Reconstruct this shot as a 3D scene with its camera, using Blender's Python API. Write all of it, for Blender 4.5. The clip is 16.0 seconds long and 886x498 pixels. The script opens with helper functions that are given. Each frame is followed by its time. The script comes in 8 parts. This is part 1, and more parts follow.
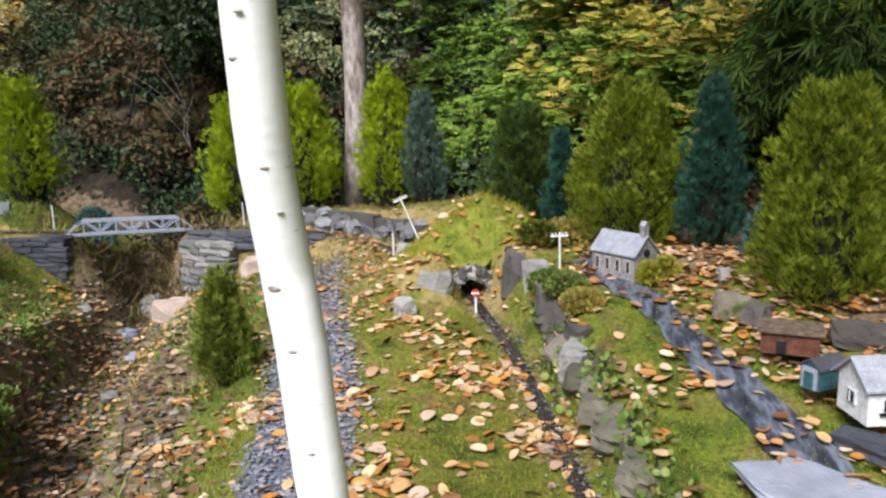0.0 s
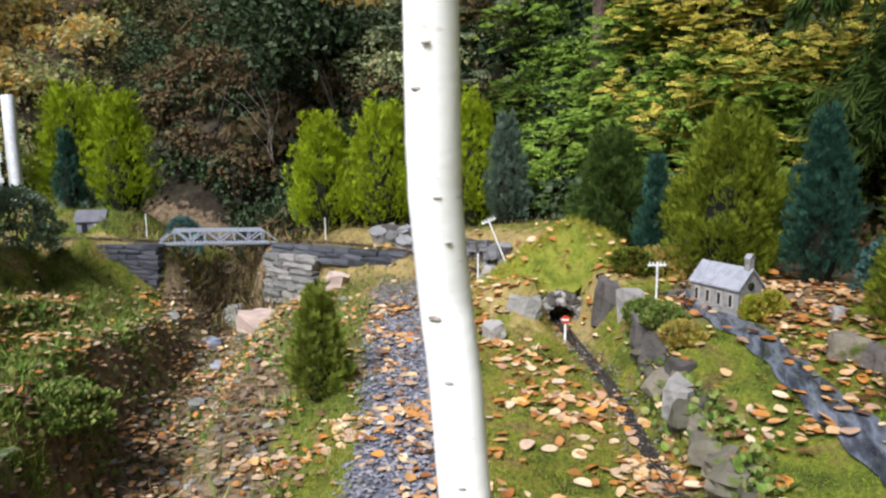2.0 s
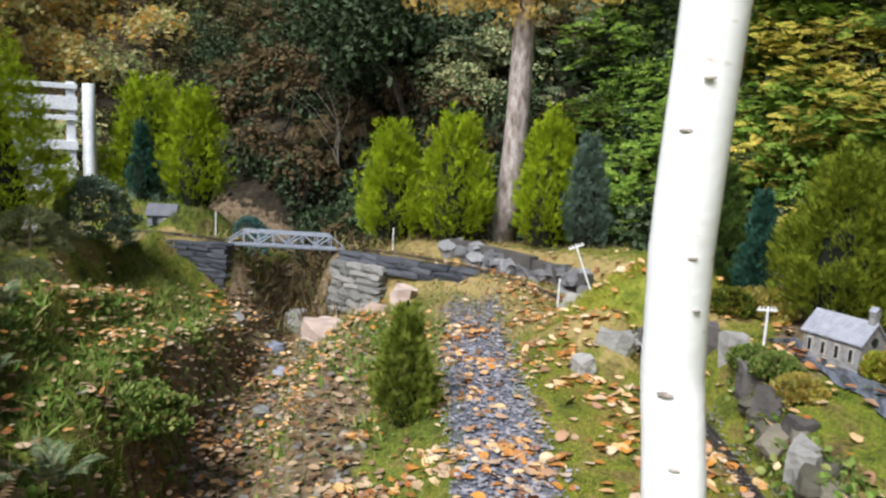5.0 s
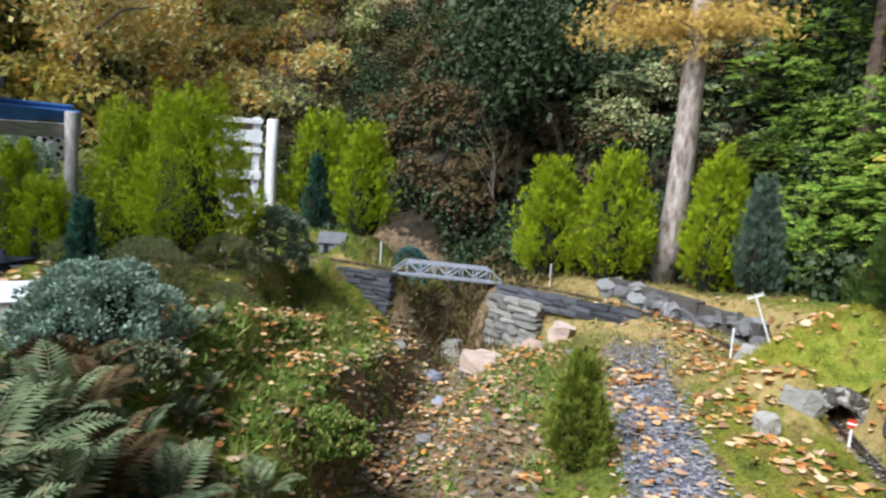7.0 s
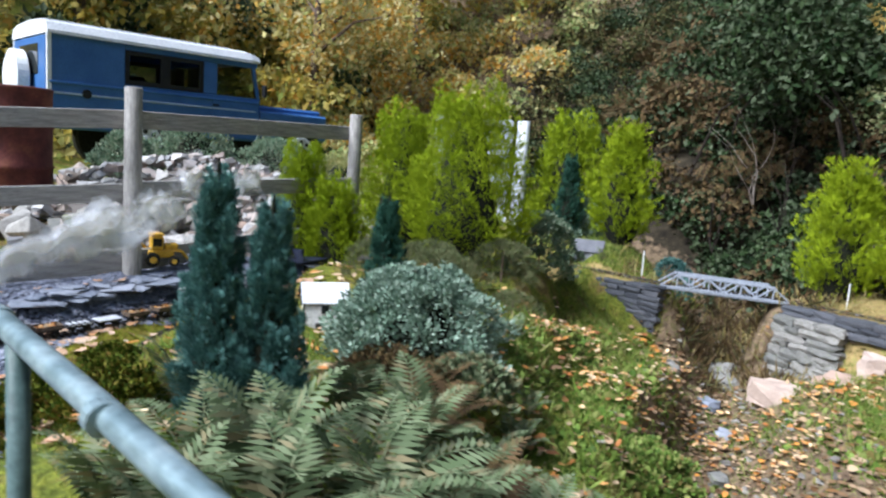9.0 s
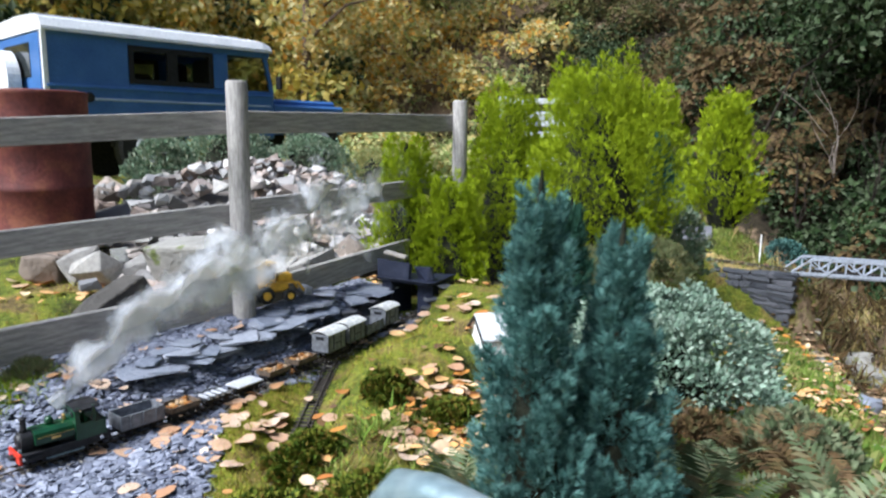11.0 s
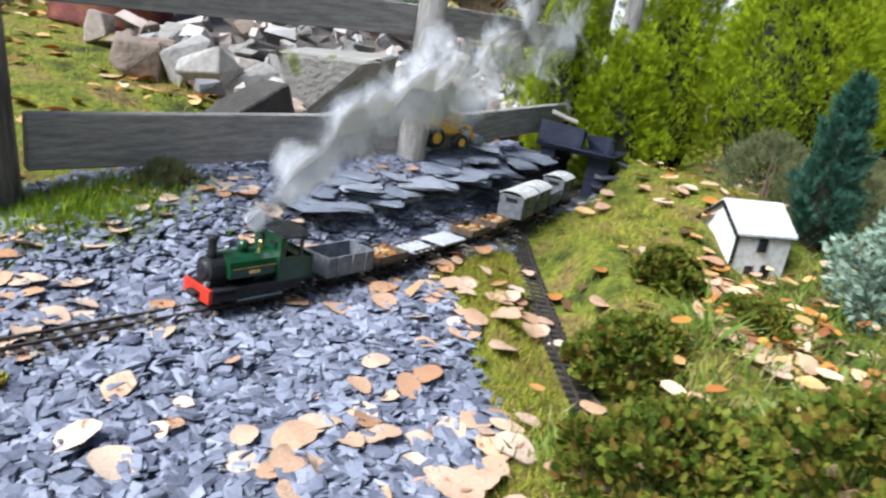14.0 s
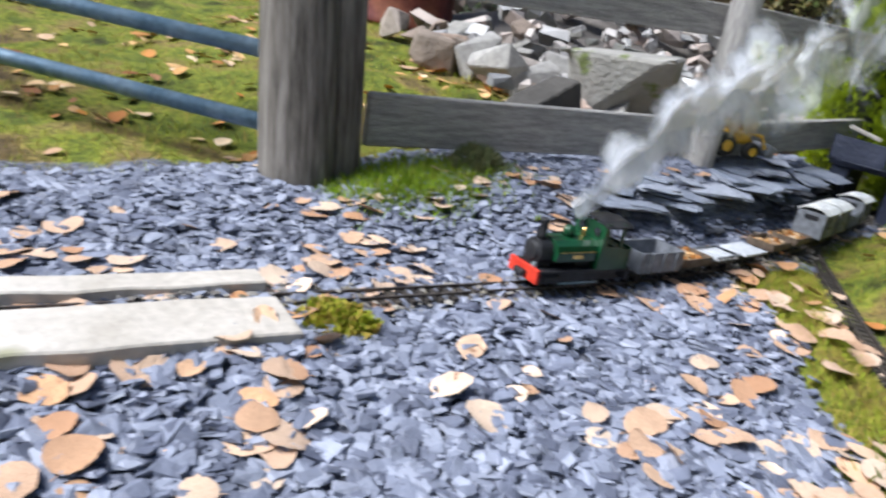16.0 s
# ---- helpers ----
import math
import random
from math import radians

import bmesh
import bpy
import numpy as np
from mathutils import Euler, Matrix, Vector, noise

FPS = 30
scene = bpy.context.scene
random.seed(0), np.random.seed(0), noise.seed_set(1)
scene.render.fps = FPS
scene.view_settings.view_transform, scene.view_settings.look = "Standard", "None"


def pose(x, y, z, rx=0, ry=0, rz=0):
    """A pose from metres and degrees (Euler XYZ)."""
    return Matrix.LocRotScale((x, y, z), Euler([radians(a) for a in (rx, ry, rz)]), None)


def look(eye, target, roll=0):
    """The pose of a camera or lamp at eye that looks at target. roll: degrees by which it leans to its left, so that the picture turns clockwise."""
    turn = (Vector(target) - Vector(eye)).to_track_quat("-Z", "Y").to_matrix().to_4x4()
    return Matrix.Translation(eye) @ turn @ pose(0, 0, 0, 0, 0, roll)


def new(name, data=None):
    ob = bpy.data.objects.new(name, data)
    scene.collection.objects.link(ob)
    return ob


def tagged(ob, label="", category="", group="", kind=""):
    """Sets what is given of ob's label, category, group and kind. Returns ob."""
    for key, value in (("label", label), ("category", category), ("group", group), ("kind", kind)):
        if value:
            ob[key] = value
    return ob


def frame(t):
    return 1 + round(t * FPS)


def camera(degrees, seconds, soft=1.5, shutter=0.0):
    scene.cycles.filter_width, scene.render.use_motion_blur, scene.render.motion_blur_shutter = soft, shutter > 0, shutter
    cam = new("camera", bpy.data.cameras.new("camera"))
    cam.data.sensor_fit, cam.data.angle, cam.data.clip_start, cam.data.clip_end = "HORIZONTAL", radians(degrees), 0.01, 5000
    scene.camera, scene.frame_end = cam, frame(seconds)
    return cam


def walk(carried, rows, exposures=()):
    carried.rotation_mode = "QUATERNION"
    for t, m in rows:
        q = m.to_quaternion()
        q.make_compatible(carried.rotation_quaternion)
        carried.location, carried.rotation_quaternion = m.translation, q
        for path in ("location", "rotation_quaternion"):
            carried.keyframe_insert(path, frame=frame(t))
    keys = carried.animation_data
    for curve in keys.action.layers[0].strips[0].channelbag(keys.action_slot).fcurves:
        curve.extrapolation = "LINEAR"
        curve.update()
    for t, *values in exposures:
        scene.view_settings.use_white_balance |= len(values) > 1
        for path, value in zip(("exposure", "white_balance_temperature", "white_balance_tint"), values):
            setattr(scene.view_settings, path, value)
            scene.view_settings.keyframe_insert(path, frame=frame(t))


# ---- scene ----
cam = camera(64.2, 16.0, 2.3, 0.5)
PATH = [
    (0, (0.393, -0.065, 0.93), (-0.002, 1.86, 0.555), -1.9),
    (0.5, (0.385, -0.061, 0.937), (-0.053, 1.86, 0.595), -1.6),
    (1, (0.383, -0.064, 0.943), (-0.081, 1.852, 0.603), -1.5),
    (1.5, (0.33, -0.062, 0.945), (-0.234, 1.827, 0.61), -0.8),
    (2, (0.202, -0.083, 0.957), (-0.354, 1.811, 0.635), -0.5),
    (2.5, (0.093, -0.1, 0.967), (-0.434, 1.795, 0.605), 0.5),
    (3, (0.039, -0.1, 0.978), (-0.454, 1.802, 0.605), -0.8),
    (3.2, (0.031, -0.103, 0.98), (-0.461, 1.8, 0.608), -0.3),
    (5.3, (-0.175, -0.005, 1.005), (-0.873, 1.846, 0.711), 3.7),
    (5.5, (-0.19, -0.021, 1.031), (-0.935, 1.812, 0.738), 3.6),
    (6, (-0.247, -0.072, 1.042), (-1.105, 1.716, 0.785), 3.5),
    (6.5, (-0.278, -0.103, 1.056), (-1.208, 1.651, 0.817), 3.4),
    (7, (-0.341, -0.154, 1.066), (-1.34, 1.56, 0.817), 4.2),
    (7.5, (-0.42, -0.227, 1.099), (-1.495, 1.434, 0.803), 3.2),
    (8, (-0.55, -0.244, 1.029), (-1.784, 1.299, 0.717), 4.7),
    (8.5, (-0.818, -0.253, 0.992), (-2.16, 1.195, 0.669), 5.9),
    (9, (-1.091, -0.28, 0.996), (-2.495, 1.118, 0.724), 4.1),
    (9.5, (-1.375, -0.41, 1.014), (-2.714, 1.032, 0.656), 2.1),
    (10, (-1.72, -0.46, 1.026), (-3.124, 0.935, 0.74), 0.5),
    (10.2, (-1.859, -0.423, 1.038), (-3.273, 0.967, 0.776), -1.5),
    (12.3, (-2.903, -0.489, 0.902), (-4.049, 1.1, 0.5), 5.4),
    (12.5, (-2.968, -0.504, 0.9), (-4.1, 1.097, 0.505), 4.7),
    (13, (-3.166, -0.598, 0.822), (-4.275, 1.009, 0.387), 6.3),
    (13.5, (-3.306, -0.566, 0.696), (-4.462, 0.963, 0.124), 8.8),
    (14, (-3.405, -0.542, 0.614), (-4.617, 0.943, 0.044), 9.9),
    (14.5, (-3.458, -0.571, 0.568), (-4.732, 0.854, -0.022), 11.8),
    (15, (-3.495, -0.618, 0.543), (-4.853, 0.714, -0.073), 11.7),
    (15.5, (-3.526, -0.673, 0.529), (-4.978, 0.547, -0.106), 11.4),
    (16, (-3.549, -0.742, 0.531), (-5.113, 0.325, -0.112), 11.3),
]
walk(cam, [(t, look(eye, target, roll)) for t, eye, target, roll in PATH], [(0, 1.04, 6050, 12), (3.0, 1.04, 6050, 12), (5.5, 1.03, 6050, 9), (6.5, 1.1, 6000, 8), (8.5, 1.37, 5650, 9), (12.5, 1.46, 5900, 8), (16.0, 1.31, 5900, 9)])

# ---- daylight: an overcast autumn afternoon under trees ----
world = bpy.data.worlds.new("sky")
scene.world = world
world.use_nodes = True
wn = world.node_tree
sky = wn.nodes.new("ShaderNodeTexSky")
sky.sky_type, sky.sun_disc = "NISHITA", False
sky.sun_elevation, sky.sun_rotation = radians(49), radians(195)
sky.air_density, sky.dust_density, sky.ozone_density = 1.0, 2.5, 1.0
wn.links.new(sky.outputs[0], wn.nodes["Background"].inputs[0])
wn.nodes["Background"].inputs[1].default_value = 0.052
sun = new("sun", bpy.data.lights.new("sun", "SUN"))
sun.data.energy, sun.data.angle, sun.data.color = 2.95, radians(28), (1.0, 0.97, 0.92)
sun.matrix_world = look((-3.5, -6.5, 10.5), (-1.5, 2.3, 0))


# ---- materials ----
def material(name, colours, rough=0.8, source="island", scale=8.0, metal=0.0, bump=0.0, bump_scale=60.0, fleck=None, gloss=0.3, stretch=(1, 1, 1), through_light=0.0, mottle=0.55):
    """A surface with two scales of variation. source: what spreads the colours, island, object or noise."""
    m = bpy.data.materials.new(name)
    m.use_nodes = True
    t = m.node_tree
    n, link = t.nodes, t.links.new
    b = n["Principled BSDF"]
    b.inputs["Roughness"].default_value, b.inputs["Metallic"].default_value = rough, metal
    b.inputs["Specular IOR Level"].default_value = gloss
    coord = n.new("ShaderNodeTexCoord")
    mp = n.new("ShaderNodeMapping")
    mp.inputs["Scale"].default_value = stretch
    link(coord.outputs["Object"], mp.inputs[0])
    big = n.new("ShaderNodeTexNoise")
    big.inputs["Scale"].default_value, big.inputs["Detail"].default_value = scale, 6
    link(mp.outputs[0], big.inputs[0])
    fine = n.new("ShaderNodeTexNoise")
    fine.inputs["Scale"].default_value, fine.inputs["Detail"].default_value = bump_scale, 4
    link(mp.outputs[0], fine.inputs[0])
    ramp = n.new("ShaderNodeValToRGB")
    els = ramp.color_ramp.elements
    lo, hi = (0.0, 1.0) if source != "noise" else (0.32, 0.68)
    for i, c in enumerate(colours):
        p = lo + (hi - lo) * i / max(1, len(colours) - 1)
        e = els[i] if i < 2 else els.new(p)
        e.position, e.color = p, (*c, 1)
    if source == "island":
        link(n.new("ShaderNodeNewGeometry").outputs["Random Per Island"], ramp.inputs[0])
    elif source == "object":
        link(n.new("ShaderNodeObjectInfo").outputs["Random"], ramp.inputs[0])
    else:
        link(big.outputs[0], ramp.inputs[0])
    out = ramp.outputs[0]
    shade = n.new("ShaderNodeMix")
    shade.data_type, shade.blend_type = "RGBA", "MULTIPLY"
    shade.inputs[0].default_value = mottle
    grey = n.new("ShaderNodeMapRange")
    grey.inputs["From Min"].default_value, grey.inputs["From Max"].default_value = 0.3, 0.7
    grey.inputs["To Min"].default_value, grey.inputs["To Max"].default_value = 0.55, 1.25
    link((big if source != "noise" else fine).outputs[0], grey.inputs[0])
    link(out, shade.inputs[6])
    link(grey.outputs[0], shade.inputs[7])
    out = shade.outputs[2]
    if fleck:
        spot = n.new("ShaderNodeTexNoise")
        spot.inputs["Scale"].default_value, spot.inputs["Detail"].default_value = fleck[1], 3
        link(mp.outputs[0], spot.inputs[0])
        gate = n.new("ShaderNodeMapRange")
        gate.inputs["From Min"].default_value, gate.inputs["From Max"].default_value = fleck[2], fleck[2] + 0.08
        link(spot.outputs[0], gate.inputs[0])
        mix = n.new("ShaderNodeMix")
        mix.data_type = "RGBA"
        link(gate.outputs[0], mix.inputs[0])
        link(out, mix.inputs[6])
        mix.inputs[7].default_value = (*fleck[0], 1)
        out = mix.outputs[2]
    link(out, b.inputs["Base Color"])
    if bump:
        bp = n.new("ShaderNodeBump")
        bp.inputs["Strength"].default_value, bp.inputs["Distance"].default_value = bump, 0.01
        link(fine.outputs[0], bp.inputs["Height"])
        link(bp.outputs[0], b.inputs["Normal"])
    if through_light:
        tr = n.new("ShaderNodeBsdfTranslucent")
        ms = n.new("ShaderNodeMixShader")
        ms.inputs[0].default_value = through_light
        link(out, tr.inputs[0])
        link(b.outputs[0], ms.inputs[1])
        link(tr.outputs[0], ms.inputs[2])
        link(ms.outputs[0], n["Material Output"].inputs[0])
    return m


def foliage(name, *colours, rough=0.6, scale=4.0, thin=0.15):
    return material(name, colours, rough, "island", scale, gloss=0.1, through_light=thin)


M_GOLD = foliage("golden thuja", (0.16, 0.23, 0.006), (0.26, 0.35, 0.009), (0.37, 0.46, 0.014), (0.22, 0.29, 0.008))
# near-black colour that stands for the shade deep inside crowns
M_CORE = material("painted crown shade", [(0.006, 0.008, 0.004), (0.018, 0.02, 0.01)], 0.95, "noise", 20, bump=1.0, bump_scale=60)
M_THUJA = foliage("green thuja", (0.06, 0.1, 0.008), (0.14, 0.19, 0.015), (0.25, 0.3, 0.024), (0.35, 0.37, 0.035))
M_DWARF = foliage("dwarf conifer", (0.08, 0.12, 0.014), (0.15, 0.21, 0.025), (0.24, 0.3, 0.04), (0.3, 0.27, 0.06))
M_GREYCYP = foliage("grey green cypress", (0.05, 0.085, 0.06), (0.1, 0.15, 0.11), (0.17, 0.23, 0.17))
M_HILL = foliage("sunlit hillside scrub", (0.22, 0.3, 0.1), (0.36, 0.42, 0.17), (0.55, 0.54, 0.27), (0.5, 0.4, 0.16), (0.2, 0.28, 0.09), thin=0.4)
M_OLIVE = foliage("olive conifer", (0.03, 0.06, 0.012), (0.06, 0.1, 0.02), (0.1, 0.15, 0.03))
M_BLUE = foliage("blue cypress", (0.035, 0.095, 0.085), (0.09, 0.2, 0.18), (0.17, 0.31, 0.285))
M_DARKCON = foliage("dark cypress", (0.02, 0.065, 0.045), (0.04, 0.11, 0.075), (0.065, 0.15, 0.105))
M_HEBE = foliage("grey green shrub", (0.12, 0.19, 0.13), (0.24, 0.34, 0.26), (0.4, 0.49, 0.4))
M_HEATH = foliage("heather", (0.08, 0.11, 0.045), (0.14, 0.17, 0.075), (0.2, 0.17, 0.09))
M_BOX = foliage("yellow green shrub", (0.035, 0.06, 0.008), (0.08, 0.12, 0.014), (0.19, 0.21, 0.028), (0.17, 0.1, 0.025))
M_LAWN = foliage("village lawn", (0.11, 0.2, 0.012), (0.22, 0.35, 0.022), (0.34, 0.45, 0.04), (0.24, 0.22, 0.05))
M_WEED = foliage("bank weeds", (0.05, 0.09, 0.02), (0.11, 0.19, 0.03), (0.2, 0.29, 0.06), (0.28, 0.32, 0.1), (0.2, 0.14, 0.05))
M_MOUND = foliage("mound moss", (0.16, 0.21, 0.015), (0.32, 0.37, 0.028), (0.47, 0.47, 0.06), (0.46, 0.33, 0.07), (0.18, 0.16, 0.03))
M_LAVENDER = foliage("lavender bush", (0.08, 0.14, 0.08), (0.17, 0.26, 0.16), (0.3, 0.39, 0.28), (0.36, 0.37, 0.26))
M_MOSS = foliage("moss", (0.16, 0.22, 0.015), (0.3, 0.37, 0.03), (0.43, 0.43, 0.06), (0.4, 0.28, 0.08), (0.24, 0.15, 0.05))
M_GRASS = foliage("grass", (0.08, 0.13, 0.02), (0.15, 0.24, 0.035), (0.25, 0.33, 0.07), (0.33, 0.28, 0.12))
M_STRAW = foliage("dry grass", (0.22, 0.17, 0.06), (0.34, 0.26, 0.1), (0.2, 0.2, 0.07), (0.4, 0.33, 0.16))
M_FERN = foliage("fern", (0.06, 0.09, 0.04), (0.12, 0.16, 0.08), (0.2, 0.24, 0.14), (0.21, 0.17, 0.09))
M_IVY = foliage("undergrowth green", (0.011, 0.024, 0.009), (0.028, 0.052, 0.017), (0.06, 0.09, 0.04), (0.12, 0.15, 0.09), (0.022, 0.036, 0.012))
M_BROWN = foliage("undergrowth brown", (0.05, 0.035, 0.02), (0.11, 0.07, 0.035), (0.16, 0.11, 0.05), (0.06, 0.07, 0.03))
M_YELLOW = foliage("autumn yellow leaves", (0.32, 0.27, 0.05), (0.52, 0.4, 0.07), (0.6, 0.52, 0.2), (0.26, 0.31, 0.07), (0.52, 0.29, 0.06), thin=0.4)
M_ORANGE = foliage("autumn orange leaves", (0.62, 0.32, 0.06), (0.7, 0.48, 0.12), (0.78, 0.72, 0.42), (0.55, 0.48, 0.16), (0.36, 0.42, 0.14), thin=0.4)
M_PALELEAF = foliage("pale green bramble", (0.16, 0.22, 0.09), (0.3, 0.37, 0.17), (0.44, 0.47, 0.26), (0.38, 0.32, 0.15), (0.1, 0.15, 0.06))
M_LEAF = material("fallen leaf", [(0.46, 0.25, 0.14), (0.56, 0.36, 0.24), (0.62, 0.44, 0.32), (0.68, 0.53, 0.41), (0.52, 0.29, 0.16), (0.6, 0.42, 0.3)], 0.65, "object", 30, bump=0.4, bump_scale=150, fleck=((0.2, 0.09, 0.04), 40, 0.62))
M_LITTER = material("leaf litter", [(0.36, 0.13, 0.03), (0.58, 0.31, 0.11), (0.66, 0.42, 0.2), (0.74, 0.57, 0.38), (0.22, 0.085, 0.03), (0.62, 0.27, 0.05)], 0.7, "island", 20, bump=0.2)
M_YARDLEAF = material("dry tan leaf", [(0.5, 0.29, 0.16), (0.58, 0.38, 0.25), (0.66, 0.48, 0.35), (0.7, 0.55, 0.43), (0.54, 0.32, 0.18), (0.46, 0.24, 0.11)], 0.65, "island", 30, bump=0.4, bump_scale=150, fleck=((0.22, 0.1, 0.05), 40, 0.63))
# browner, darker leaf tones than M_LITTER
M_DITCHLEAF = material("brown ditch leaves", [(0.11, 0.06, 0.03), (0.21, 0.125, 0.065), (0.32, 0.21, 0.12), (0.5, 0.36, 0.23), (0.08, 0.05, 0.03), (0.28, 0.14, 0.05)], 0.75, "island", 20, bump=0.2)
M_BARK = material("conifer bark", [(0.17, 0.13, 0.11), (0.36, 0.3, 0.27), (0.52, 0.46, 0.43)], 0.9, "noise", 22, bump=1.0, bump_scale=70, stretch=(1, 1, 0.35))
M_TWIG = material("twig", [(0.09, 0.06, 0.045), (0.2, 0.15, 0.12)], 0.9, "noise", 10)
# darker copy of M_TWIG for the stems in the gully
M_DARKTWIG = material("dark brown twig", [(0.02, 0.015, 0.012), (0.05, 0.038, 0.03)], 0.9, "noise", 10)
M_DRYTWIG = material("dead grey twig", [(0.22, 0.18, 0.15), (0.42, 0.36, 0.32)], 0.9, "noise", 10)
M_LARCH = foliage("yellow larch needles", (0.55, 0.33, 0.06), (0.66, 0.45, 0.1), (0.74, 0.56, 0.2), (0.5, 0.36, 0.1))
M_FAN = foliage("layered green sprays", (0.045, 0.1, 0.012), (0.11, 0.2, 0.022), (0.2, 0.31, 0.045), (0.29, 0.36, 0.065))
M_FANYELLOW = foliage("yellowing sprays", (0.24, 0.26, 0.03), (0.46, 0.43, 0.06), (0.6, 0.5, 0.1), (0.56, 0.38, 0.08), (0.18, 0.26, 0.035))
M_DULL = foliage("dull bramble", (0.03, 0.035, 0.012), (0.07, 0.075, 0.025), (0.12, 0.12, 0.045), (0.1, 0.065, 0.03), (0.02, 0.025, 0.008))
M_BIRCH = material("white birch bark", [(0.94, 0.93, 0.92), (0.97, 0.97, 0.97), (0.92, 0.91, 0.9)], 0.6, "noise", 9, bump=0.12, bump_scale=30, stretch=(1, 1, 2.2), fleck=((0.62, 0.55, 0.48), 15, 0.67), mottle=0.06)
M_KNOT = material("birch scar", [(0.2, 0.17, 0.15), (0.5, 0.44, 0.4)], 0.9, "noise", 40)
M_SLATE = material("slate", [(0.1, 0.11, 0.155), (0.16, 0.175, 0.235), (0.235, 0.255, 0.325), (0.31, 0.33, 0.41)], 0.55, "island", 14, bump=0.4, bump_scale=90, gloss=0.4)
M_PATHSLATE = material("worn path slate", [(0.14, 0.14, 0.165), (0.24, 0.24, 0.275), (0.34, 0.335, 0.375), (0.3, 0.26, 0.25)], 0.6, "island", 14, bump=0.4, bump_scale=90)
M_SLATE1 = material("slate slab", [(0.2, 0.225, 0.29), (0.29, 0.315, 0.38), (0.37, 0.39, 0.46)], 0.5, "object", 12, bump=0.5, bump_scale=70, gloss=0.4)
M_SLATEDARK = material("dark stacked slate", [(0.045, 0.049, 0.062), (0.08, 0.085, 0.1), (0.13, 0.133, 0.155)], 0.6, "object", 14, bump=0.6, bump_scale=70)
M_STONE = material("grey field stone", [(0.2, 0.2, 0.19), (0.3, 0.29, 0.27), (0.4, 0.38, 0.36)], 0.85, "object", 11, bump=0.8, bump_scale=50, fleck=((0.14, 0.17, 0.06), 12, 0.62))
M_PALE = material("pale quarry stone", [(0.2, 0.19, 0.18), (0.36, 0.345, 0.33), (0.5, 0.48, 0.46), (0.34, 0.26, 0.21), (0.13, 0.115, 0.1)], 0.85, "object", 9, bump=0.8, bump_scale=40)
M_RUBBLE = material("broken pale stone", [(0.2, 0.19, 0.19), (0.38, 0.37, 0.37), (0.52, 0.51, 0.5), (0.38, 0.3, 0.26), (0.2, 0.2, 0.21)], 0.85, "island", 9, bump=0.8, bump_scale=40)
M_GRAVEL = material("track gravel", [(0.12, 0.11, 0.1), (0.22, 0.2, 0.18), (0.32, 0.3, 0.27), (0.17, 0.15, 0.1)], 0.9, "island", 9)
M_ROCKFACE = material("grey slate rock face", [(0.12, 0.12, 0.125), (0.2, 0.2, 0.205), (0.31, 0.31, 0.315)], 0.75, "object", 12, bump=0.7, bump_scale=50)
M_MOSSROCK = material("mossy brown rock", [(0.09, 0.085, 0.06), (0.17, 0.155, 0.115), (0.24, 0.21, 0.16)], 0.9, "object", 10, bump=0.9, bump_scale=40, fleck=((0.1, 0.13, 0.03), 10, 0.56))
M_DARKROCK = material("dark rock", [(0.07, 0.065, 0.06), (0.14, 0.125, 0.115)], 0.85, "object", 9, bump=0.9, bump_scale=40)
M_TERRA = material("pinkish stone", [(0.42, 0.3, 0.24), (0.5, 0.39, 0.33), (0.38, 0.33, 0.31)], 0.85, "object", 9, bump=0.7, bump_scale=50)
M_WOOD = material("weathered grey timber", [(0.26, 0.245, 0.235), (0.38, 0.36, 0.345), (0.48, 0.455, 0.435)], 0.85, "noise", 16, bump=0.7, bump_scale=60, stretch=(6, 6, 0.7))
M_POST = material("dark streaked post timber", [(0.09, 0.08, 0.07), (0.19, 0.17, 0.15), (0.3, 0.275, 0.25)], 0.85, "noise", 13, bump=0.9, bump_scale=60, stretch=(5, 5, 0.45))
M_BOARD = material("weathered fence board", [(0.25, 0.24, 0.23), (0.36, 0.345, 0.33), (0.46, 0.435, 0.41)], 0.85, "noise", 14, bump=0.7, bump_scale=60, stretch=(6, 0.6, 6))
M_STEELPAINT = material("pale grey painted steel", [(0.3, 0.33, 0.4), (0.4, 0.44, 0.52), (0.34, 0.37, 0.44)], 0.5, "noise", 20, bump=0.1)
M_GALV = material("galvanised tube", [(0.14, 0.2, 0.22), (0.24, 0.32, 0.35), (0.33, 0.41, 0.44)], 0.42, "noise", 14, metal=0.45, bump=0.15)
M_GALVDARK = material("green grey painted tube", [(0.06, 0.1, 0.1), (0.1, 0.15, 0.15)], 0.5, "noise", 14, bump=0.15)
M_BLUEGATE = material("blue grey gate tube", [(0.1, 0.17, 0.24), (0.16, 0.24, 0.32), (0.22, 0.3, 0.38)], 0.45, "noise", 14, metal=0.3, bump=0.15)
M_WHITE = material("white paint", [(0.78, 0.79, 0.8), (0.86, 0.86, 0.85)], 0.6, "noise", 8, bump=0.15)
M_WHITEWOOD = material("white painted timber", [(0.6, 0.62, 0.66), (0.75, 0.77, 0.8)], 0.6, "noise", 10, bump=0.2)
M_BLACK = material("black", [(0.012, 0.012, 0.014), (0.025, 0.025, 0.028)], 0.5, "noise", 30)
M_RAIL = material("rusty rail", [(0.06, 0.05, 0.045), (0.13, 0.11, 0.1)], 0.55, "noise", 30, metal=0.5)
M_TIE = material("old sleeper", [(0.035, 0.03, 0.028), (0.07, 0.06, 0.05)], 0.9, "object", 30)
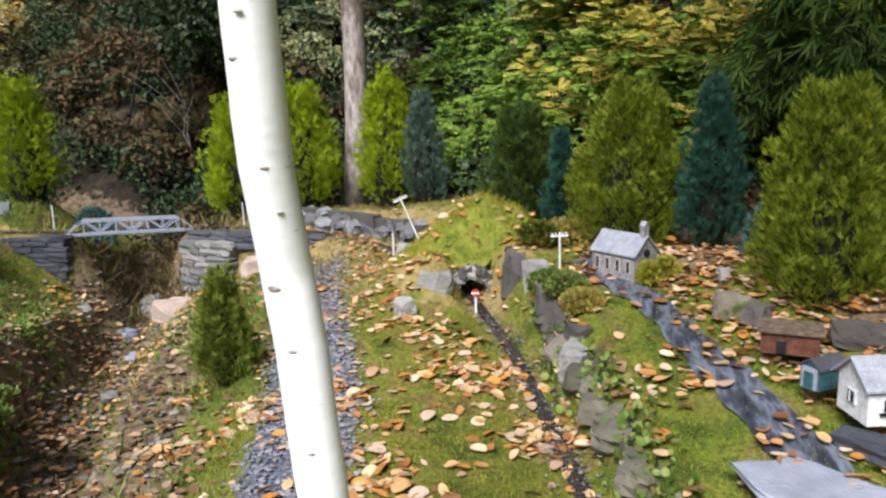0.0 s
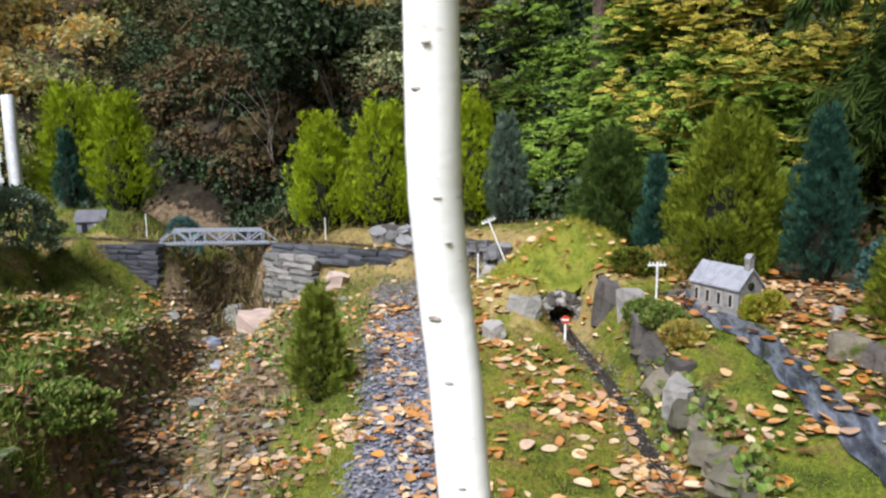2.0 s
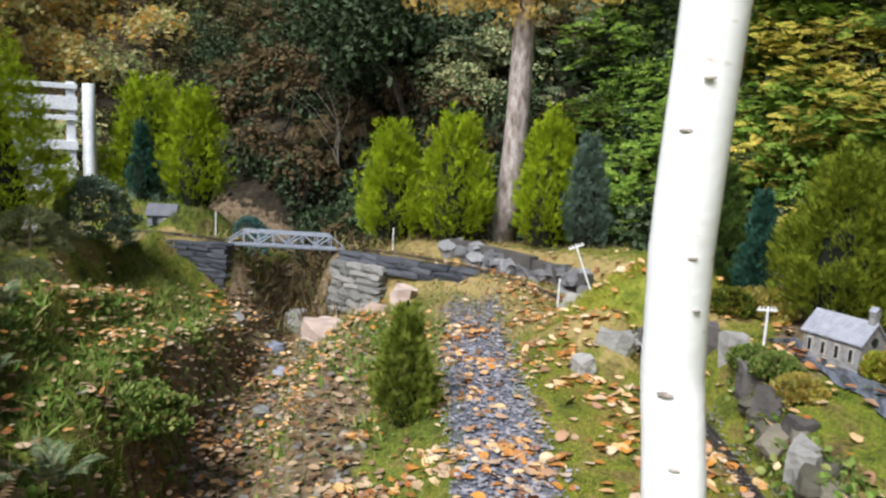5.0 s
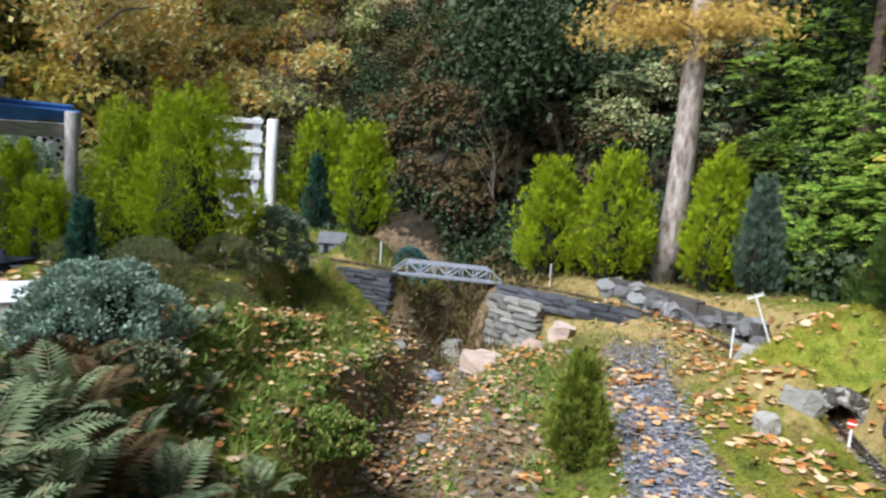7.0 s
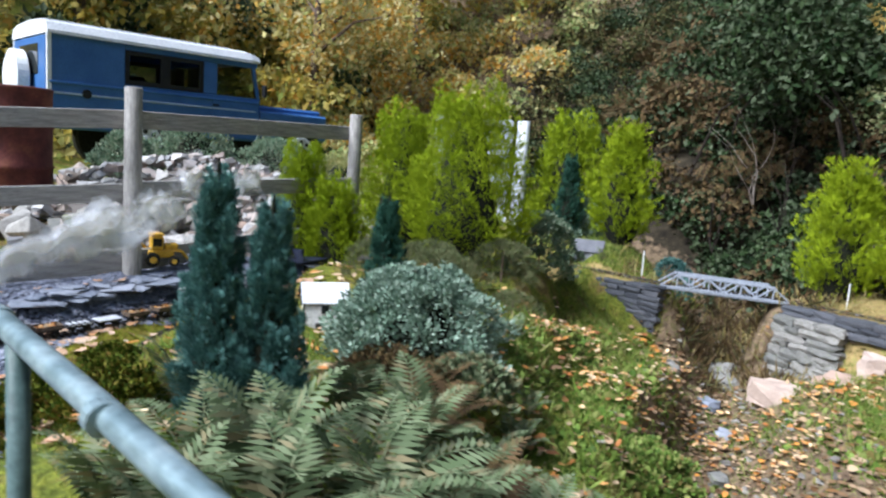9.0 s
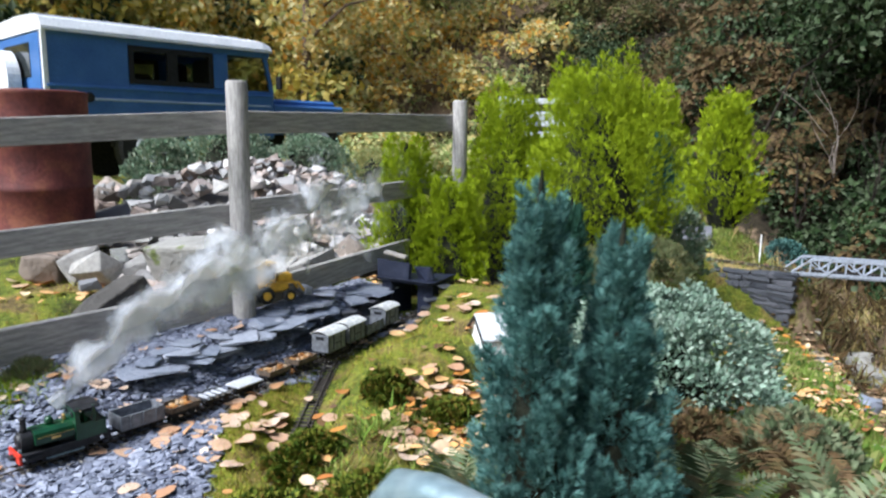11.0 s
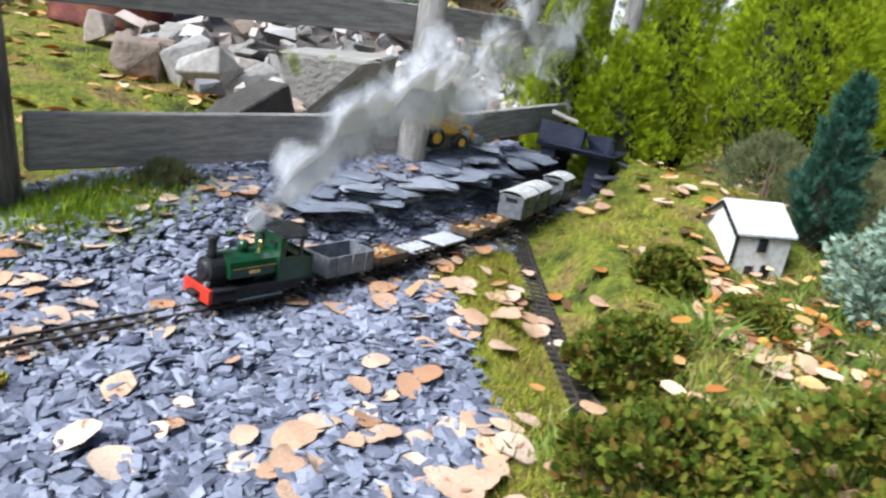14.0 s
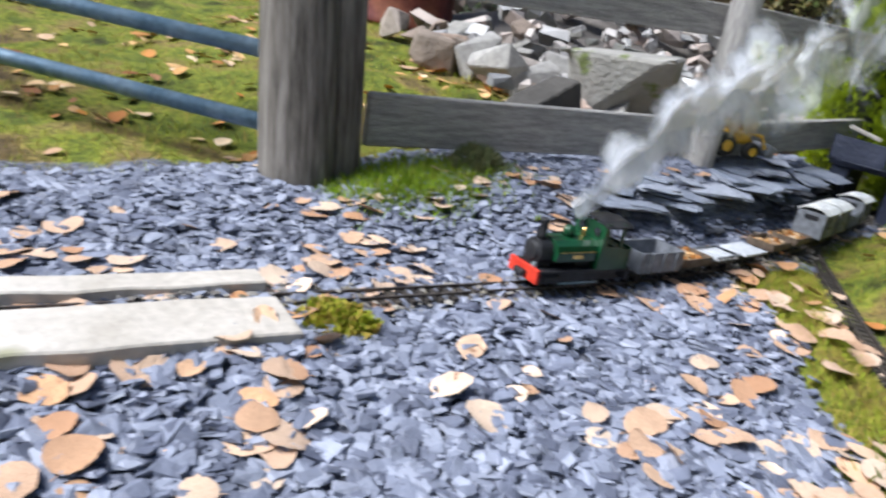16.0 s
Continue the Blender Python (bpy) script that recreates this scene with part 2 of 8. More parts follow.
M_CONC = material("pale concrete", [(0.38, 0.345, 0.3), (0.48, 0.44, 0.395), (0.55, 0.51, 0.465)], 0.9, "noise", 7, bump=0.25, bump_scale=60, fleck=((0.3, 0.29, 0.2), 6, 0.64), mottle=0.3)
M_RED = material("red buffer paint", [(0.5, 0.03, 0.015), (0.6, 0.05, 0.025)], 0.4, "noise", 20)
M_ENGINE = material("dark green engine paint", [(0.005, 0.04, 0.016), (0.009, 0.06, 0.022)], 0.3, "noise", 20, gloss=0.5)
M_GREYWAG = material("grey wagon paint", [(0.16, 0.17, 0.19), (0.24, 0.25, 0.28)], 0.6, "noise", 30, bump=0.15)
M_BROWNWAG = material("brown wagon timber", [(0.1, 0.07, 0.05), (0.2, 0.15, 0.11)], 0.8, "noise", 30, bump=0.2)
M_ROOFWHITE = material("dirty white wagon roof", [(0.62, 0.63, 0.63), (0.8, 0.8, 0.78)], 0.7, "noise", 25)
M_BRASS = material("brass", [(0.6, 0.4, 0.12), (0.7, 0.5, 0.2)], 0.3, "noise", 20, metal=1.0)
M_YELLOWTOY = material("yellow toy plastic", [(0.65, 0.36, 0.03), (0.75, 0.45, 0.05)], 0.4, "noise", 20)
M_TYRE = material("black rubber", [(0.015, 0.015, 0.015), (0.035, 0.034, 0.032)], 0.85, "noise", 30, bump=0.3)
M_CARBLUE = material("faded blue car paint", [(0.045, 0.13, 0.36), (0.07, 0.18, 0.45)], 0.38, "noise", 3, gloss=0.5)
M_CARWHITE = material("white car roof", [(0.72, 0.74, 0.78), (0.82, 0.83, 0.86)], 0.5, "noise", 4)
M_GLASS = material("dark window glass", [(0.015, 0.02, 0.022), (0.03, 0.035, 0.035)], 0.08, "noise", 2, gloss=0.6)
M_CARPALE = material("pale blue side stripe", [(0.3, 0.4, 0.6), (0.4, 0.5, 0.68)], 0.45, "noise", 4)
M_CARGLASS = material("clear car window glass", [(0.5, 0.54, 0.5), (0.6, 0.63, 0.6)], 0.05, "noise", 2, gloss=0.5)
M_CARGLASS.node_tree.nodes["Principled BSDF"].inputs["Transmission Weight"].default_value = 1.0
M_CARGLASS.node_tree.nodes["Principled BSDF"].inputs["IOR"].default_value = 1.05
M_DRUM = material("rusted maroon drum", [(0.07, 0.02, 0.02), (0.13, 0.035, 0.03), (0.2, 0.07, 0.04)], 0.7, "noise", 6, bump=0.3, bump_scale=50)
M_BRICKRED = material("red brown model brick", [(0.09, 0.035, 0.022), (0.17, 0.065, 0.04)], 0.8, "noise", 40, bump=0.3)
M_TEAL = material("dark teal paint", [(0.03, 0.09, 0.11), (0.06, 0.14, 0.16)], 0.5, "noise", 30)
M_CHAPEL = material("grey model stone", [(0.2, 0.19, 0.19), (0.31, 0.3, 0.29), (0.38, 0.36, 0.34)], 0.85, "noise", 40, bump=0.6, bump_scale=120)
M_ROOFSLATE = material("pale grey slate roof", [(0.3, 0.31, 0.36), (0.42, 0.43, 0.48)], 0.6, "noise", 25, bump=0.3, bump_scale=120)
M_WATER = material("wet slate road", [(0.03, 0.033, 0.042), (0.06, 0.066, 0.085), (0.17, 0.19, 0.24), (0.05, 0.055, 0.07)], 0.25, "noise", 5, bump=0.5, bump_scale=18, gloss=0.6, stretch=(3.5, 1, 1))
M_RUST = material("orange rust", [(0.25, 0.08, 0.03), (0.4, 0.15, 0.05)], 0.8, "noise", 10)



def smoke_material():
    m = bpy.data.materials.new("steam")
    m.use_nodes = True
    n, link = m.node_tree.nodes, m.node_tree.links.new
    b = n["Principled BSDF"]
    b.inputs["Base Color"].default_value = (0.93, 0.94, 0.97, 1)
    b.inputs["Roughness"].default_value, b.inputs["Specular IOR Level"].default_value = 1.0, 0.0
    coord = n.new("ShaderNodeTexCoord")
    tex = n.new("ShaderNodeTexNoise")
    tex.inputs["Scale"].default_value, tex.inputs["Detail"].default_value = 8.0, 4
    link(coord.outputs["Object"], tex.inputs[0])
    thin = n.new("ShaderNodeAttribute")
    thin.attribute_name = "thin"
    wide = n.new("ShaderNodeMapRange")
    wide.inputs["From Min"].default_value, wide.inputs["From Max"].default_value = 0.28, 0.72
    link(tex.outputs[0], wide.inputs[0])
    add = n.new("ShaderNodeMath")
    link(wide.outputs[0], add.inputs[0])
    link(thin.outputs["Fac"], add.inputs[1])
    span = n.new("ShaderNodeMapRange")
    span.interpolation_type = "SMOOTHSTEP"
    span.inputs["From Min"].default_value, span.inputs["From Max"].default_value = 0.72, 1.5
    span.inputs["To Max"].default_value = 0.84
    link(add.outputs[0], span.inputs[0])
    link(span.outputs[0], b.inputs["Alpha"])
    return m


M_STEAM = smoke_material()


# ---- mesh helpers ----
def raw(name, verts, faces, mat=None, smooth=False):
    me = bpy.data.meshes.new(name)
    verts = np.asarray(verts, dtype=np.float32)
    faces = np.asarray(faces, dtype=np.int32)
    k = faces.shape[1]
    me.vertices.add(len(verts))
    me.vertices.foreach_set("co", verts.ravel())
    me.loops.add(faces.size)
    me.loops.foreach_set("vertex_index", faces.ravel())
    me.polygons.add(len(faces))
    me.polygons.foreach_set("loop_start", np.arange(0, faces.size, k, dtype=np.int32))
    me.polygons.foreach_set("use_smooth", np.full(len(faces), smooth))
    me.update(calc_edges=True)
    if mat:
        me.materials.append(mat)
    return me


def finish(bm, name, mat, smooth=False, bevel=0.0):
    if bevel:
        bmesh.ops.bevel(bm, geom=list(bm.edges), offset=bevel, segments=1, affect="EDGES")
    me = bpy.data.meshes.new(name)
    bm.to_mesh(me)
    bm.free()
    me.materials.append(mat)
    if smooth:
        me.polygons.foreach_set("use_smooth", np.full(len(me.polygons), True))
    return me


def part(name, bm, mat, parent=None, label="", smooth=False, bevel=0.0, at=None):
    ob = new(name, finish(bm, name, mat, smooth, bevel) if isinstance(bm, bmesh.types.BMesh) else bm)
    if parent:
        ob.parent = parent
    if at is not None:
        ob.matrix_basis = at
    return tagged(ob, label)


def thing(name, label, category, group="", at=None):
    ob = new(name)
    ob.empty_display_size = 0.05
    if at is not None:
        ob.matrix_basis = at
    return tagged(ob, label, category, group)


def box(sx, sy, sz, m=None, bm=None):
    """A box standing on its base, centred in x and y."""
    bm = bm or bmesh.new()
    mm = Matrix.Translation((0, 0, sz / 2)) @ Matrix.Diagonal((sx, sy, sz, 1))
    bmesh.ops.create_cube(bm, size=1, matrix=(m @ mm) if m else mm)
    return bm


def tube(points, radius, sides=10, bm=None, taper=None, caps=True):
    """A round bar along a line of points; taper: the radius at the end."""
    bm = bm or bmesh.new()
    pts = [Vector(p) for p in points]
    rings = []
    side = None
    for i, p in enumerate(pts):
        d = (pts[min(i + 1, len(pts) - 1)] - pts[max(i - 1, 0)]).normalized()
        if side is None:
            side = d.orthogonal().normalized()
        side = (side - d * side.dot(d)).normalized()
        up = d.cross(side)
        r = radius if taper is None else radius + (taper - radius) * i / (len(pts) - 1)
        rings.append([bm.verts.new(p + (side * math.cos(a) + up * math.sin(a)) * r) for a in [2 * math.pi * k / sides for k in range(sides)]])
    for a, b in zip(rings, rings[1:]):
        for k in range(sides):
            bm.faces.new((a[k], a[(k + 1) % sides], b[(k + 1) % sides], b[k]))
    if caps:
        bm.faces.new(rings[0][::-1])
        bm.faces.new(rings[-1])
    return bm


def lathe(profile, sides=16, bm=None, m=None):
    bm = bm or bmesh.new()
    rings = []
    for r, z in profile:
        ring = []
        for k in range(sides):
            v = Vector((r * math.cos(2 * math.pi * k / sides), r * math.sin(2 * math.pi * k / sides), z))
            ring.append(bm.verts.new(m @ v if m else v))
        rings.append(ring)
    for a, b in zip(rings, rings[1:]):
        for k in range(sides):
            bm.faces.new((a[k], a[(k + 1) % sides], b[(k + 1) % sides], b[k]))
    bm.faces.new(rings[0][::-1])
    bm.faces.new(rings[-1])
    return bm


def spread(points, ways, sizes, template, faces, rng, flat=None):
    """Copies of a small leaf template, one at each point, its x along the way given. Returns verts and faces."""
    n = len(points)
    ways = ways / np.maximum(np.linalg.norm(ways, axis=1, keepdims=True), 1e-6)
    ref = rng.normal(size=(n, 3)) if flat is None else np.broadcast_to(np.array(flat, float), (n, 3)) + rng.normal(size=(n, 3)) * 0.35
    side = np.cross(ref, ways)
    side /= np.maximum(np.linalg.norm(side, axis=1, keepdims=True), 1e-6)
    up = np.cross(ways, side)
    tpl = np.asarray(template, float)
    s = np.asarray(sizes, float)[:, None, None]
    v = points[:, None, :] + s * (tpl[None, :, 0:1] * ways[:, None, :] + tpl[None, :, 1:2] * side[:, None, :] + tpl[None, :, 2:3] * up[:, None, :])
    f = np.asarray(faces)[None, :, :] + (np.arange(n) * len(tpl))[:, None, None]
    return v.reshape(-1, 3), f.reshape(-1, np.asarray(faces).shape[1])


LEAF = ([(0, 0, 0), (0.45, 0.32, 0.05), (1, 0, -0.08), (0.45, -0.32, 0.05)], [(0, 1, 2, 3)])
SPRAY = ([(0, 0.02, 0), (0.35, 0.2, 0.02), (0.7, 0.13, 0.0), (1, 0, -0.03), (0.72, -0.15, 0.0), (0.3, -0.18, 0.02)], [(0, 1, 2, 5), (5, 2, 3, 4)])


def fan(fingers):
    """A flat spray of narrow fingers: each starts at (x, y), points by an angle, with a length and a width."""
    v, f = [], []
    for k, (x, y, a, l, w) in enumerate(fingers):
        c, d = math.cos(a), math.sin(a)
        for u, side, up in ((0, 0, 0), (0.45, w, 0.03), (1, 0, -0.04), (0.5, -w, 0.03)):
            v.append((x + c * u * l - d * side, y + d * u * l + c * side, up * l))
        f.append((4 * k, 4 * k + 1, 4 * k + 2, 4 * k + 3))
    return v, f


FEATHER = fan([(0, 0, 0, 1, 0.055), (0.08, 0, 0.5, 0.66, 0.05), (0.12, 0, -0.52, 0.62, 0.05), (0.4, 0, 0.42, 0.5, 0.045)])
PINNATE = fan([(0.0, 0, 0, 1, 0.012)] + [(0.12 + 0.16 * k, 0, s * (1.1 - 0.08 * k), 0.34 - 0.035 * k, 0.075) for k in range(5) for s in (-1, 1)] + [(0.88, 0, 0.05, 0.22, 0.07)])
NEEDLE = ([(0, 0.06, 0), (1, 0, 0), (0, -0.06, 0), (-0.05, 0, 0.02)], [(0, 1, 2, 3)])
BLADE = ([(0, 0.05, 0), (0.55, 0.035, 0.06), (1, 0, 0.2), (0.5, -0.035, 0.06)], [(0, 1, 2, 3)])
ROUND = ([(0, 0, 0), (0.25, 0.38, 0.1), (0.7, 0.36, 0.12), (1, 0, 0.02), (0.7, -0.36, 0.12), (0.25, -0.38, 0.1)], [(0, 1, 2, 3), (0, 3, 4, 5)])


def smooth01(a, b, v):
    t = np.clip((v - a) / (b - a), 0, 1)
    return t * t * (3 - 2 * t)


# ---- the lie of the land: heights along its main lines ----
TRACK_LOW = [(-0.42, 4.5, -0.18), (-0.2, 3.95, -0.24), (0.03, 3.38, -0.28), (0.22, 2.72, -0.3), (0.39, 2.1, -0.31), (0.6, 1.3, -0.32), (0.8, 0.4, -0.33)]
TRACK_FAR = [(-3.14, 5.76, -0.03), (-2.5, 5.74, -0.03), (-1.85, 5.52, -0.03), (-1.25, 5.14, -0.05), (-0.8, 4.8, -0.1), (-0.42, 4.5, -0.18)]
TRACK_LEFT = [(-3.94, 5.13, 0.03), (-4.3, 5.03, 0.05), (-4.65, 4.98, 0.055), (-4.95, 4.8, 0.05), (-5.12, 4.3, 0.05), (-5.14, 3.5, 0.05), (-5.08, 2.7, 0.04), (-4.93, 2.1, 0.03), (-4.7, 1.3, 0.02), (-4.59, 0.66, 0.01), (-4.57, 0.2, 0.01), (-4.57, -0.75, 0.01), (-4.57, -1.6, 0.01)]
SIDING = [(-4.72, 1.45, 0.012), (-4.45, 1.15, 0.0), (-4.15, 0.83, -0.01), (-3.9, 0.58, -0.012), (-3.7, 0.33, -0.01), (-3.5, 0.0, -0.01)]
DITCH = [(-4.5, 8.2, -0.1), (-3.95, 6.6, -0.6), (-3.5, 5.5, -0.75), (-3.1, 4.45, -0.88), (-2.75, 3.7, -0.92), (-2.2, 2.6, -0.97), (-1.6, 1.5, -1.0), (-1.0, 0.2, -1.0)]
LINES = [
    TRACK_LOW, TRACK_FAR, TRACK_LEFT, DITCH,
    [(-1.85, 5.5, -0.22), (-1.27, 3.92, -0.25), (-0.8, 2.6, -0.29), (-0.5, 1.6, -0.32), (-0.3, 0.3, -0.35)],
    [(-2.3, 5.1, -0.4), (-1.75, 3.2, -0.42), (-1.5, 2.6, -0.46), (-1.0, 1.6, -0.5)],
    [(-4.45, 4.4, -0.3), (-3.95, 4.1, -0.28), (-3.5, 2.85, 0.06), (-3.05, 1.8, 0.08), (-2.8, 1.1, 0.02), (-2.6, 0.2, -0.05)],
    [(-4.75, 4.72, -0.4), (-4.4, 4.74, -0.42), (-3.9, 4.84, -0.45), (-3.6, 4.98, -0.55)],
    [(-3.05, 5.38, -0.66), (-2.6, 5.3, -0.5), (-2.2, 5.25, -0.3)],
    [(-3.45, 4.3, -0.42), (-3.2, 3.0, -0.22), (-2.75, 2.3, -0.22), (-2.45, 1.7, -0.3)],
    [(0.15, 4.1, 0.08), (0.5, 3.5, 0.03), (0.57, 2.6, -0.14), (0.85, 1.7, -0.2)],
    [(0.42, 3.85, 0.06), (0.69, 3.3, 0.02), (0.91, 2.85, -0.04), (1.2, 2.1, -0.12)],
    [(0.9, 3.9, 0.16), (1.6, 3.3, 0.16), (2.2, 2.4, 0.1)],
    [(-0.5, 4.15, 0.12), (-0.2, 4.25, 0.2), (0.05, 4.2, 0.18)],
    [(-0.45, 3.6, -0.2), (-0.25, 3.0, -0.27), (0.05, 2.3, -0.3)],
    [(-4.05, 0.4, -0.02), (-4.25, -0.1, -0.02), (-3.6, -0.9, -0.02), (-5.2, -0.8, 0.0)],
    [(-5.2, -0.35, 0.03), (-5.15, -0.05, 0.05), (-5.12, 0.35, 0.12), (-5.05, 0.9, 0.165), (-5.07, 1.2, 0.19), (-5.3, 2.0, 0.2)],
    [(-4.0, 1.8, 0.02), (-3.75, 1.25, 0.03)],
    [(-4.72, 2.3, 0.24), (-4.3, 2.13, 0.24), (-4.25, 1.4, 0.13), (-3.85, 0.7, 0.1), (-3.3, 0.6, 0.05)],
    [(-4.85, 3.4, 0.2), (-4.3, 3.4, 0.15), (-4.6, 5.5, 0.25), (-5.7, 5.4, 0.3)],
    [(-5.9, 0.6, 0.25), (-7.2, 1.4, 0.42), (-10, 3.0, 0.45), (-9, -1.0, 0.4)],
    [(-2.6, 6.4, 0.03), (-1.5, 6.2, 0.1), (-0.9, 6.0, 0.18), (0.2, 5.3, 0.3)],
]


def near_line(x, y, line):
    """Distance to a line of points, and its height at the nearest place."""
    best = np.full(x.shape, 1e9)
    high = np.zeros(x.shape)
    for (ax, ay, az), (bx, by, bz) in zip(line, line[1:]):
        dx, dy = bx - ax, by - ay
        t = np.clip(((x - ax) * dx + (y - ay) * dy) / (dx * dx + dy * dy), 0, 1)
        d = np.hypot(x - ax - t * dx, y - ay - t * dy)
        closer = d < best
        best = np.where(closer, d, best)
        high = np.where(closer, az + t * (bz - az), high)
    return best, high


def foot(x):
    """Where the wooded bank behind the garden begins."""
    return 7.1 + 0.0 * x - 1.9 * smooth01(-1.5, 1.2, x) - 0.9 * smooth01(1.2, 3.0, x) + 4.0 * smooth01(-6.0, -9.0, x)


def ground_z(x, y):
    x, y = np.asarray(x, float), np.asarray(y, float)
    top, low = np.zeros(x.shape), np.zeros(x.shape)
    for line in LINES:
        d, h = near_line(x, y, line)
        w = 1.0 / (d * d + 0.012) ** 1.5
        top, low = top + w * h, low + w
    z = top / low
    for line in (TRACK_LOW, TRACK_FAR, TRACK_LEFT, SIDING):
        d, h = near_line(x, y, line)
        s = smooth01(0.17, 0.05, d)
        z = z * (1 - s) + (h - 0.004) * s
    gully = np.exp(-((x + 4.15 + 0.12 * (y - 7)) / 0.5) ** 2)
    rise = np.maximum(y - foot(x), 0)
    z = z + (1 - 0.93 * gully * np.exp(-(rise / 3.2) ** 2)) * np.minimum(1.05 * rise, 9 + 0.1 * rise)
    side = np.maximum(x - 2.4, 0)
    z = z + np.minimum(0.7 * side, 5)
    z = z + np.minimum(0.75 * np.maximum(-13.6 - x, 0), 9)
    z = z + 0.012 * np.sin(x * 9.1 + 2 * np.sin(y * 5)) * np.sin(y * 8.3 + x * 3)
    return z


def gz(x, y):
    return float(ground_z(np.array([x]), np.array([y]))[0])


# ---- ground: one sheet out to the horizon ----
def axis(lo, hi, step, far):
    core = np.arange(lo, hi + step / 2, step)
    out = [step * 1.35 ** k for k in range(1, 60)]
    left, right = lo - np.cumsum(out), hi + np.cumsum(out)
    return np.concatenate([left[left > -far][::-1], core, right[right < far]])


GX, GY = axis(-5.6, 2.4, 0.035, 150), axis(-1.2, 7.0, 0.035, 150)
gx, gy = np.meshgrid(GX, GY)
gzz = ground_z(gx, gy)
nx, ny = len(GX), len(GY)
quad = np.arange(nx * ny).reshape(ny, nx)
ground_faces = np.stack([quad[:-1, :-1], quad[:-1, 1:], quad[1:, 1:], quad[1:, :-1]], -1).reshape(-1, 4)
rng = np.random.default_rng(4)


def zone_slate(x, y):
    """Slate chippings: the yard, the verge under the fence and the footpath."""
    d, _ = near_line(x, y, [(-1.75, 5.3, 0), (-1.27, 3.92, 0), (-0.75, 2.6, 0), (-0.5, 1.6, 0), (-0.3, 0.3, 0)])
    path = smooth01(0.3, 0.1, d) * smooth01(5.4, 4.8, y)
    edge = -4.05 + 0.04 * np.sin(y * 5) - 0.6 * smooth01(0.3, 0.95, y) + 0.2 * smooth01(0.3, 0.0, y)
    yard = smooth01(0.12, 0.0, x - edge) * smooth01(1.35, 1.1, y) * smooth01(-5.35, -5.2, x)
    verge = smooth01(-4.78, -4.86, x) * smooth01(-5.3, -5.18, x) * smooth01(2.2, 2.0, y)
    near = smooth01(0.25, -0.1, y) * smooth01(-2.7, -3.1, x) * smooth01(-5.5, -5.3, x)
    return np.clip(np.maximum.reduce([path, yard, verge, near]), 0, 1)


def zone_litter(x, y):
    """Bare brown earth and leaf litter: the ditch and the wooded bank."""
    d, _ = near_line(x, y, DITCH)
    shade = smooth01(3.35, 3.7, y) * smooth01(0.25, 0.45, x) + smooth01(1.25, 1.5, x) * smooth01(2.4, 2.9, y)
    ragged = 0.12 * np.sin(5 * x + 2 * np.sin(4 * y)) * np.sin(6 * y)
    east = smooth01(1.0, 0.55, d + ragged) * smooth01(0.0, 0.2, x + 3.5 - 0.475 * (5.5 - y))
    return np.clip(np.maximum(np.maximum(np.maximum(smooth01(0.55, 0.2, d + ragged), 0.8 * east), smooth01(-0.2, 0.3, y - foot(x))), shade), 0, 1)


def zone_straw(x, y):
    """Yellowed grass along the far track and the mound beside the path."""
    d, _ = near_line(x, y, TRACK_FAR)
    e, _ = near_line(x, y, TRACK_LEFT[:4])
    glade = smooth01(0.9, 0.4, np.hypot((x + 3.45) * 1.1, y - 6.75))
    return np.clip(np.maximum.reduce([smooth01(0.95, 0.4, d), smooth01(0.16, 0.06, e), glade]), 0, 1)


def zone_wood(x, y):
    """Leaf mould under the trees, its colour darkened to paint in their shade."""
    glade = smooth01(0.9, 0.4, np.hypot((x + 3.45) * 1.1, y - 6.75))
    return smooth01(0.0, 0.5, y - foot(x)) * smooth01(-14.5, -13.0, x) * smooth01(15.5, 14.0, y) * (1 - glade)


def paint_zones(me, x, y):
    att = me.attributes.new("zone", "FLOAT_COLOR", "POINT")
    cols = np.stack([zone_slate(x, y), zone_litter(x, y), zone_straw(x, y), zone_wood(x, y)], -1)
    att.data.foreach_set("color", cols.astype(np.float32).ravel())


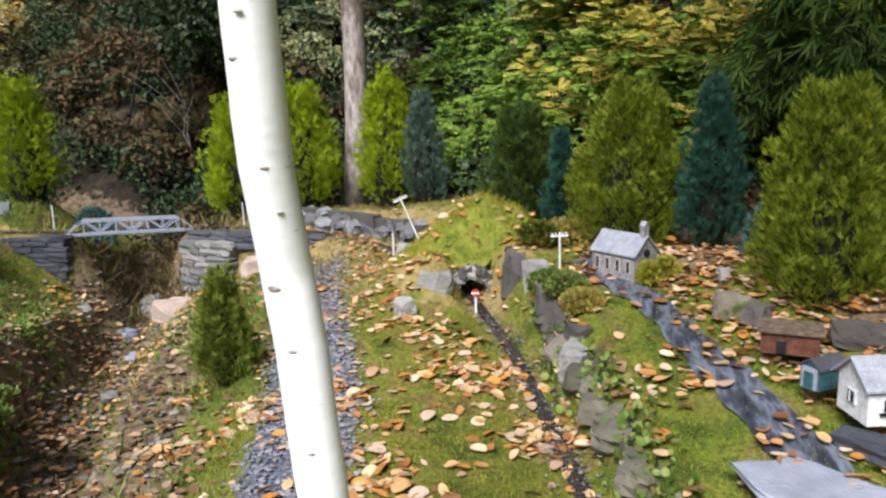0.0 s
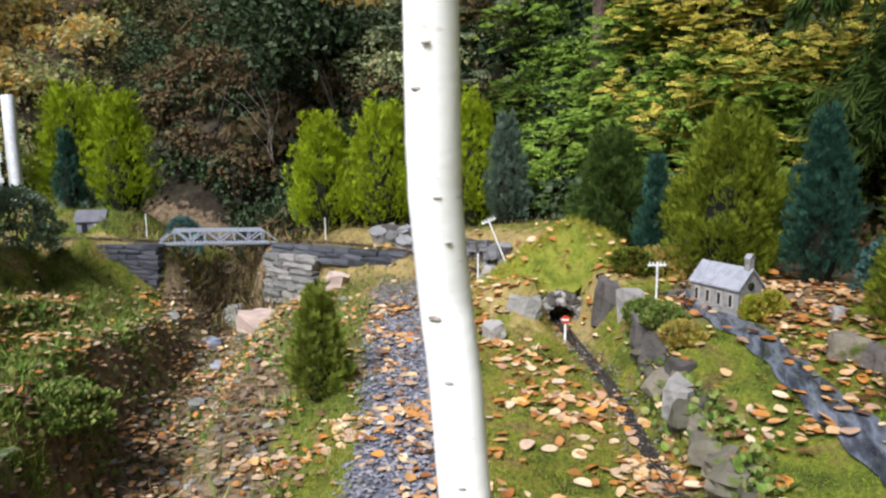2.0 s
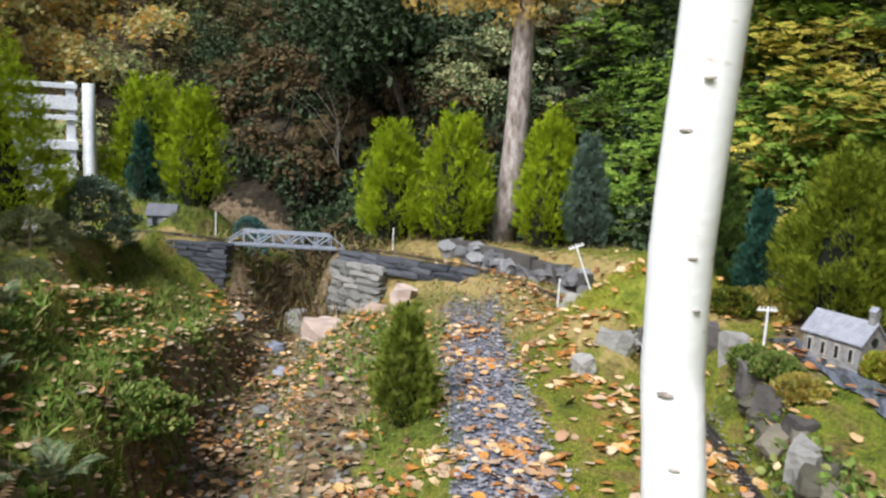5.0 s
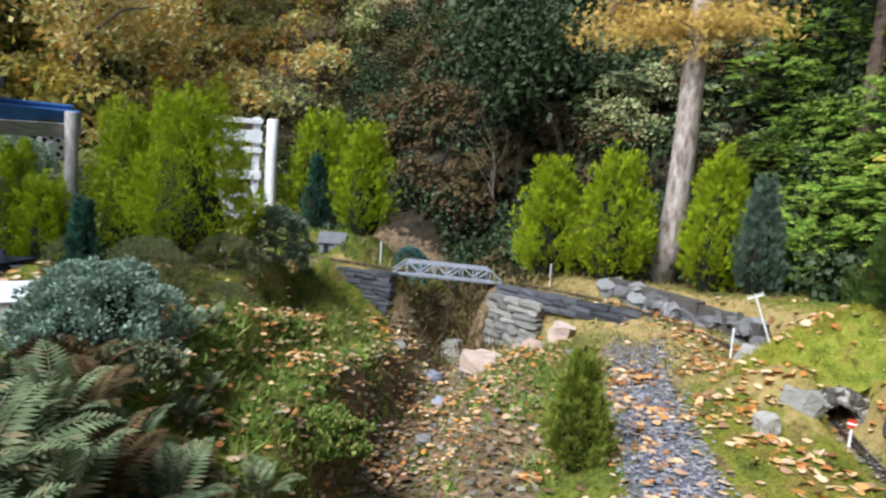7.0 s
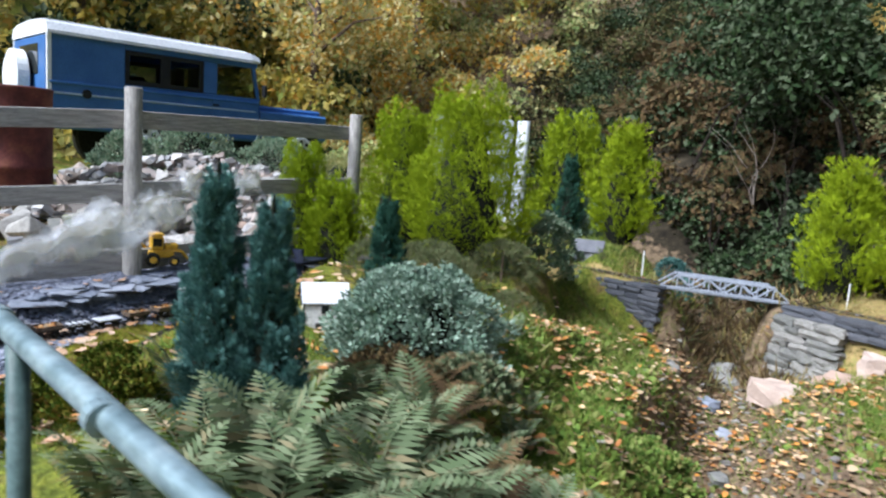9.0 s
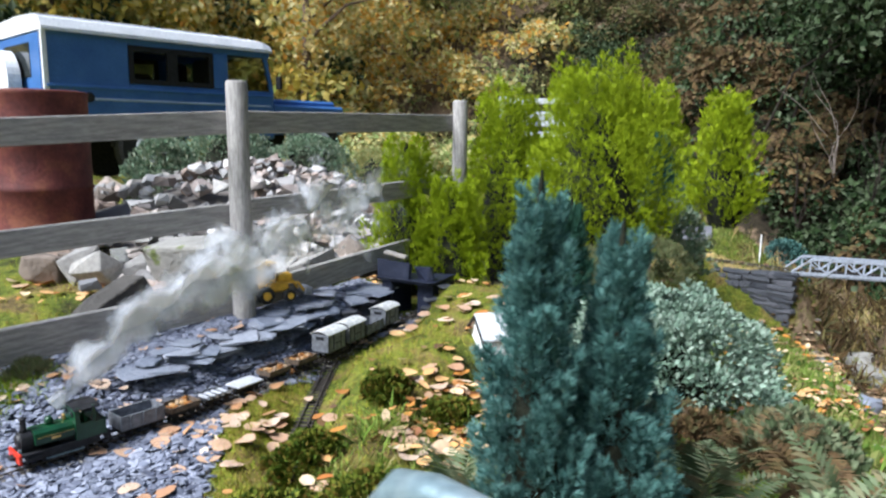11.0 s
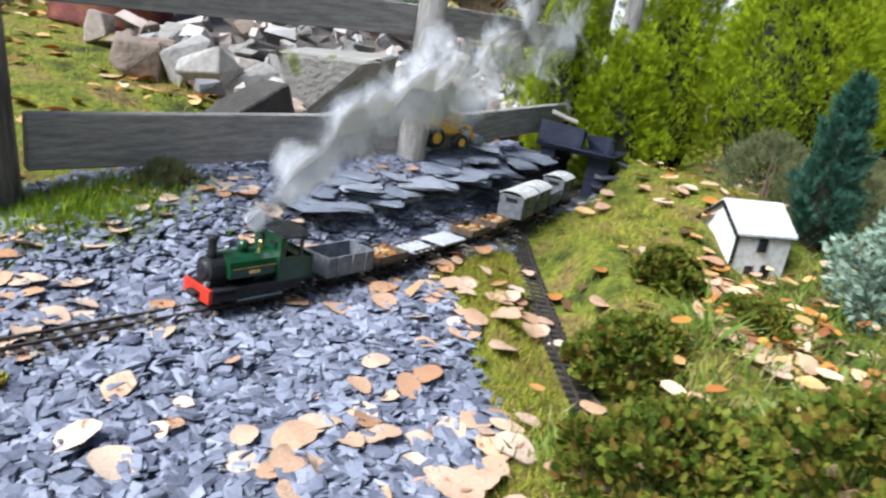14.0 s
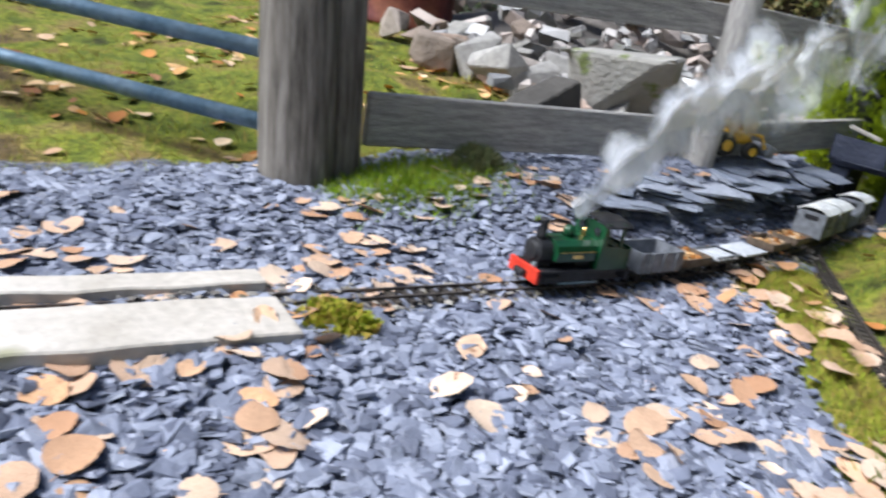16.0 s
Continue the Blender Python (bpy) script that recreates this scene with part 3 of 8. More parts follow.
def ground_material():
    m = bpy.data.materials.new("garden ground")
    m.use_nodes = True
    t = m.node_tree
    n, link = t.nodes, t.links.new
    b = n["Principled BSDF"]
    b.inputs["Roughness"].default_value, b.inputs["Specular IOR Level"].default_value = 0.9, 0.2
    coord = n.new("ShaderNodeTexCoord")

    def tex(scale, cols, lo=0.3, hi=0.7):
        a = n.new("ShaderNodeTexNoise")
        a.inputs["Scale"].default_value, a.inputs["Detail"].default_value = scale, 8
        link(coord.outputs["Object"], a.inputs[0])
        r = n.new("ShaderNodeValToRGB")
        for i, c in enumerate(cols):
            p = lo + (hi - lo) * i / (len(cols) - 1)
            e = r.color_ramp.elements[i] if i < 2 else r.color_ramp.elements.new(p)
            e.position, e.color = p, (*c, 1)
        link(a.outputs[0], r.inputs[0])
        return a, r.outputs[0]

    rough, turf = tex(5, [(0.045, 0.05, 0.013), (0.11, 0.14, 0.02), (0.19, 0.21, 0.028), (0.22, 0.17, 0.055), (0.12, 0.085, 0.04)])
    grit, shade = tex(48, [(0.35, 0.35, 0.35), (0.75, 0.75, 0.75), (1.1, 1.05, 0.95)])
    mul = n.new("ShaderNodeMix")
    mul.data_type, mul.blend_type = "RGBA", "MULTIPLY"
    mul.inputs[0].default_value = 1.0
    link(turf, mul.inputs[6])
    link(shade, mul.inputs[7])
    turf = mul.outputs[2]
    # ground below the chippings, darkened so that gaps between them look shaded
    _, slate = tex(55, [(0.04, 0.043, 0.055), (0.11, 0.115, 0.145), (0.2, 0.21, 0.26)])
    _, litter = tex(14, [(0.055, 0.04, 0.026), (0.13, 0.092, 0.058), (0.23, 0.165, 0.105), (0.13, 0.115, 0.05)])
    _, straw = tex(18, [(0.2, 0.15, 0.06), (0.33, 0.24, 0.1), (0.24, 0.22, 0.07)])
    att = n.new("ShaderNodeAttribute")
    att.attribute_name = "zone"
    sep = n.new("ShaderNodeSeparateColor")
    link(att.outputs["Color"], sep.inputs[0])
    ragged = n.new("ShaderNodeTexNoise")
    ragged.inputs["Scale"].default_value, ragged.inputs["Detail"].default_value = 16, 5
    link(coord.outputs["Object"], ragged.inputs[0])
    out = turf
    # near-black tones that put the wood's shade into the ground colour
    _, shaded_mould = tex(9, [(0.008, 0.006, 0.004), (0.025, 0.02, 0.012), (0.05, 0.04, 0.025)])
    for channel, colour in ((2, straw), (1, litter), (0, slate), (3, shaded_mould)):
        add = n.new("ShaderNodeMath")
        add.operation = "ADD"
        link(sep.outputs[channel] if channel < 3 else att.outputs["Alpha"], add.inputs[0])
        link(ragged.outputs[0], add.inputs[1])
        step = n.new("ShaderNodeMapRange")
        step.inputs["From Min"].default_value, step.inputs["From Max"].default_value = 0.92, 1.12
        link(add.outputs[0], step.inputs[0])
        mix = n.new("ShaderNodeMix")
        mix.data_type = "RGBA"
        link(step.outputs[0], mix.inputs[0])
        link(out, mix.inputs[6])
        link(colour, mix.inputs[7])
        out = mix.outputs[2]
    link(out, b.inputs["Base Color"])
    bp = n.new("ShaderNodeBump")
    bp.inputs["Strength"].default_value, bp.inputs["Distance"].default_value = 0.8, 0.02
    link(ragged.outputs[0], bp.inputs["Height"])
    fine = n.new("ShaderNodeBump")
    fine.inputs["Strength"].default_value, fine.inputs["Distance"].default_value = 0.9, 0.012
    link(grit.outputs[0], fine.inputs["Height"])
    link(bp.outputs[0], fine.inputs["Normal"])
    link(fine.outputs[0], b.inputs["Normal"])
    return m


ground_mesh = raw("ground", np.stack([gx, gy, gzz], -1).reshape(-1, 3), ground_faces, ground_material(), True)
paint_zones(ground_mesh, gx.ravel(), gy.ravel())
tagged(new("ground", ground_mesh), "mossy garden ground with slate chippings and leaf litter", "ground", kind="structure")


# ---- plants ----
def crown_points(n, height, radius, profile, rng, lean=0.0, lumps=5, shell=0.45):
    """Points through a crown, most near its skin, and the way outwards. profile: radius share at a height share."""
    h = rng.random(n) ** 0.8
    a = rng.random(n) * 2 * math.pi
    r = profile(h) * radius * (1 - shell * rng.random(n) ** 2)
    lump = 1 + 0.16 * np.sin(a * lumps + 7 * h) + 0.1 * np.sin(a * (2 * lumps + 1) - 11 * h + 1) + 0.07 * np.sin(17 * h + 2 * a)
    r = r * lump
    p = np.stack([r * np.cos(a) + lean * h * h, r * np.sin(a), h * height], -1)
    out = np.stack([np.cos(a), np.sin(a), np.zeros(n)], -1)
    return p, out, h


def flame(h):
    return np.clip((h + 0.12) / 0.36, 0, 1) ** 0.6 * np.clip(1 - h, 0, 1) ** 0.7 * 1.3


def spire(h):
    return np.clip((h + 0.08) / 0.25, 0, 1) ** 0.5 * np.clip(1 - h, 0, 1) ** 0.95 * 1.22


def dome(h):
    return np.sqrt(np.clip(1 - (h * 0.98) ** 2, 0, 1)) * np.clip((h + 0.25) / 0.4, 0, 1) ** 0.4


# dark solid inside a crown: it paints shade into the foliage gaps
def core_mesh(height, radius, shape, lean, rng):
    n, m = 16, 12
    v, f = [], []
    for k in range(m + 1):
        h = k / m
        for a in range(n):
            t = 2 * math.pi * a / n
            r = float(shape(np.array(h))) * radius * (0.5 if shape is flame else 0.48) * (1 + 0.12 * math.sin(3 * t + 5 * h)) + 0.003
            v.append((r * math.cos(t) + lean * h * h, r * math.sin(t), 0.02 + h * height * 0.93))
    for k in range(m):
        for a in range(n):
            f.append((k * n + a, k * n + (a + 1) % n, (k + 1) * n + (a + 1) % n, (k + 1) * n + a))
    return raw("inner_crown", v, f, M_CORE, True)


def conifer(name, label, x, y, height, radius, mat, n=5000, size=0.055, shape=flame, up=0.9, template=SPRAY, base=None, seed=1, trunk=0.025, lean=0.0, lumps=5, group="", category="conifer"):
    r = np.random.default_rng(seed)
    z = gz(x, y) if base is None else base
    ob = thing(name, label, category, group, pose(x, y, z - 0.01))
    if template is SPRAY:
        # soft plumes leaning out of the crown, each a spindle of fine sprays, with gaps between; a few leaders make the top
        k = int((44 + 80 * radius / 0.3) * (1 if shape is flame else 1.7))
        ph = (np.arange(k) + r.random(k)) / k * 0.84
        pa = np.arange(k) * 2.4 + r.normal(size=k) * 0.35
        pr = shape(ph) * radius * (0.42 + 0.5 * r.random(k))
        lead = max(3, lumps)
        ph[-lead:] = 0.56 + 0.18 * r.random(lead)
        pr[-lead:] = radius * (0.08 + 0.42 * r.random(lead)) * (1 if shape is flame else 0.4)
        ph[-1], pr[-1] = 0.76, 0.0
        plen = height * (0.14 + 0.12 * r.random(k))
        plen[-lead:] = height * (0.17 + 0.06 * r.random(lead))
        prad = np.minimum(radius * (0.23 + 0.14 * r.random(k)), plen * 0.46) * (1 if shape is flame else 0.8)
        prad = prad * (1 - 0.4 * ph)
        if shape is spire:
            plen = plen * (0.75 - 0.3 * ph)
            prad = prad * (1.15 - 0.75 * ph)
        prad[-lead:] = radius * (0.14 if shape is flame else 0.1)
        tilt = 0.5 * np.clip(1 - ph, 0, 1) + 0.1
        n = int(n * 0.85)
        i = r.integers(0, k, n)
        t = r.random(n) ** 0.85
        w = np.sin(math.pi * np.clip(0.2 + 0.8 * t, 0, 1)) ** 0.8 * prad[i] * (0.5 + 0.5 * np.sqrt(r.random(n)))
        a = r.random(n) * 2 * math.pi
        ca, sa, cp, sp = np.cos(a), np.sin(a), np.cos(pa[i]), np.sin(pa[i])
        shift = pr[i] + tilt[i] * plen[i] * (t - 0.4)
        p = np.stack([shift * cp + w * ca + lean * ph[i] ** 2, shift * sp + w * sa, np.clip(ph[i] * height + t * plen[i] - 0.3 * tilt[i] * w * (ca * cp + sa * sp), 0.01, None)], -1)
        axis_way = np.stack([cp * tilt[i], sp * tilt[i], np.full(n, up)], -1)
        skin = np.stack([ca, sa, np.full(n, 0.35)], -1)
        way = axis_way + 0.6 * skin + r.normal(size=(n, 3)) * 0.28
        v, f = spread(p, way, size * 1.15 * (0.6 + 0.8 * r.random(n)), *FEATHER, r, flat=skin)
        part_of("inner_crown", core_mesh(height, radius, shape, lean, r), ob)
    else:
        p, out, h = crown_points(n, height, radius, shape, r, lean, lumps)
        p[:, 2] += 0.02
        if shape is dome and n > 2000:
            q = int(26 + 130 * radius)
            c, cout, ch = crown_points(q, height * 0.93, radius * 0.9, shape, r, lean, lumps, 0.12)
            top = q // 3
            rr, ra = radius * 0.62 * np.sqrt(r.random(top)), r.random(top) * 2 * math.pi
            c[:top] = np.stack([rr * np.cos(ra), rr * np.sin(ra), height * 0.92 * np.sqrt(1 - (rr / radius) ** 2)], -1)
            ci = r.integers(0, q, n)
            around = r.normal(size=(n, 3)) + np.stack([cout[ci, 0], cout[ci, 1], np.full(n, 0.9)], -1) * 0.5
            around /= np.linalg.norm(around, axis=1, keepdims=True)
            p = c[ci] + around * np.array([1, 1, 0.8]) * (radius * (0.1 + 0.1 * ((ci * 7) % 5) / 5) * r.random(n) ** 0.4)[:, None]
            p[:, 2] = np.maximum(p[:, 2], 0.01)
            out, h = around * 0.9, np.clip(p[:, 2] / height, 0, 1)
            skin = n * 2 // 5
            p[:skin], out[:skin], h[:skin] = crown_points(skin, height * 0.95, radius * 0.95, shape, r, lean, lumps, 0.2)
        way = out * (1.05 - 0.55 * h[:, None]) + np.array([0, 0, up]) + r.normal(size=(n, 3)) * 0.32
        v, f = spread(p, way, size * (0.6 + 0.8 * r.random(n)) * (1 - 0.25 * h), *template, r)
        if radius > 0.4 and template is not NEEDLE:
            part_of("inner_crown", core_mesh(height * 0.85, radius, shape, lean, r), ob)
    part_of("crown", raw("crown", v, f, mat), ob)
    top = Vector((lean * 0.8, 0, height * 0.8))
    part("trunk", tube([(0, 0, -0.03), tuple(top * 0.5), tuple(top)], trunk, 7, taper=trunk * 0.3), M_TWIG, ob)
    return ob


def part_of(name, me, parent, label=""):
    ob = new(name, me)
    ob.parent = parent
    return tagged(ob, label)


G = "golden conifers along the railway"
conifer("golden_conifer", "tall bushy golden green conifer beside the track", -2.95, 6.4, 1.2, 0.34, M_GOLD, 6000, seed=1, group=G)
conifer("golden_conifer", "tall bushy golden green conifer beside the track", -2.32, 6.42, 1.24, 0.36, M_GOLD, 6000, seed=2, group=G, lumps=4)
conifer("golden_conifer", "narrow golden green conifer beside the pine trunk", -1.38, 6.2, 1.2, 0.28, M_GOLD, 4500, seed=3, group=G, lean=0.06)
conifer("blue_cypress", "upright blue grey cypress behind the track", -1.0, 6.0, 1.05, 0.2, M_GREYCYP, 4500, 0.045, spire, seed=4, group=G)
conifer("golden_conifer", "small flame shaped golden conifer behind the hut", -4.62, 5.55, 1.15, 0.3, M_GOLD, 4500, seed=5, group=G)
conifer("golden_conifer", "tall golden conifer behind the hut", -5.5, 5.9, 1.3, 0.42, M_GOLD, 5500, seed=6, group=G)
conifer("dark_cypress", "slim dark green cypress beside golden conifers", -5.12, 5.4, 0.85, 0.13, M_DARKCON, 2500, 0.04, spire, seed=7, group=G)
conifer("golden_conifer", "big bushy golden conifer in front of the fence", -4.6, 3.4, 1.3, 0.48, M_GOLD, 26000, 0.029, seed=8, group=G)
conifer("golden_conifer", "big bushy golden conifer in front of the fence", -5.16, 3.3, 1.28, 0.36, M_GOLD, 20000, 0.029, seed=9, group=G, lumps=4)
conifer("golden_conifer", "young golden conifer against the fence", -5.31, 2.49, 0.95, 0.22, M_GOLD, 11000, 0.028, seed=10, group=G)
conifer("golden_conifer", "young golden conifer against the fence", -5.0, 2.55, 0.75, 0.21, M_GOLD, 10000, 0.028, seed=11, group=G)
conifer("dark_cypress", "small dark green cypress behind the grey shrub", -3.97, 2.16, 0.66, 0.1, M_DARKCON, 3000, 0.035, spire, seed=12, group=G)
conifer("blue_cypress", "blue green cypress among ferns", -3.185, 0.785, 0.95, 0.128, M_BLUE, 15000, 0.024, spire, seed=13, group=G, lumps=7)
conifer("blue_cypress", "blue green cypress among ferns", -3.06, 0.91, 0.88, 0.124, M_BLUE, 14000, 0.024, spire, seed=14, group=G, lumps=6)
conifer("dwarf_conifer", "dwarf green conifer beside the path", -1.38, 3.05, 0.66, 0.165, M_DWARF, 7000, 0.034, spire, seed=15, group=G, lumps=6)
H = "conifers behind the model village"
conifer("golden_conifer", "broad yellow green conifer behind the chapel", 0.66, 4.3, 0.98, 0.33, M_THUJA, 12000, 0.044, flame, seed=16, group=H)
conifer("dark_cypress", "tall dark blue green cypress behind the village", 1.06, 3.95, 1.0, 0.17, M_DARKCON, 5000, 0.04, spire, seed=17, group=H)
conifer("dark_cypress", "tall dark blue green cypress behind the village", 0.24, 4.5, 0.8, 0.11, M_DARKCON, 4500, 0.04, spire, seed=18, group=H)
conifer("golden_conifer", "bushy green golden conifer above the village", 1.40, 3.16, 1.0, 0.27, M_THUJA, 13000, 0.042, flame, base=0.02, seed=19, group=H)
conifer("olive_conifer", "olive green spreading conifer on the mound", -0.05, 4.9, 0.95, 0.27, M_OLIVE, 6000, 0.055, flame, seed=20, group=H)
conifer("grey_shrub", "rounded grey green hebe shrub on the bank", -3.4, 1.9, 0.43, 0.42, M_HEBE, 21000, 0.025, dome, 0.5, LEAF, seed=21, category="shrub")


# ---- the wooded bank ----
def patch(x, y, seed):
    a, b, c = 0.7 + 0.13 * seed, 1.1 + 0.17 * seed, 2.3 * seed
    return 0.5 + 0.25 * np.sin(a * x * 2 + c) * np.sin(b * y * 1.6 + 1.7 * c) + 0.25 * np.sin(2.7 * a * x - y + c * 3) * np.sin(2.2 * b * y + 0.8 * x + c)


def bank_cover(name, label, mat, box4, n, size, seed, limit, template=LEAF, foot_from=None, lift=0.0, layered=False):
    """Leaves over a stretch of the bank, thick where this plant grows. box4: x from, to, y from, to (y from the bank's foot if foot_from)."""
    r = np.random.default_rng(seed)
    k = max(n // (40 if template is PINNATE else 140), 14)
    x = box4[0] + (box4[1] - box4[0]) * r.random(k)
    y = box4[2] + (box4[3] - box4[2]) * r.random(k)
    if foot_from is not None:
        y = y + foot(x)
    keep = patch(x, y, seed % 7) > limit + 0.12 * r.normal(size=k)
    gully = np.abs(x + 4.3 + 0.12 * (y - 7)) < 0.1
    keep &= ~(gully & (y < 9.5) & (y > 6.3))
    x, y = x[keep], y[keep]
    rad = (0.14 + 0.3 * r.random(len(x)) ** 1.5) * (1.0 if template is PINNATE else size / 0.09)
    i = r.choice(len(x), n, p=rad ** 2 / (rad ** 2).sum())
    d = r.normal(size=(n, 3)) + np.array([0, -0.45, 0.55])
    d /= np.linalg.norm(d, axis=1, keepdims=True)
    stretch = np.array([1.25, 0.9, 0.8])
    c = np.stack([x, y, ground_z(x, y) + 0.25 * rad + (0.12 + lift) * r.random(len(x))], -1)
    ragged = 0.72 + 0.3 * r.random(n) + 0.16 * np.sin(7 * d[:, 0] + 3 * i) * np.sin(6 * d[:, 2] + i)
    p = c[i] + d * stretch * (rad[i] * ragged)[:, None]
    p[:, 2] = np.maximum(p[:, 2], ground_z(p[:, 0], p[:, 1]) + 0.02)
    way = r.normal(size=(n, 3)) * 0.8 + np.array([0, -0.4, -0.45])
    face = d + r.normal(size=(n, 3)) * 0.55
    if layered:
        way = np.stack([d[:, 0] * 0.8, -0.7 + 0.4 * d[:, 1], np.full(n, -0.12)], -1) + r.normal(size=(n, 3)) * np.array([0.45, 0.35, 0.14])
        face = np.array([0, -0.45, 1.0]) + r.normal(size=(n, 3)) * 0.12
    v, f = spread(p, way, size * (0.4 + 0.8 * r.random(n)), *template, r, flat=face)
    return tagged(new(name, raw(name, v, f, mat)), label, "undergrowth", kind="stuff")


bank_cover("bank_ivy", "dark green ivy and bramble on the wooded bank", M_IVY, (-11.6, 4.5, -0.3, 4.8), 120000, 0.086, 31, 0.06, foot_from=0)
bank_cover("bank_bracken", "brown dying bracken on the wooded bank", M_BROWN, (-9.5, 4.5, -0.2, 4.6), 34000, 0.085, 32, 0.45, foot_from=0, lift=0.1)
bank_cover("bank_dead_bracken", "dead brown fern fronds hanging on the bank", M_BROWN, (-7.5, -2.8, 0.2, 3.6), 1500, 0.22, 30, 0.3, PINNATE, foot_from=0, lift=0.3)
bank_cover("bank_bramble", "dull green and brown bramble on the wooded bank", M_DULL, (-13.5, -7.0, -0.6, 4.8), 36000, 0.085, 36, 0.02, foot_from=0, lift=0.15)
bank_cover("bank_bramble_east", "grey green bramble leaves above the gully", M_PALELEAF, (-3.6, -1.6, 1.3, 3.2), 9000, 0.07, 29, 0.4, foot_from=0, lift=0.3)
bank_cover("bank_fern", "grey green fern fronds high on the bank", M_FERN, (-3.9, -1.2, 1.2, 3.2), 170, 0.36, 27, 0.2, PINNATE, foot_from=0, lift=0.3, layered=True)
bank_cover("bank_laurel", "layered bright green sprays on the bank", M_FAN, (-1.5, 1.5, -0.1, 2.6), 5200, 0.2, 33, 0.25, PINNATE, foot_from=0, lift=0.4, layered=True)
bank_cover("bank_laurel_leaves", "bright green leaves among the sprays", M_FAN, (-1.3, 1.6, -0.1, 2.4), 9000, 0.055, 28, 0.2, foot_from=0, lift=0.4)
bank_cover("bank_yellow_leaves", "yellowing sprays over the village bank", M_FANYELLOW, (0.1, 2.2, 0.0, 1.9), 3200, 0.18, 34, 0.3, PINNATE, foot_from=0, lift=0.5, layered=True)
bank_cover("village_bank_leaves", "dark leaves and rusty litter behind the village", M_BROWN, (0.9, 3.2, -0.4, 1.6), 9000, 0.06, 26, 0.2, foot_from=0, lift=0.15)
bank_cover("hill_orange_leaves", "orange and yellow autumn leaves on the far hillside", M_ORANGE, (-24, -11.8, 9.0, 17), 30000, 0.17, 37, 0.4, lift=0.8)
bank_cover("hill_green_leaves", "pale green and straw scrub on the far hillside", M_HILL, (-24, -11.2, 8.2, 16), 34000, 0.15, 38, 0.15, lift=0.4)
bank_cover("hill_west_leaves", "yellow and green bushes on the western hillside", M_YELLOW, (-24, -13.2, -6, 11), 26000, 0.22, 39, 0.3, lift=0.8)
bank_cover("hill_west_green", "dark green bushes on the western hillside", M_IVY, (-24, -13.2, -6, 11), 16000, 0.22, 40, 0.3, lift=0.5)


def thicket():
    """Stems arching over the gully with a dark leaf roof, added to shade it."""
    ob = thing("gully_shade_thicket", "tangled stems and dark leaves added to shade the gully", "thicket", at=pose(-4.2, 7.6, 0.6))
    r = np.random.default_rng(48)
    tips = []
    for k in range(14):
        side = -1 if k % 2 else 1
        y = 0.2 + 1.6 * r.random()
        tip = np.array([-side * 0.35 * r.random(), y - 0.5 * r.random(), 1.5 + 0.9 * r.random()])
        base = (side * (0.75 + 0.25 * r.random()), y, 0.3)
        part("stem", tube([base, (side * 0.6, y - 0.1, 1.1), tuple(tip)], 0.018, 6, taper=0.005), M_DARKTWIG, ob)
        tips.append(tip)
    n = 9000
    c = np.array(tips)[r.integers(0, 14, n)]
    p = c + r.normal(size=(n, 3)) * np.array([0.34, 0.34, 0.22])
    v, f = spread(p, r.normal(size=(n, 3)) + np.array([0, -0.4, -0.5]), 0.08 * (0.5 + r.random(n)), *LEAF, r)
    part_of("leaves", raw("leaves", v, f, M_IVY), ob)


thicket()


def canopy():
    """Trees added, crowns mostly out of view, to shade the bank and village."""
    r = np.random.default_rng(44)
    for k, (x, y) in enumerate([(-3.6, 9.6), (-0.4, 8.0), (1.6, 6.9), (3.2, 5.6), (0.6, 10.0), (4.2, 4.4), (3.9, 2.6), (2.9, 0.9), (3.3, -1.0), (2.7, 2.0)]):
        z = gz(x, y)
        ob = thing("shade_tree", "tree added to shade the bank and the village", "tree", "trees of the wood", pose(x, y, z - 0.1))
        h = 4.2 + 0.8 * r.random()
        part("trunk", tube([(0, 0, -0.2), (0.1 * r.normal(), 0, h * 0.5), (0.2 * r.normal(), 0, h)], 0.09, 9, taper=0.04), M_TWIG, ob)
        n = 3800
        c = r.normal(size=(22, 3)) * np.array([0.9, 0.9, 0.75]) + np.array([0, -0.5, h])
        p = c[r.integers(0, 22, n)] + r.normal(size=(n, 3)) * 0.3
        v, f = spread(p, r.normal(size=(n, 3)), 0.16 * (0.5 + r.random(n)), *LEAF, r)
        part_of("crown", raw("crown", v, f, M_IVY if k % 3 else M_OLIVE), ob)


canopy()


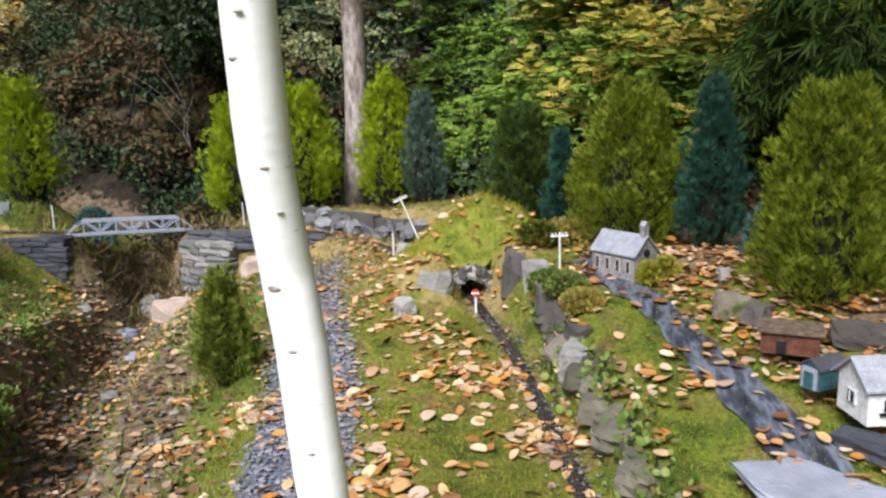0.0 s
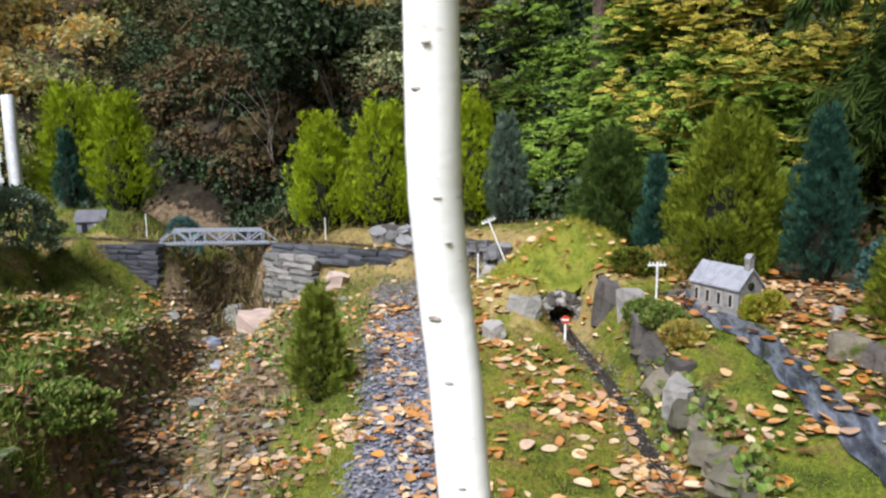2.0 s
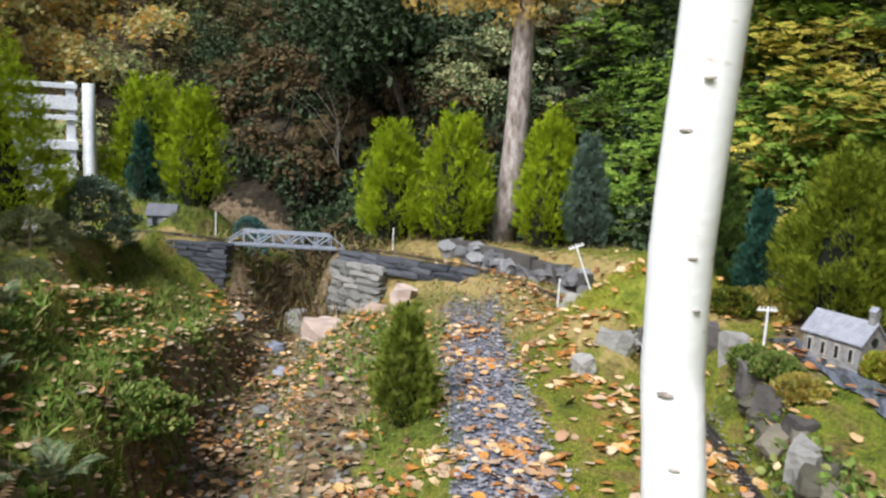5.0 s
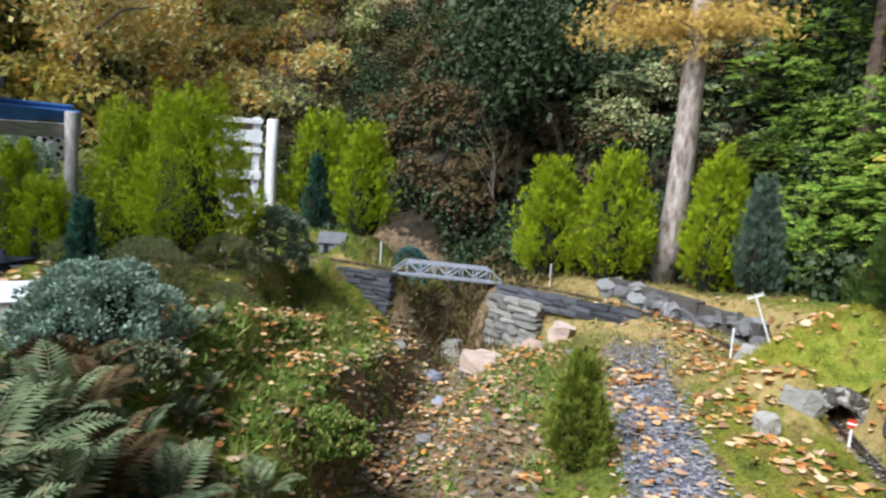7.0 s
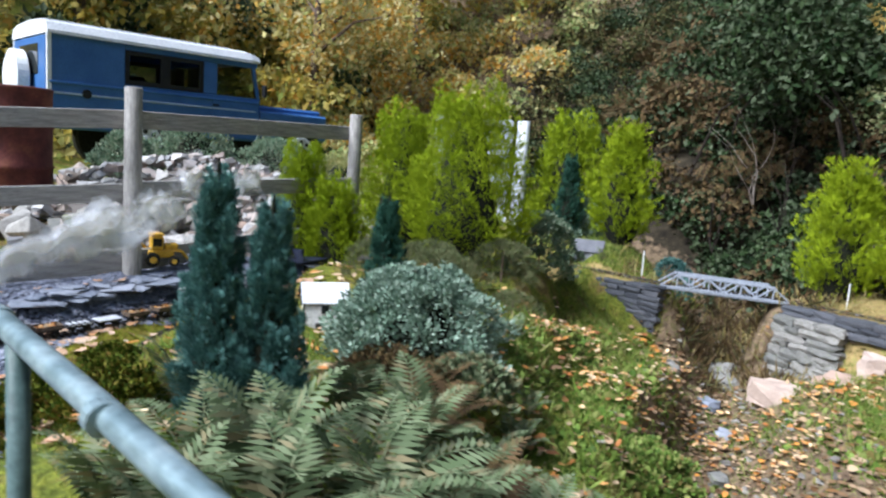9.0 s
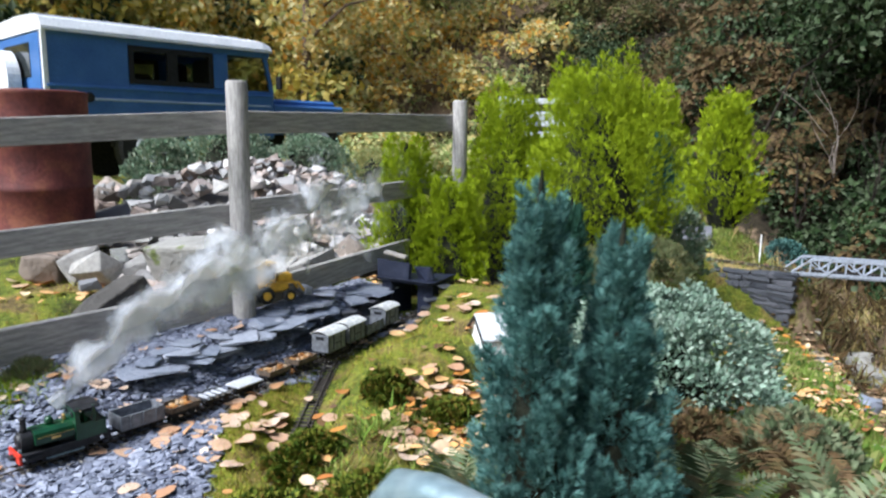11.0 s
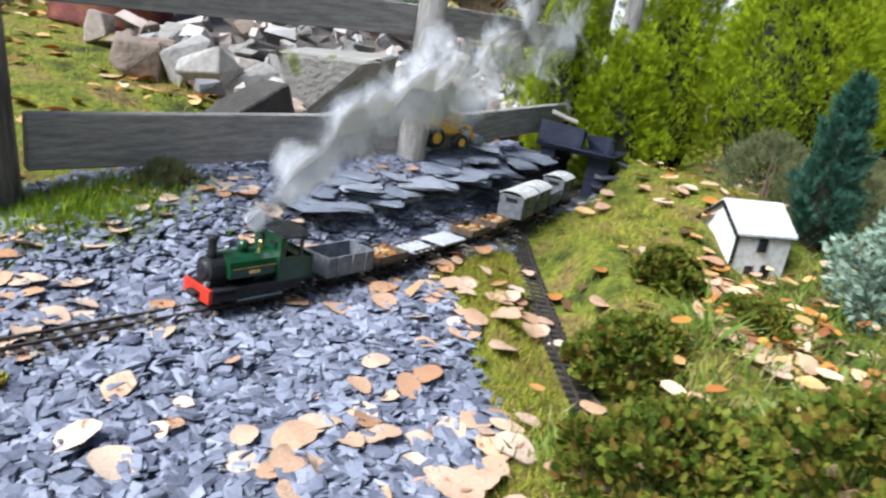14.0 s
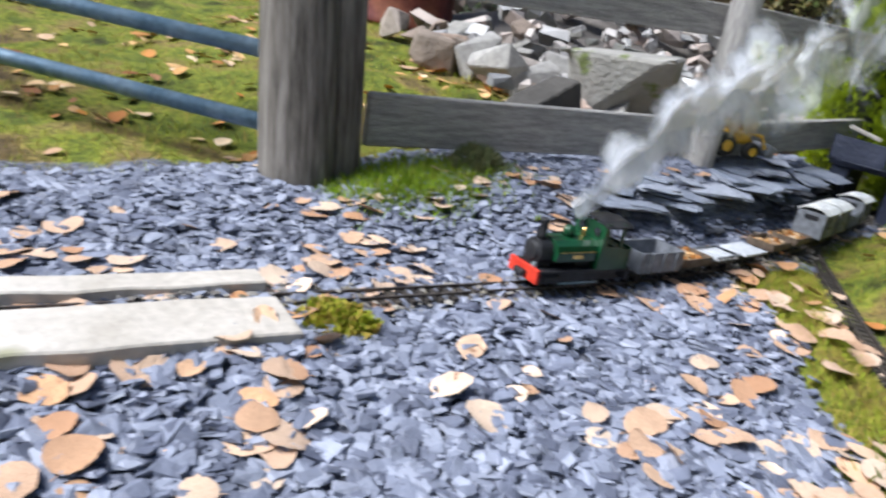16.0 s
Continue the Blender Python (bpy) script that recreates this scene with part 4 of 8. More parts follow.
def far_trees():
    r = np.random.default_rng(35)
    for i, (x, y, h, w, mat) in enumerate([(-15, 9, 6, 2.4, M_ORANGE), (-15.5, 12.5, 6.5, 2.6, M_YELLOW), (-18, 5, 6, 2.4, M_YELLOW), (-20, 1, 6, 2.6, M_ORANGE)]):
        z = gz(x, y)
        ob = thing("autumn_tree", "leafy tree in yellow and orange autumn colours", "tree", "autumn trees behind the car", pose(x, y, z))
        bm = tube([(0, 0, -0.2), (0.1, 0, h * 0.4), (0, 0.1, h * 0.85)], 0.14, 8, taper=0.03)
        limbs = [(math.cos(a) * w * 0.7, math.sin(a) * w * 0.7, h * (0.45 + 0.07 * k)) for k, a in enumerate([0.4, 1.7, 2.9, 4.1, 5.3])]
        for q in limbs:
            tube([(0.05, 0.03, q[2] - 0.8), (q[0] * 0.6, q[1] * 0.6, q[2] - 0.1), q], 0.05, 6, bm, 0.015)
        part("trunk", bm, M_TWIG, ob)
        n = 7000
        k = 26
        c = np.stack([r.normal(size=k) * w * 0.5, r.normal(size=k) * w * 0.5, h * (0.25 + 0.7 * r.random(k))], -1)
        j = r.integers(0, k, n)
        p = c[j] + r.normal(size=(n, 3)) * 0.33
        v, f = spread(p, r.normal(size=(n, 3)), 0.14 * (0.5 + r.random(n)), *LEAF, r)
        part_of("crown", raw("crown", v, f, mat), ob)


far_trees()


def overhang():
    """Drooping cypress branches that hang over the village from above."""
    ob = thing("overhanging_cypress", "drooping green cypress branches hanging over the village", "tree", at=pose(2.1, 4.9, gz(2.1, 4.9)))
    r = np.random.default_rng(47)
    part("trunk", tube([(0, 0, -0.1), (0.05, 0, 1.2), (0, 0, 3.0)], 0.07, 8, taper=0.03), M_TWIG, ob)
    for k in range(15):
        a = math.pi + 0.2 + 1.9 * r.random()
        l = 0.7 + 0.7 * r.random()
        z = 1.0 + 0.9 * r.random()
        tip = Vector((math.cos(a) * l, math.sin(a) * l * 0.8, z - 0.25 - 0.25 * r.random()))
        br = part("branch", tube([(0, 0, z), (tip.x * 0.5, tip.y * 0.5, z + 0.05), tuple(tip)], 0.012, 5, taper=0.003), M_TWIG, ob)
        n = 420
        t = 0.25 + 0.75 * r.random(n)
        p = np.stack([tip.x * t, tip.y * t, z + 0.1 * np.sin(math.pi * t) + (tip.z - z) * t * t], -1) + r.normal(size=(n, 3)) * np.array([0.09, 0.09, 0.05])
        way = np.array([tip.x, tip.y, 0]) * 0.5 / l + r.normal(size=(n, 3)) * 0.35 + np.array([0, 0, -0.7])
        v, f = spread(p, way, 0.15 * (0.5 + r.random(n)), *FEATHER, r)
        part_of("sprays", raw("sprays", v, f, M_OLIVE if k % 4 else M_THUJA), br)


overhang()


def bare_bush(x, y, z, seed):
    ob = thing("bare_bush", "leafless grey twiggy bush in the dark gully", "bush", "bare bushes in the gully", pose(x, y, z))
    r = random.Random(seed)
    for k in range(5):
        p = Vector((0, 0, 0))
        d = Vector((r.uniform(-0.3, 0.3), r.uniform(-0.4, 0.1), 1)).normalized()
        pts = [tuple(p)]
        for j in range(6):
            p = p + d * 0.2
            d = (d + Vector((r.uniform(-0.5, 0.5), r.uniform(-0.3, 0.3), r.uniform(-0.35, 0.2)))).normalized()
            pts.append(tuple(p))
        part("stem", tube(pts, 0.0055, 5, taper=0.0015), M_DRYTWIG if seed == 4 else M_DARKTWIG, ob)


bare_bush(-4.5, 7.3, 0.1, 1)
bare_bush(-3.9, 7.5, 0.4, 2)
bare_bush(-4.35, 7.9, 0.6, 4)


# ---- tree trunks ----
def pine():
    ob = thing("pine_tree", "tall grey barked pine trunk with yellow larch twigs", "tree", at=pose(-1.93, 6.8, gz(-1.93, 6.8) - 0.05))
    pts = [(0.03 * math.sin(k * 0.8) + 0.024 * k, 0, k * 0.45) for k in range(11)]
    part("trunk", tube(pts, 0.125, 14, taper=0.085), M_BARK, ob, smooth=True)
    r = np.random.default_rng(41)
    lean = 0.13
    for k, (a, z, l) in enumerate([(0.1, 2.5, 0.75), (3.3, 2.42, 1.1), (5.4, 2.5, 0.7), (3.9, 2.5, 1.0), (2.8, 2.55, 1.0), (4.4, 2.25, 0.35)]):
        tip = (lean + math.cos(a) * l, math.sin(a) * l, z + 0.1)
        br = part("branch", tube([(lean, 0, z - 0.05), (lean + (tip[0] - lean) * 0.5, tip[1] * 0.5, z + 0.1), tip], 0.016, 6, taper=0.004), M_TWIG, ob)
        n = 620 if k < 5 else 200
        t = r.random(n)
        p = np.stack([lean + (tip[0] - lean) * t, tip[1] * t, z + 0.02 + 0.1 * t - 0.12 * t * t], -1) + r.normal(size=(n, 3)) * np.array([0.13, 0.13, 0.07])
        v, f = spread(p, r.normal(size=(n, 3)) + np.array([0, 0, -0.5]), 0.07 * (0.5 + r.random(n)), *FEATHER, r)
        part_of("twig_needles", raw("twig_needles", v, f, M_LARCH), br)


pine()


def birch():
    ob = thing("birch_tree", "slender white barked birch trunk with dark scars", "tree", at=pose(-0.135, 1.14, -0.35))
    r = np.random.default_rng(42)
    bm = bmesh.new()
    spine = [(0.025, 0.037, -0.183), (0.031, 0.017, 0.017), (0.031, 0.005, 0.286), (0.025, -0.004, 0.551), (-0.001, 0.004, 0.851), (-0.019, -0.001, 1.001), (-0.024, -0.04, 1.2), (-0.016, -0.08, 1.47), (-0.005, -0.13, 1.8), (0.02, -0.2, 2.4), (0.06, -0.26, 3.2)]
    fine = []
    for a, b in zip(spine, spine[1:]):
        for k in range(6):
            fine.append(Vector(a).lerp(Vector(b), k / 6))
    tube(fine, 0.052, 22, bm, 0.045)
    for v in bm.verts:
        n1 = noise.noise(Vector((v.co.x * 9, v.co.y * 9, v.co.z * 3)))
        n2 = noise.noise(v.co * 30)
        v.co += Vector((v.co.x + 0.01, v.co.y, 0)).normalized() * (0.004 * n1 + 0.0018 * n2)
    part("trunk", bm, M_BIRCH, ob, smooth=True)
    for z, a, s in [(0.98, -1.75, 1.3), (1.38, -1.9, 0.9), (1.45, -1.45, 0.8), (1.2, -1.2, 0.7), (0.86, -1.55, 0.9), (0.66, -1.4, 0.8), (1.6, -1.6, 1.1), (1.12, -0.9, 0.6)]:
        i = min(range(len(fine)), key=lambda k: abs(fine[k].z - z))
        c, rad = fine[i], 0.052 - 0.007 * i / len(fine)
        bm = bmesh.new()
        bmesh.ops.create_icosphere(bm, subdivisions=2, radius=1)
        for v in bm.verts:
            v.co *= 1 + 0.3 * noise.noise(v.co * 2 + Vector((z * 9, 0, 0)))
        m = Matrix.Translation((c.x + rad * math.cos(a) * 0.99, c.y + rad * math.sin(a) * 0.99, z)) @ Matrix.Rotation(a, 4, "Z") @ Matrix.Diagonal((0.0035, 0.011 * s, 0.0042 * s, 1))
        bmesh.ops.transform(bm, matrix=m, verts=bm.verts)
        part("bark_scar", bm, M_KNOT, ob, "dark horizontal bark scar")


birch()


# ---- fence of weathered posts and boards ----
FENCE = [(-5.13, 0.06), (-5.075, 1.24), (-5.23, 2.87), (-5.7, 5.36)]


def fence():
    ob = thing("fence", "weathered grey timber post and board fence", "fence")
    for k, (x, y) in enumerate(FENCE[1:]):
        z = gz(x, y) if k else 0.2
        top = (1.224, 1.215, 1.36)[k]
        bm = lathe([(0.052, -0.1), (0.05, 0.0), (0.047, (top - z) * 0.6), (0.046, top - z - 0.01), (0.04, top - z)], 14)
        for v in bm.verts:
            v.co.x += 0.003 * noise.noise(v.co * 12)
        part("post", bm, M_WHITEWOOD if k == 2 else M_WOOD, ob, "white painted round post" if k == 2 else "", True, at=pose(x, y, z))
    def board(a, b, za, zb, high, thick=0.028, off=0.05):
        a3, b3 = Vector((a[0] - off, a[1], za)), Vector((b[0] - off, b[1], zb))
        d = b3 - a3
        bm = box(thick, d.length, high)
        yaw = math.atan2(-d.x, d.y)
        part("board", bm, M_BOARD, ob, bevel=0.004, at=Matrix.Translation((a3 + b3) / 2) @ Matrix.Rotation(yaw, 4, "Z") @ Matrix.Rotation(math.atan2(d.z, math.hypot(d.x, d.y)), 4, "X"))
    board(FENCE[0], FENCE[1], 0.156, 0.198, 0.137)
    board(FENCE[1], FENCE[2], 0.2, 0.32, 0.12)
    board(FENCE[0], FENCE[1], 0.54, 0.6, 0.1)
    board(FENCE[1], FENCE[2], 0.61, 0.66, 0.1)
    board(FENCE[0], FENCE[1], 0.93, 1.0, 0.1)
    board(FENCE[1], FENCE[2], 1.0, 1.03, 0.1)


fence()


def gate_post():
    ob = thing("gate_post", "thick weathered timber gate post with a board", "gate post", at=pose(-5.18, -0.1, 0.0, 4.5, -3.2, 0))
    bm = lathe([(0.098, -0.2), (0.095, 0.0), (0.092, 0.6), (0.09, 1.35), (0.075, 1.38)], 22)
    for v in bm.verts:
        a = math.atan2(v.co.y, v.co.x)
        v.co *= Vector((1, 1, 1)) if v.co.z < -0.1 else Vector((1 + 0.03 * math.sin(a * 5), 1 + 0.03 * math.sin(a * 5), 1))
    part("post", bm, M_POST, ob, smooth=True)
    part("side_board", box(0.04, 0.07, 1.35, pose(0.035, 0.112, -0.05)), M_POST, ob, bevel=0.004)


gate_post()


def field_gate():
    ob = thing("field_gate", "blue grey tubular steel field gate", "gate", at=pose(-5.25, -0.16, 0.0))
    for z in (0.175, 0.35, 0.56, 0.8, 1.06):
        part("bar", tube([(0, 0, z), (-2.3, -2.1, z)], 0.022, 12), M_BLUEGATE, ob, smooth=True)
    for t in (0.5, 1.0):
        part("upright", tube([(-2.3 * t, -2.1 * t, 0.16), (-2.3 * t, -2.1 * t, 1.08)], 0.016, 10), M_BLUEGATE, ob, smooth=True)


field_gate()


def white_gate():
    ob = thing("white_gate", "white painted timber field gate hung on a round post", "gate", at=pose(-5.77, 5.41, 0.2, 0, 0, 44))
    part("post", tube([(0, 0, -0.15), (0, 0, 1.1), (0, 0, 1.16)], 0.065, 14, taper=0.055), M_WHITEWOOD, ob, smooth=True)
    for z, w in ((0.12, 0.05), (0.32, 0.05), (0.52, 0.09), (0.8, 0.05), (0.9, 0.13), (1.1, 0.05)):
        part("rail", box(0.8, 0.03, w, pose(-0.5, 0, z)), M_WHITEWOOD, ob, bevel=0.004)
    for x in (-0.16, -0.86):
        part("stile", box(0.08, 0.035, 1.12, pose(x, 0.034, 0.05)), M_WHITEWOOD, ob, bevel=0.004)
    part("brace", box(0.07, 0.03, 0.9, pose(-0.3, -0.034, 0.1, 0, -38)), M_WHITEWOOD, ob, bevel=0.004)


white_gate()


# ---- handrail beside the walker ----
def handrail():
    ob = thing("handrail", "bent galvanised steel tube handrail", "handrail")
    y = 0.02
    end = [(-2.46, y, 0.1), (-2.6, y, 0.19), (-2.72, y, 0.32), (-2.81, y, 0.46), (-2.845, y, 0.57), (-2.84, y, 0.62), (-2.815, y, 0.65), (-2.77, y, 0.66), (-2.72, y, 0.658)]
    part("rail", tube(end + [(-2.4, y + 0.01, 0.643), (-2.0, y + 0.02, 0.628), (-1.2, y + 0.03, 0.6), (-0.4, y + 0.04, 0.57)], 0.021, 14), M_GALV, ob, smooth=True)
    for x in (-2.41, -1.3, -0.45):
        part("upright", tube([(x, y + 0.015, gz(x, y) - 0.1), (x, y + 0.015, 0.63)], 0.019, 12), M_GALVDARK, ob, smooth=True)
    for x in (-2.5, -2.0, -1.6):
        part("collar", tube([(x - 0.012, y + 0.01, 0.6435 + (x + 2.4) * -0.037), (x + 0.012, y + 0.01, 0.6425 + (x + 2.4) * -0.037)], 0.0235, 14), M_GALV, ob)


# ---- railway ----
def along(line, step):
    """Evenly spaced points with their direction on a smooth curve through a line of points."""
    pts = [Vector(p) for p in line]
    pts = [pts[0] * 2 - pts[1]] + pts + [pts[-1] * 2 - pts[-2]]
    fine = []
    for p0, p1, p2, p3 in zip(pts, pts[1:], pts[2:], pts[3:]):
        for k in range(24):
            t = k / 24
            fine.append(0.5 * (2 * p1 + (p2 - p0) * t + (2 * p0 - 5 * p1 + 4 * p2 - p3) * t * t + (3 * p1 - p0 - 3 * p2 + p3) * t ** 3))
    fine.append(pts[-2])
    out, left = [], 0.0
    for a, b in zip(fine, fine[1:]):
        l = (b - a).length
        while left < l:
            out.append((a.lerp(b, left / l), (b - a).normalized()))
            left += step
        left -= l
    return out


GAUGE = 0.034


def track(line, label, lift=0.012):
    ob = thing("railway_track", label, "railway track", "model railway tracks")
    pts = along(line, 0.03)
    for s in (-1, 1):
        rail = [(p.x - s * d.y * GAUGE / 2, p.y + s * d.x * GAUGE / 2, p.z + lift + 0.006) for p, d in pts]
        part("rail", tube(rail, 0.0034, 4), M_RAIL, ob)
    tie = finish(box(0.066, 0.011, 0.008), "sleeper", M_TIE)
    for p, d in pts:
        part_of("sleeper", tie, ob).matrix_basis = Matrix.Translation((p.x, p.y, p.z + lift - 0.006)) @ Matrix.Rotation(math.atan2(-d.x, d.y), 4, "Z")


BRIDGE_A, BRIDGE_B = Vector((-3.94, 5.13, 0.03)), Vector((-3.14, 5.76, -0.02))
track(TRACK_LOW, "model railway track in a mossy cutting from the tunnel")
track(TRACK_FAR, "model railway track curving along the far bank")
track(TRACK_LEFT, "model railway track crossing slate chippings")
track(SIDING, "overgrown model railway siding half hidden by leaves", 0.004)


def bridge():
    d = BRIDGE_B - BRIDGE_A
    l = d.length
    m = Matrix.Translation(BRIDGE_A) @ d.to_track_quat("X", "Z").to_matrix().to_4x4()
    ob = thing("girder_bridge", "pale grey model steel truss bridge over the ditch", "bridge", at=m)
    w, h = 0.075, 0.1
    part("deck", box(l, 0.15, 0.02, pose(l / 2, 0, -0.022)), M_STEELPAINT, ob)
    n = 8
    for s in (-1, 1):
        y = s * w
        tr = part("truss", box(l, 0.014, 0.02, pose(l / 2, y, -0.01)), M_STEELPAINT, ob)
        part("top_chord", box(l * (n - 2) / n, 0.016, 0.018, pose(l / 2, y, h)), M_STEELPAINT, tr)
        for k in range(n):
            x0, x1 = l * k / n, l * (k + 1) / n
            if k == 0:
                a, b = (x0, 0.0), (x1, h)
            elif k == n - 1:
                a, b = (x0, h), (x1, 0.0)
            elif k % 2:
                a, b = (x0, h), (x1, 0.0)
            else:
                a, b = (x0, 0.0), (x1, h)
            part("diagonal", tube([(a[0], y, a[1] + 0.008), (b[0], y, b[1] + 0.008)], 0.0075, 4), M_STEELPAINT, tr)
            if 0 < k:
                part("upright", box(0.008, 0.012, h, pose(x0, y, 0)), M_STEELPAINT, tr)
    track_pts = [tuple(BRIDGE_A), tuple(BRIDGE_A.lerp(BRIDGE_B, 0.5)), tuple(BRIDGE_B)]
    track(track_pts, "model railway track laid across the truss bridge", 0.012)


bridge()


# ---- stones and walls ----
def stone_mesh(seed, sx, sy, sz, mat, rough=0.22, cuts=2):
    r = random.Random(seed)
    bm = bmesh.new()
    bmesh.ops.create_cube(bm, size=1)
    bmesh.ops.subdivide_edges(bm, edges=list(bm.edges), cuts=cuts, use_grid_fill=True)
    o = Vector((r.random() * 50, r.random() * 50, r.random() * 50))
    for v in bm.verts:
        c = v.co.copy()
        v.co = c.lerp(c.normalized() * 0.62, 0.35)
        v.co += Vector((noise.noise(c * 1.7 + o), noise.noise(c * 1.7 + o * 2), noise.noise(c * 1.7 + o * 3))) * rough
        v.co = Vector((v.co.x * sx, v.co.y * sy, v.co.z * sz))
    return finish(bm, "stone", mat)


def shard_mesh(seed, sx, sy, sz, mat, square=0.5, n=16):
    """An angular broken stone: the hull of scattered points. square: how far it keeps to a block."""
    r = random.Random(seed)
    bm = bmesh.new()
    for k in range(n):
        q = Vector((r.choice((-1, 1)) * r.uniform(square, 1), r.choice((-1, 1)) * r.uniform(square, 1), r.choice((-1, 1)) * r.uniform(square, 1)))
        bm.verts.new(Vector((q.x * sx, q.y * sy, q.z * sz)) * 0.5)
    hull = bmesh.ops.convex_hull(bm, input=list(bm.verts))
    bmesh.ops.delete(bm, geom=list(set(hull["geom_interior"] + hull["geom_unused"])), context="VERTS")
    return finish(bm, "stone", mat, bevel=0.03 * min(sx, sy, sz))




def stone(name, label, x, y, z, sx, sy, sz, mat, seed, rot=(0, 0, 0), group="", parent=None, category="stone"):
    me = stone_mesh(seed, sx, sy, sz, mat)
    ob = new(name, me)
    ob.matrix_basis = pose(x, y, z, *rot)
    if parent:
        ob.parent = parent
        return ob
    return tagged(ob, label, category, group)


def dry_wall(name, label, a, b, top, depth, high, mat, seed, course=0.045, length=0.14, wild=0.0):
    """A dry stone wall from a to b below the height top."""
    ob = thing(name, label, "wall")
    tagged(ob, kind="structure")
    r = random.Random(seed)
    a, b = Vector((*a, 0)), Vector((*b, 0))
    d = (b - a).normalized()
    l = (b - a).length
    yaw = math.degrees(math.atan2(d.y, d.x))
    # core behind the stones, black to paint shade into the gaps between them
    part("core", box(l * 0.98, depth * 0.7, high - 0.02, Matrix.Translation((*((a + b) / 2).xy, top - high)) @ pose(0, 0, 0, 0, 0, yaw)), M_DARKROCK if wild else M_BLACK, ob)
    meshes = [stone_mesh(seed * 31 + k, 1, 1, 1, mat, 0.12 + 0.2 * wild, 1 + (wild > 0)) for k in range(8)]
    z = top
    row = 0
    while z > top - high:
        h = course * (0.7 + 0.6 * r.random())
        s = -0.5 * length * r.random()
        while s < l:
            w = length * (0.6 + 0.9 * r.random())
            c = a + d * min(max(s + w / 2, w * 0.3), l - w * 0.3)
            o = part_of("stone", r.choice(meshes), ob)
            o.matrix_basis = Matrix.Translation((c.x + wild * r.uniform(-0.05, 0.05), c.y + wild * r.uniform(-0.09, 0.05), z - h / 2 - wild * 0.12 * r.random())) @ pose(0, 0, 0, r.uniform(-3, 3) * (1 + 7 * wild), r.uniform(-3, 3) * (1 + 8 * wild), yaw + r.uniform(-4, 4) * (1 + 6 * wild)) @ Matrix.Diagonal((w * 1.0, depth * (0.95 + 0.15 * r.random()), h * 1.08, 1))
            s += w
        z -= h
        row += 1
    return ob


dry_wall("wall_west", "dark dry slate abutment wall under the track", (-4.8, 4.9), (-3.88, 5.02), 0.03, 0.12, 0.46, M_SLATEDARK, 3, 0.04, 0.15)
dry_wall("wall_east", "grey slate bridge pier and retaining wall", (-3.1, 5.58), (-2.62, 5.52), -0.1, 0.2, 0.75, M_STONE, 4, 0.07, 0.17)
dry_wall("wall_edge", "dark slate edging below the far track", (-3.05, 5.64), (-1.75, 5.42), -0.02, 0.1, 0.14, M_SLATEDARK, 5, 0.045, 0.2)
dry_wall("wall_rock_face", "rough grey slate rock face behind the far track", (-2.2, 6.12), (-1.3, 5.55), 0.14, 0.13, 0.2, M_ROCKFACE, 6, 0.09, 0.15, 1.0)
dry_wall("wall_rock_low", "rough grey slate stones behind the far track", (-1.3, 5.55), (-0.8, 5.12), 0.12, 0.12, 0.22, M_ROCKFACE, 7, 0.11, 0.13, 1.0)
handrail()


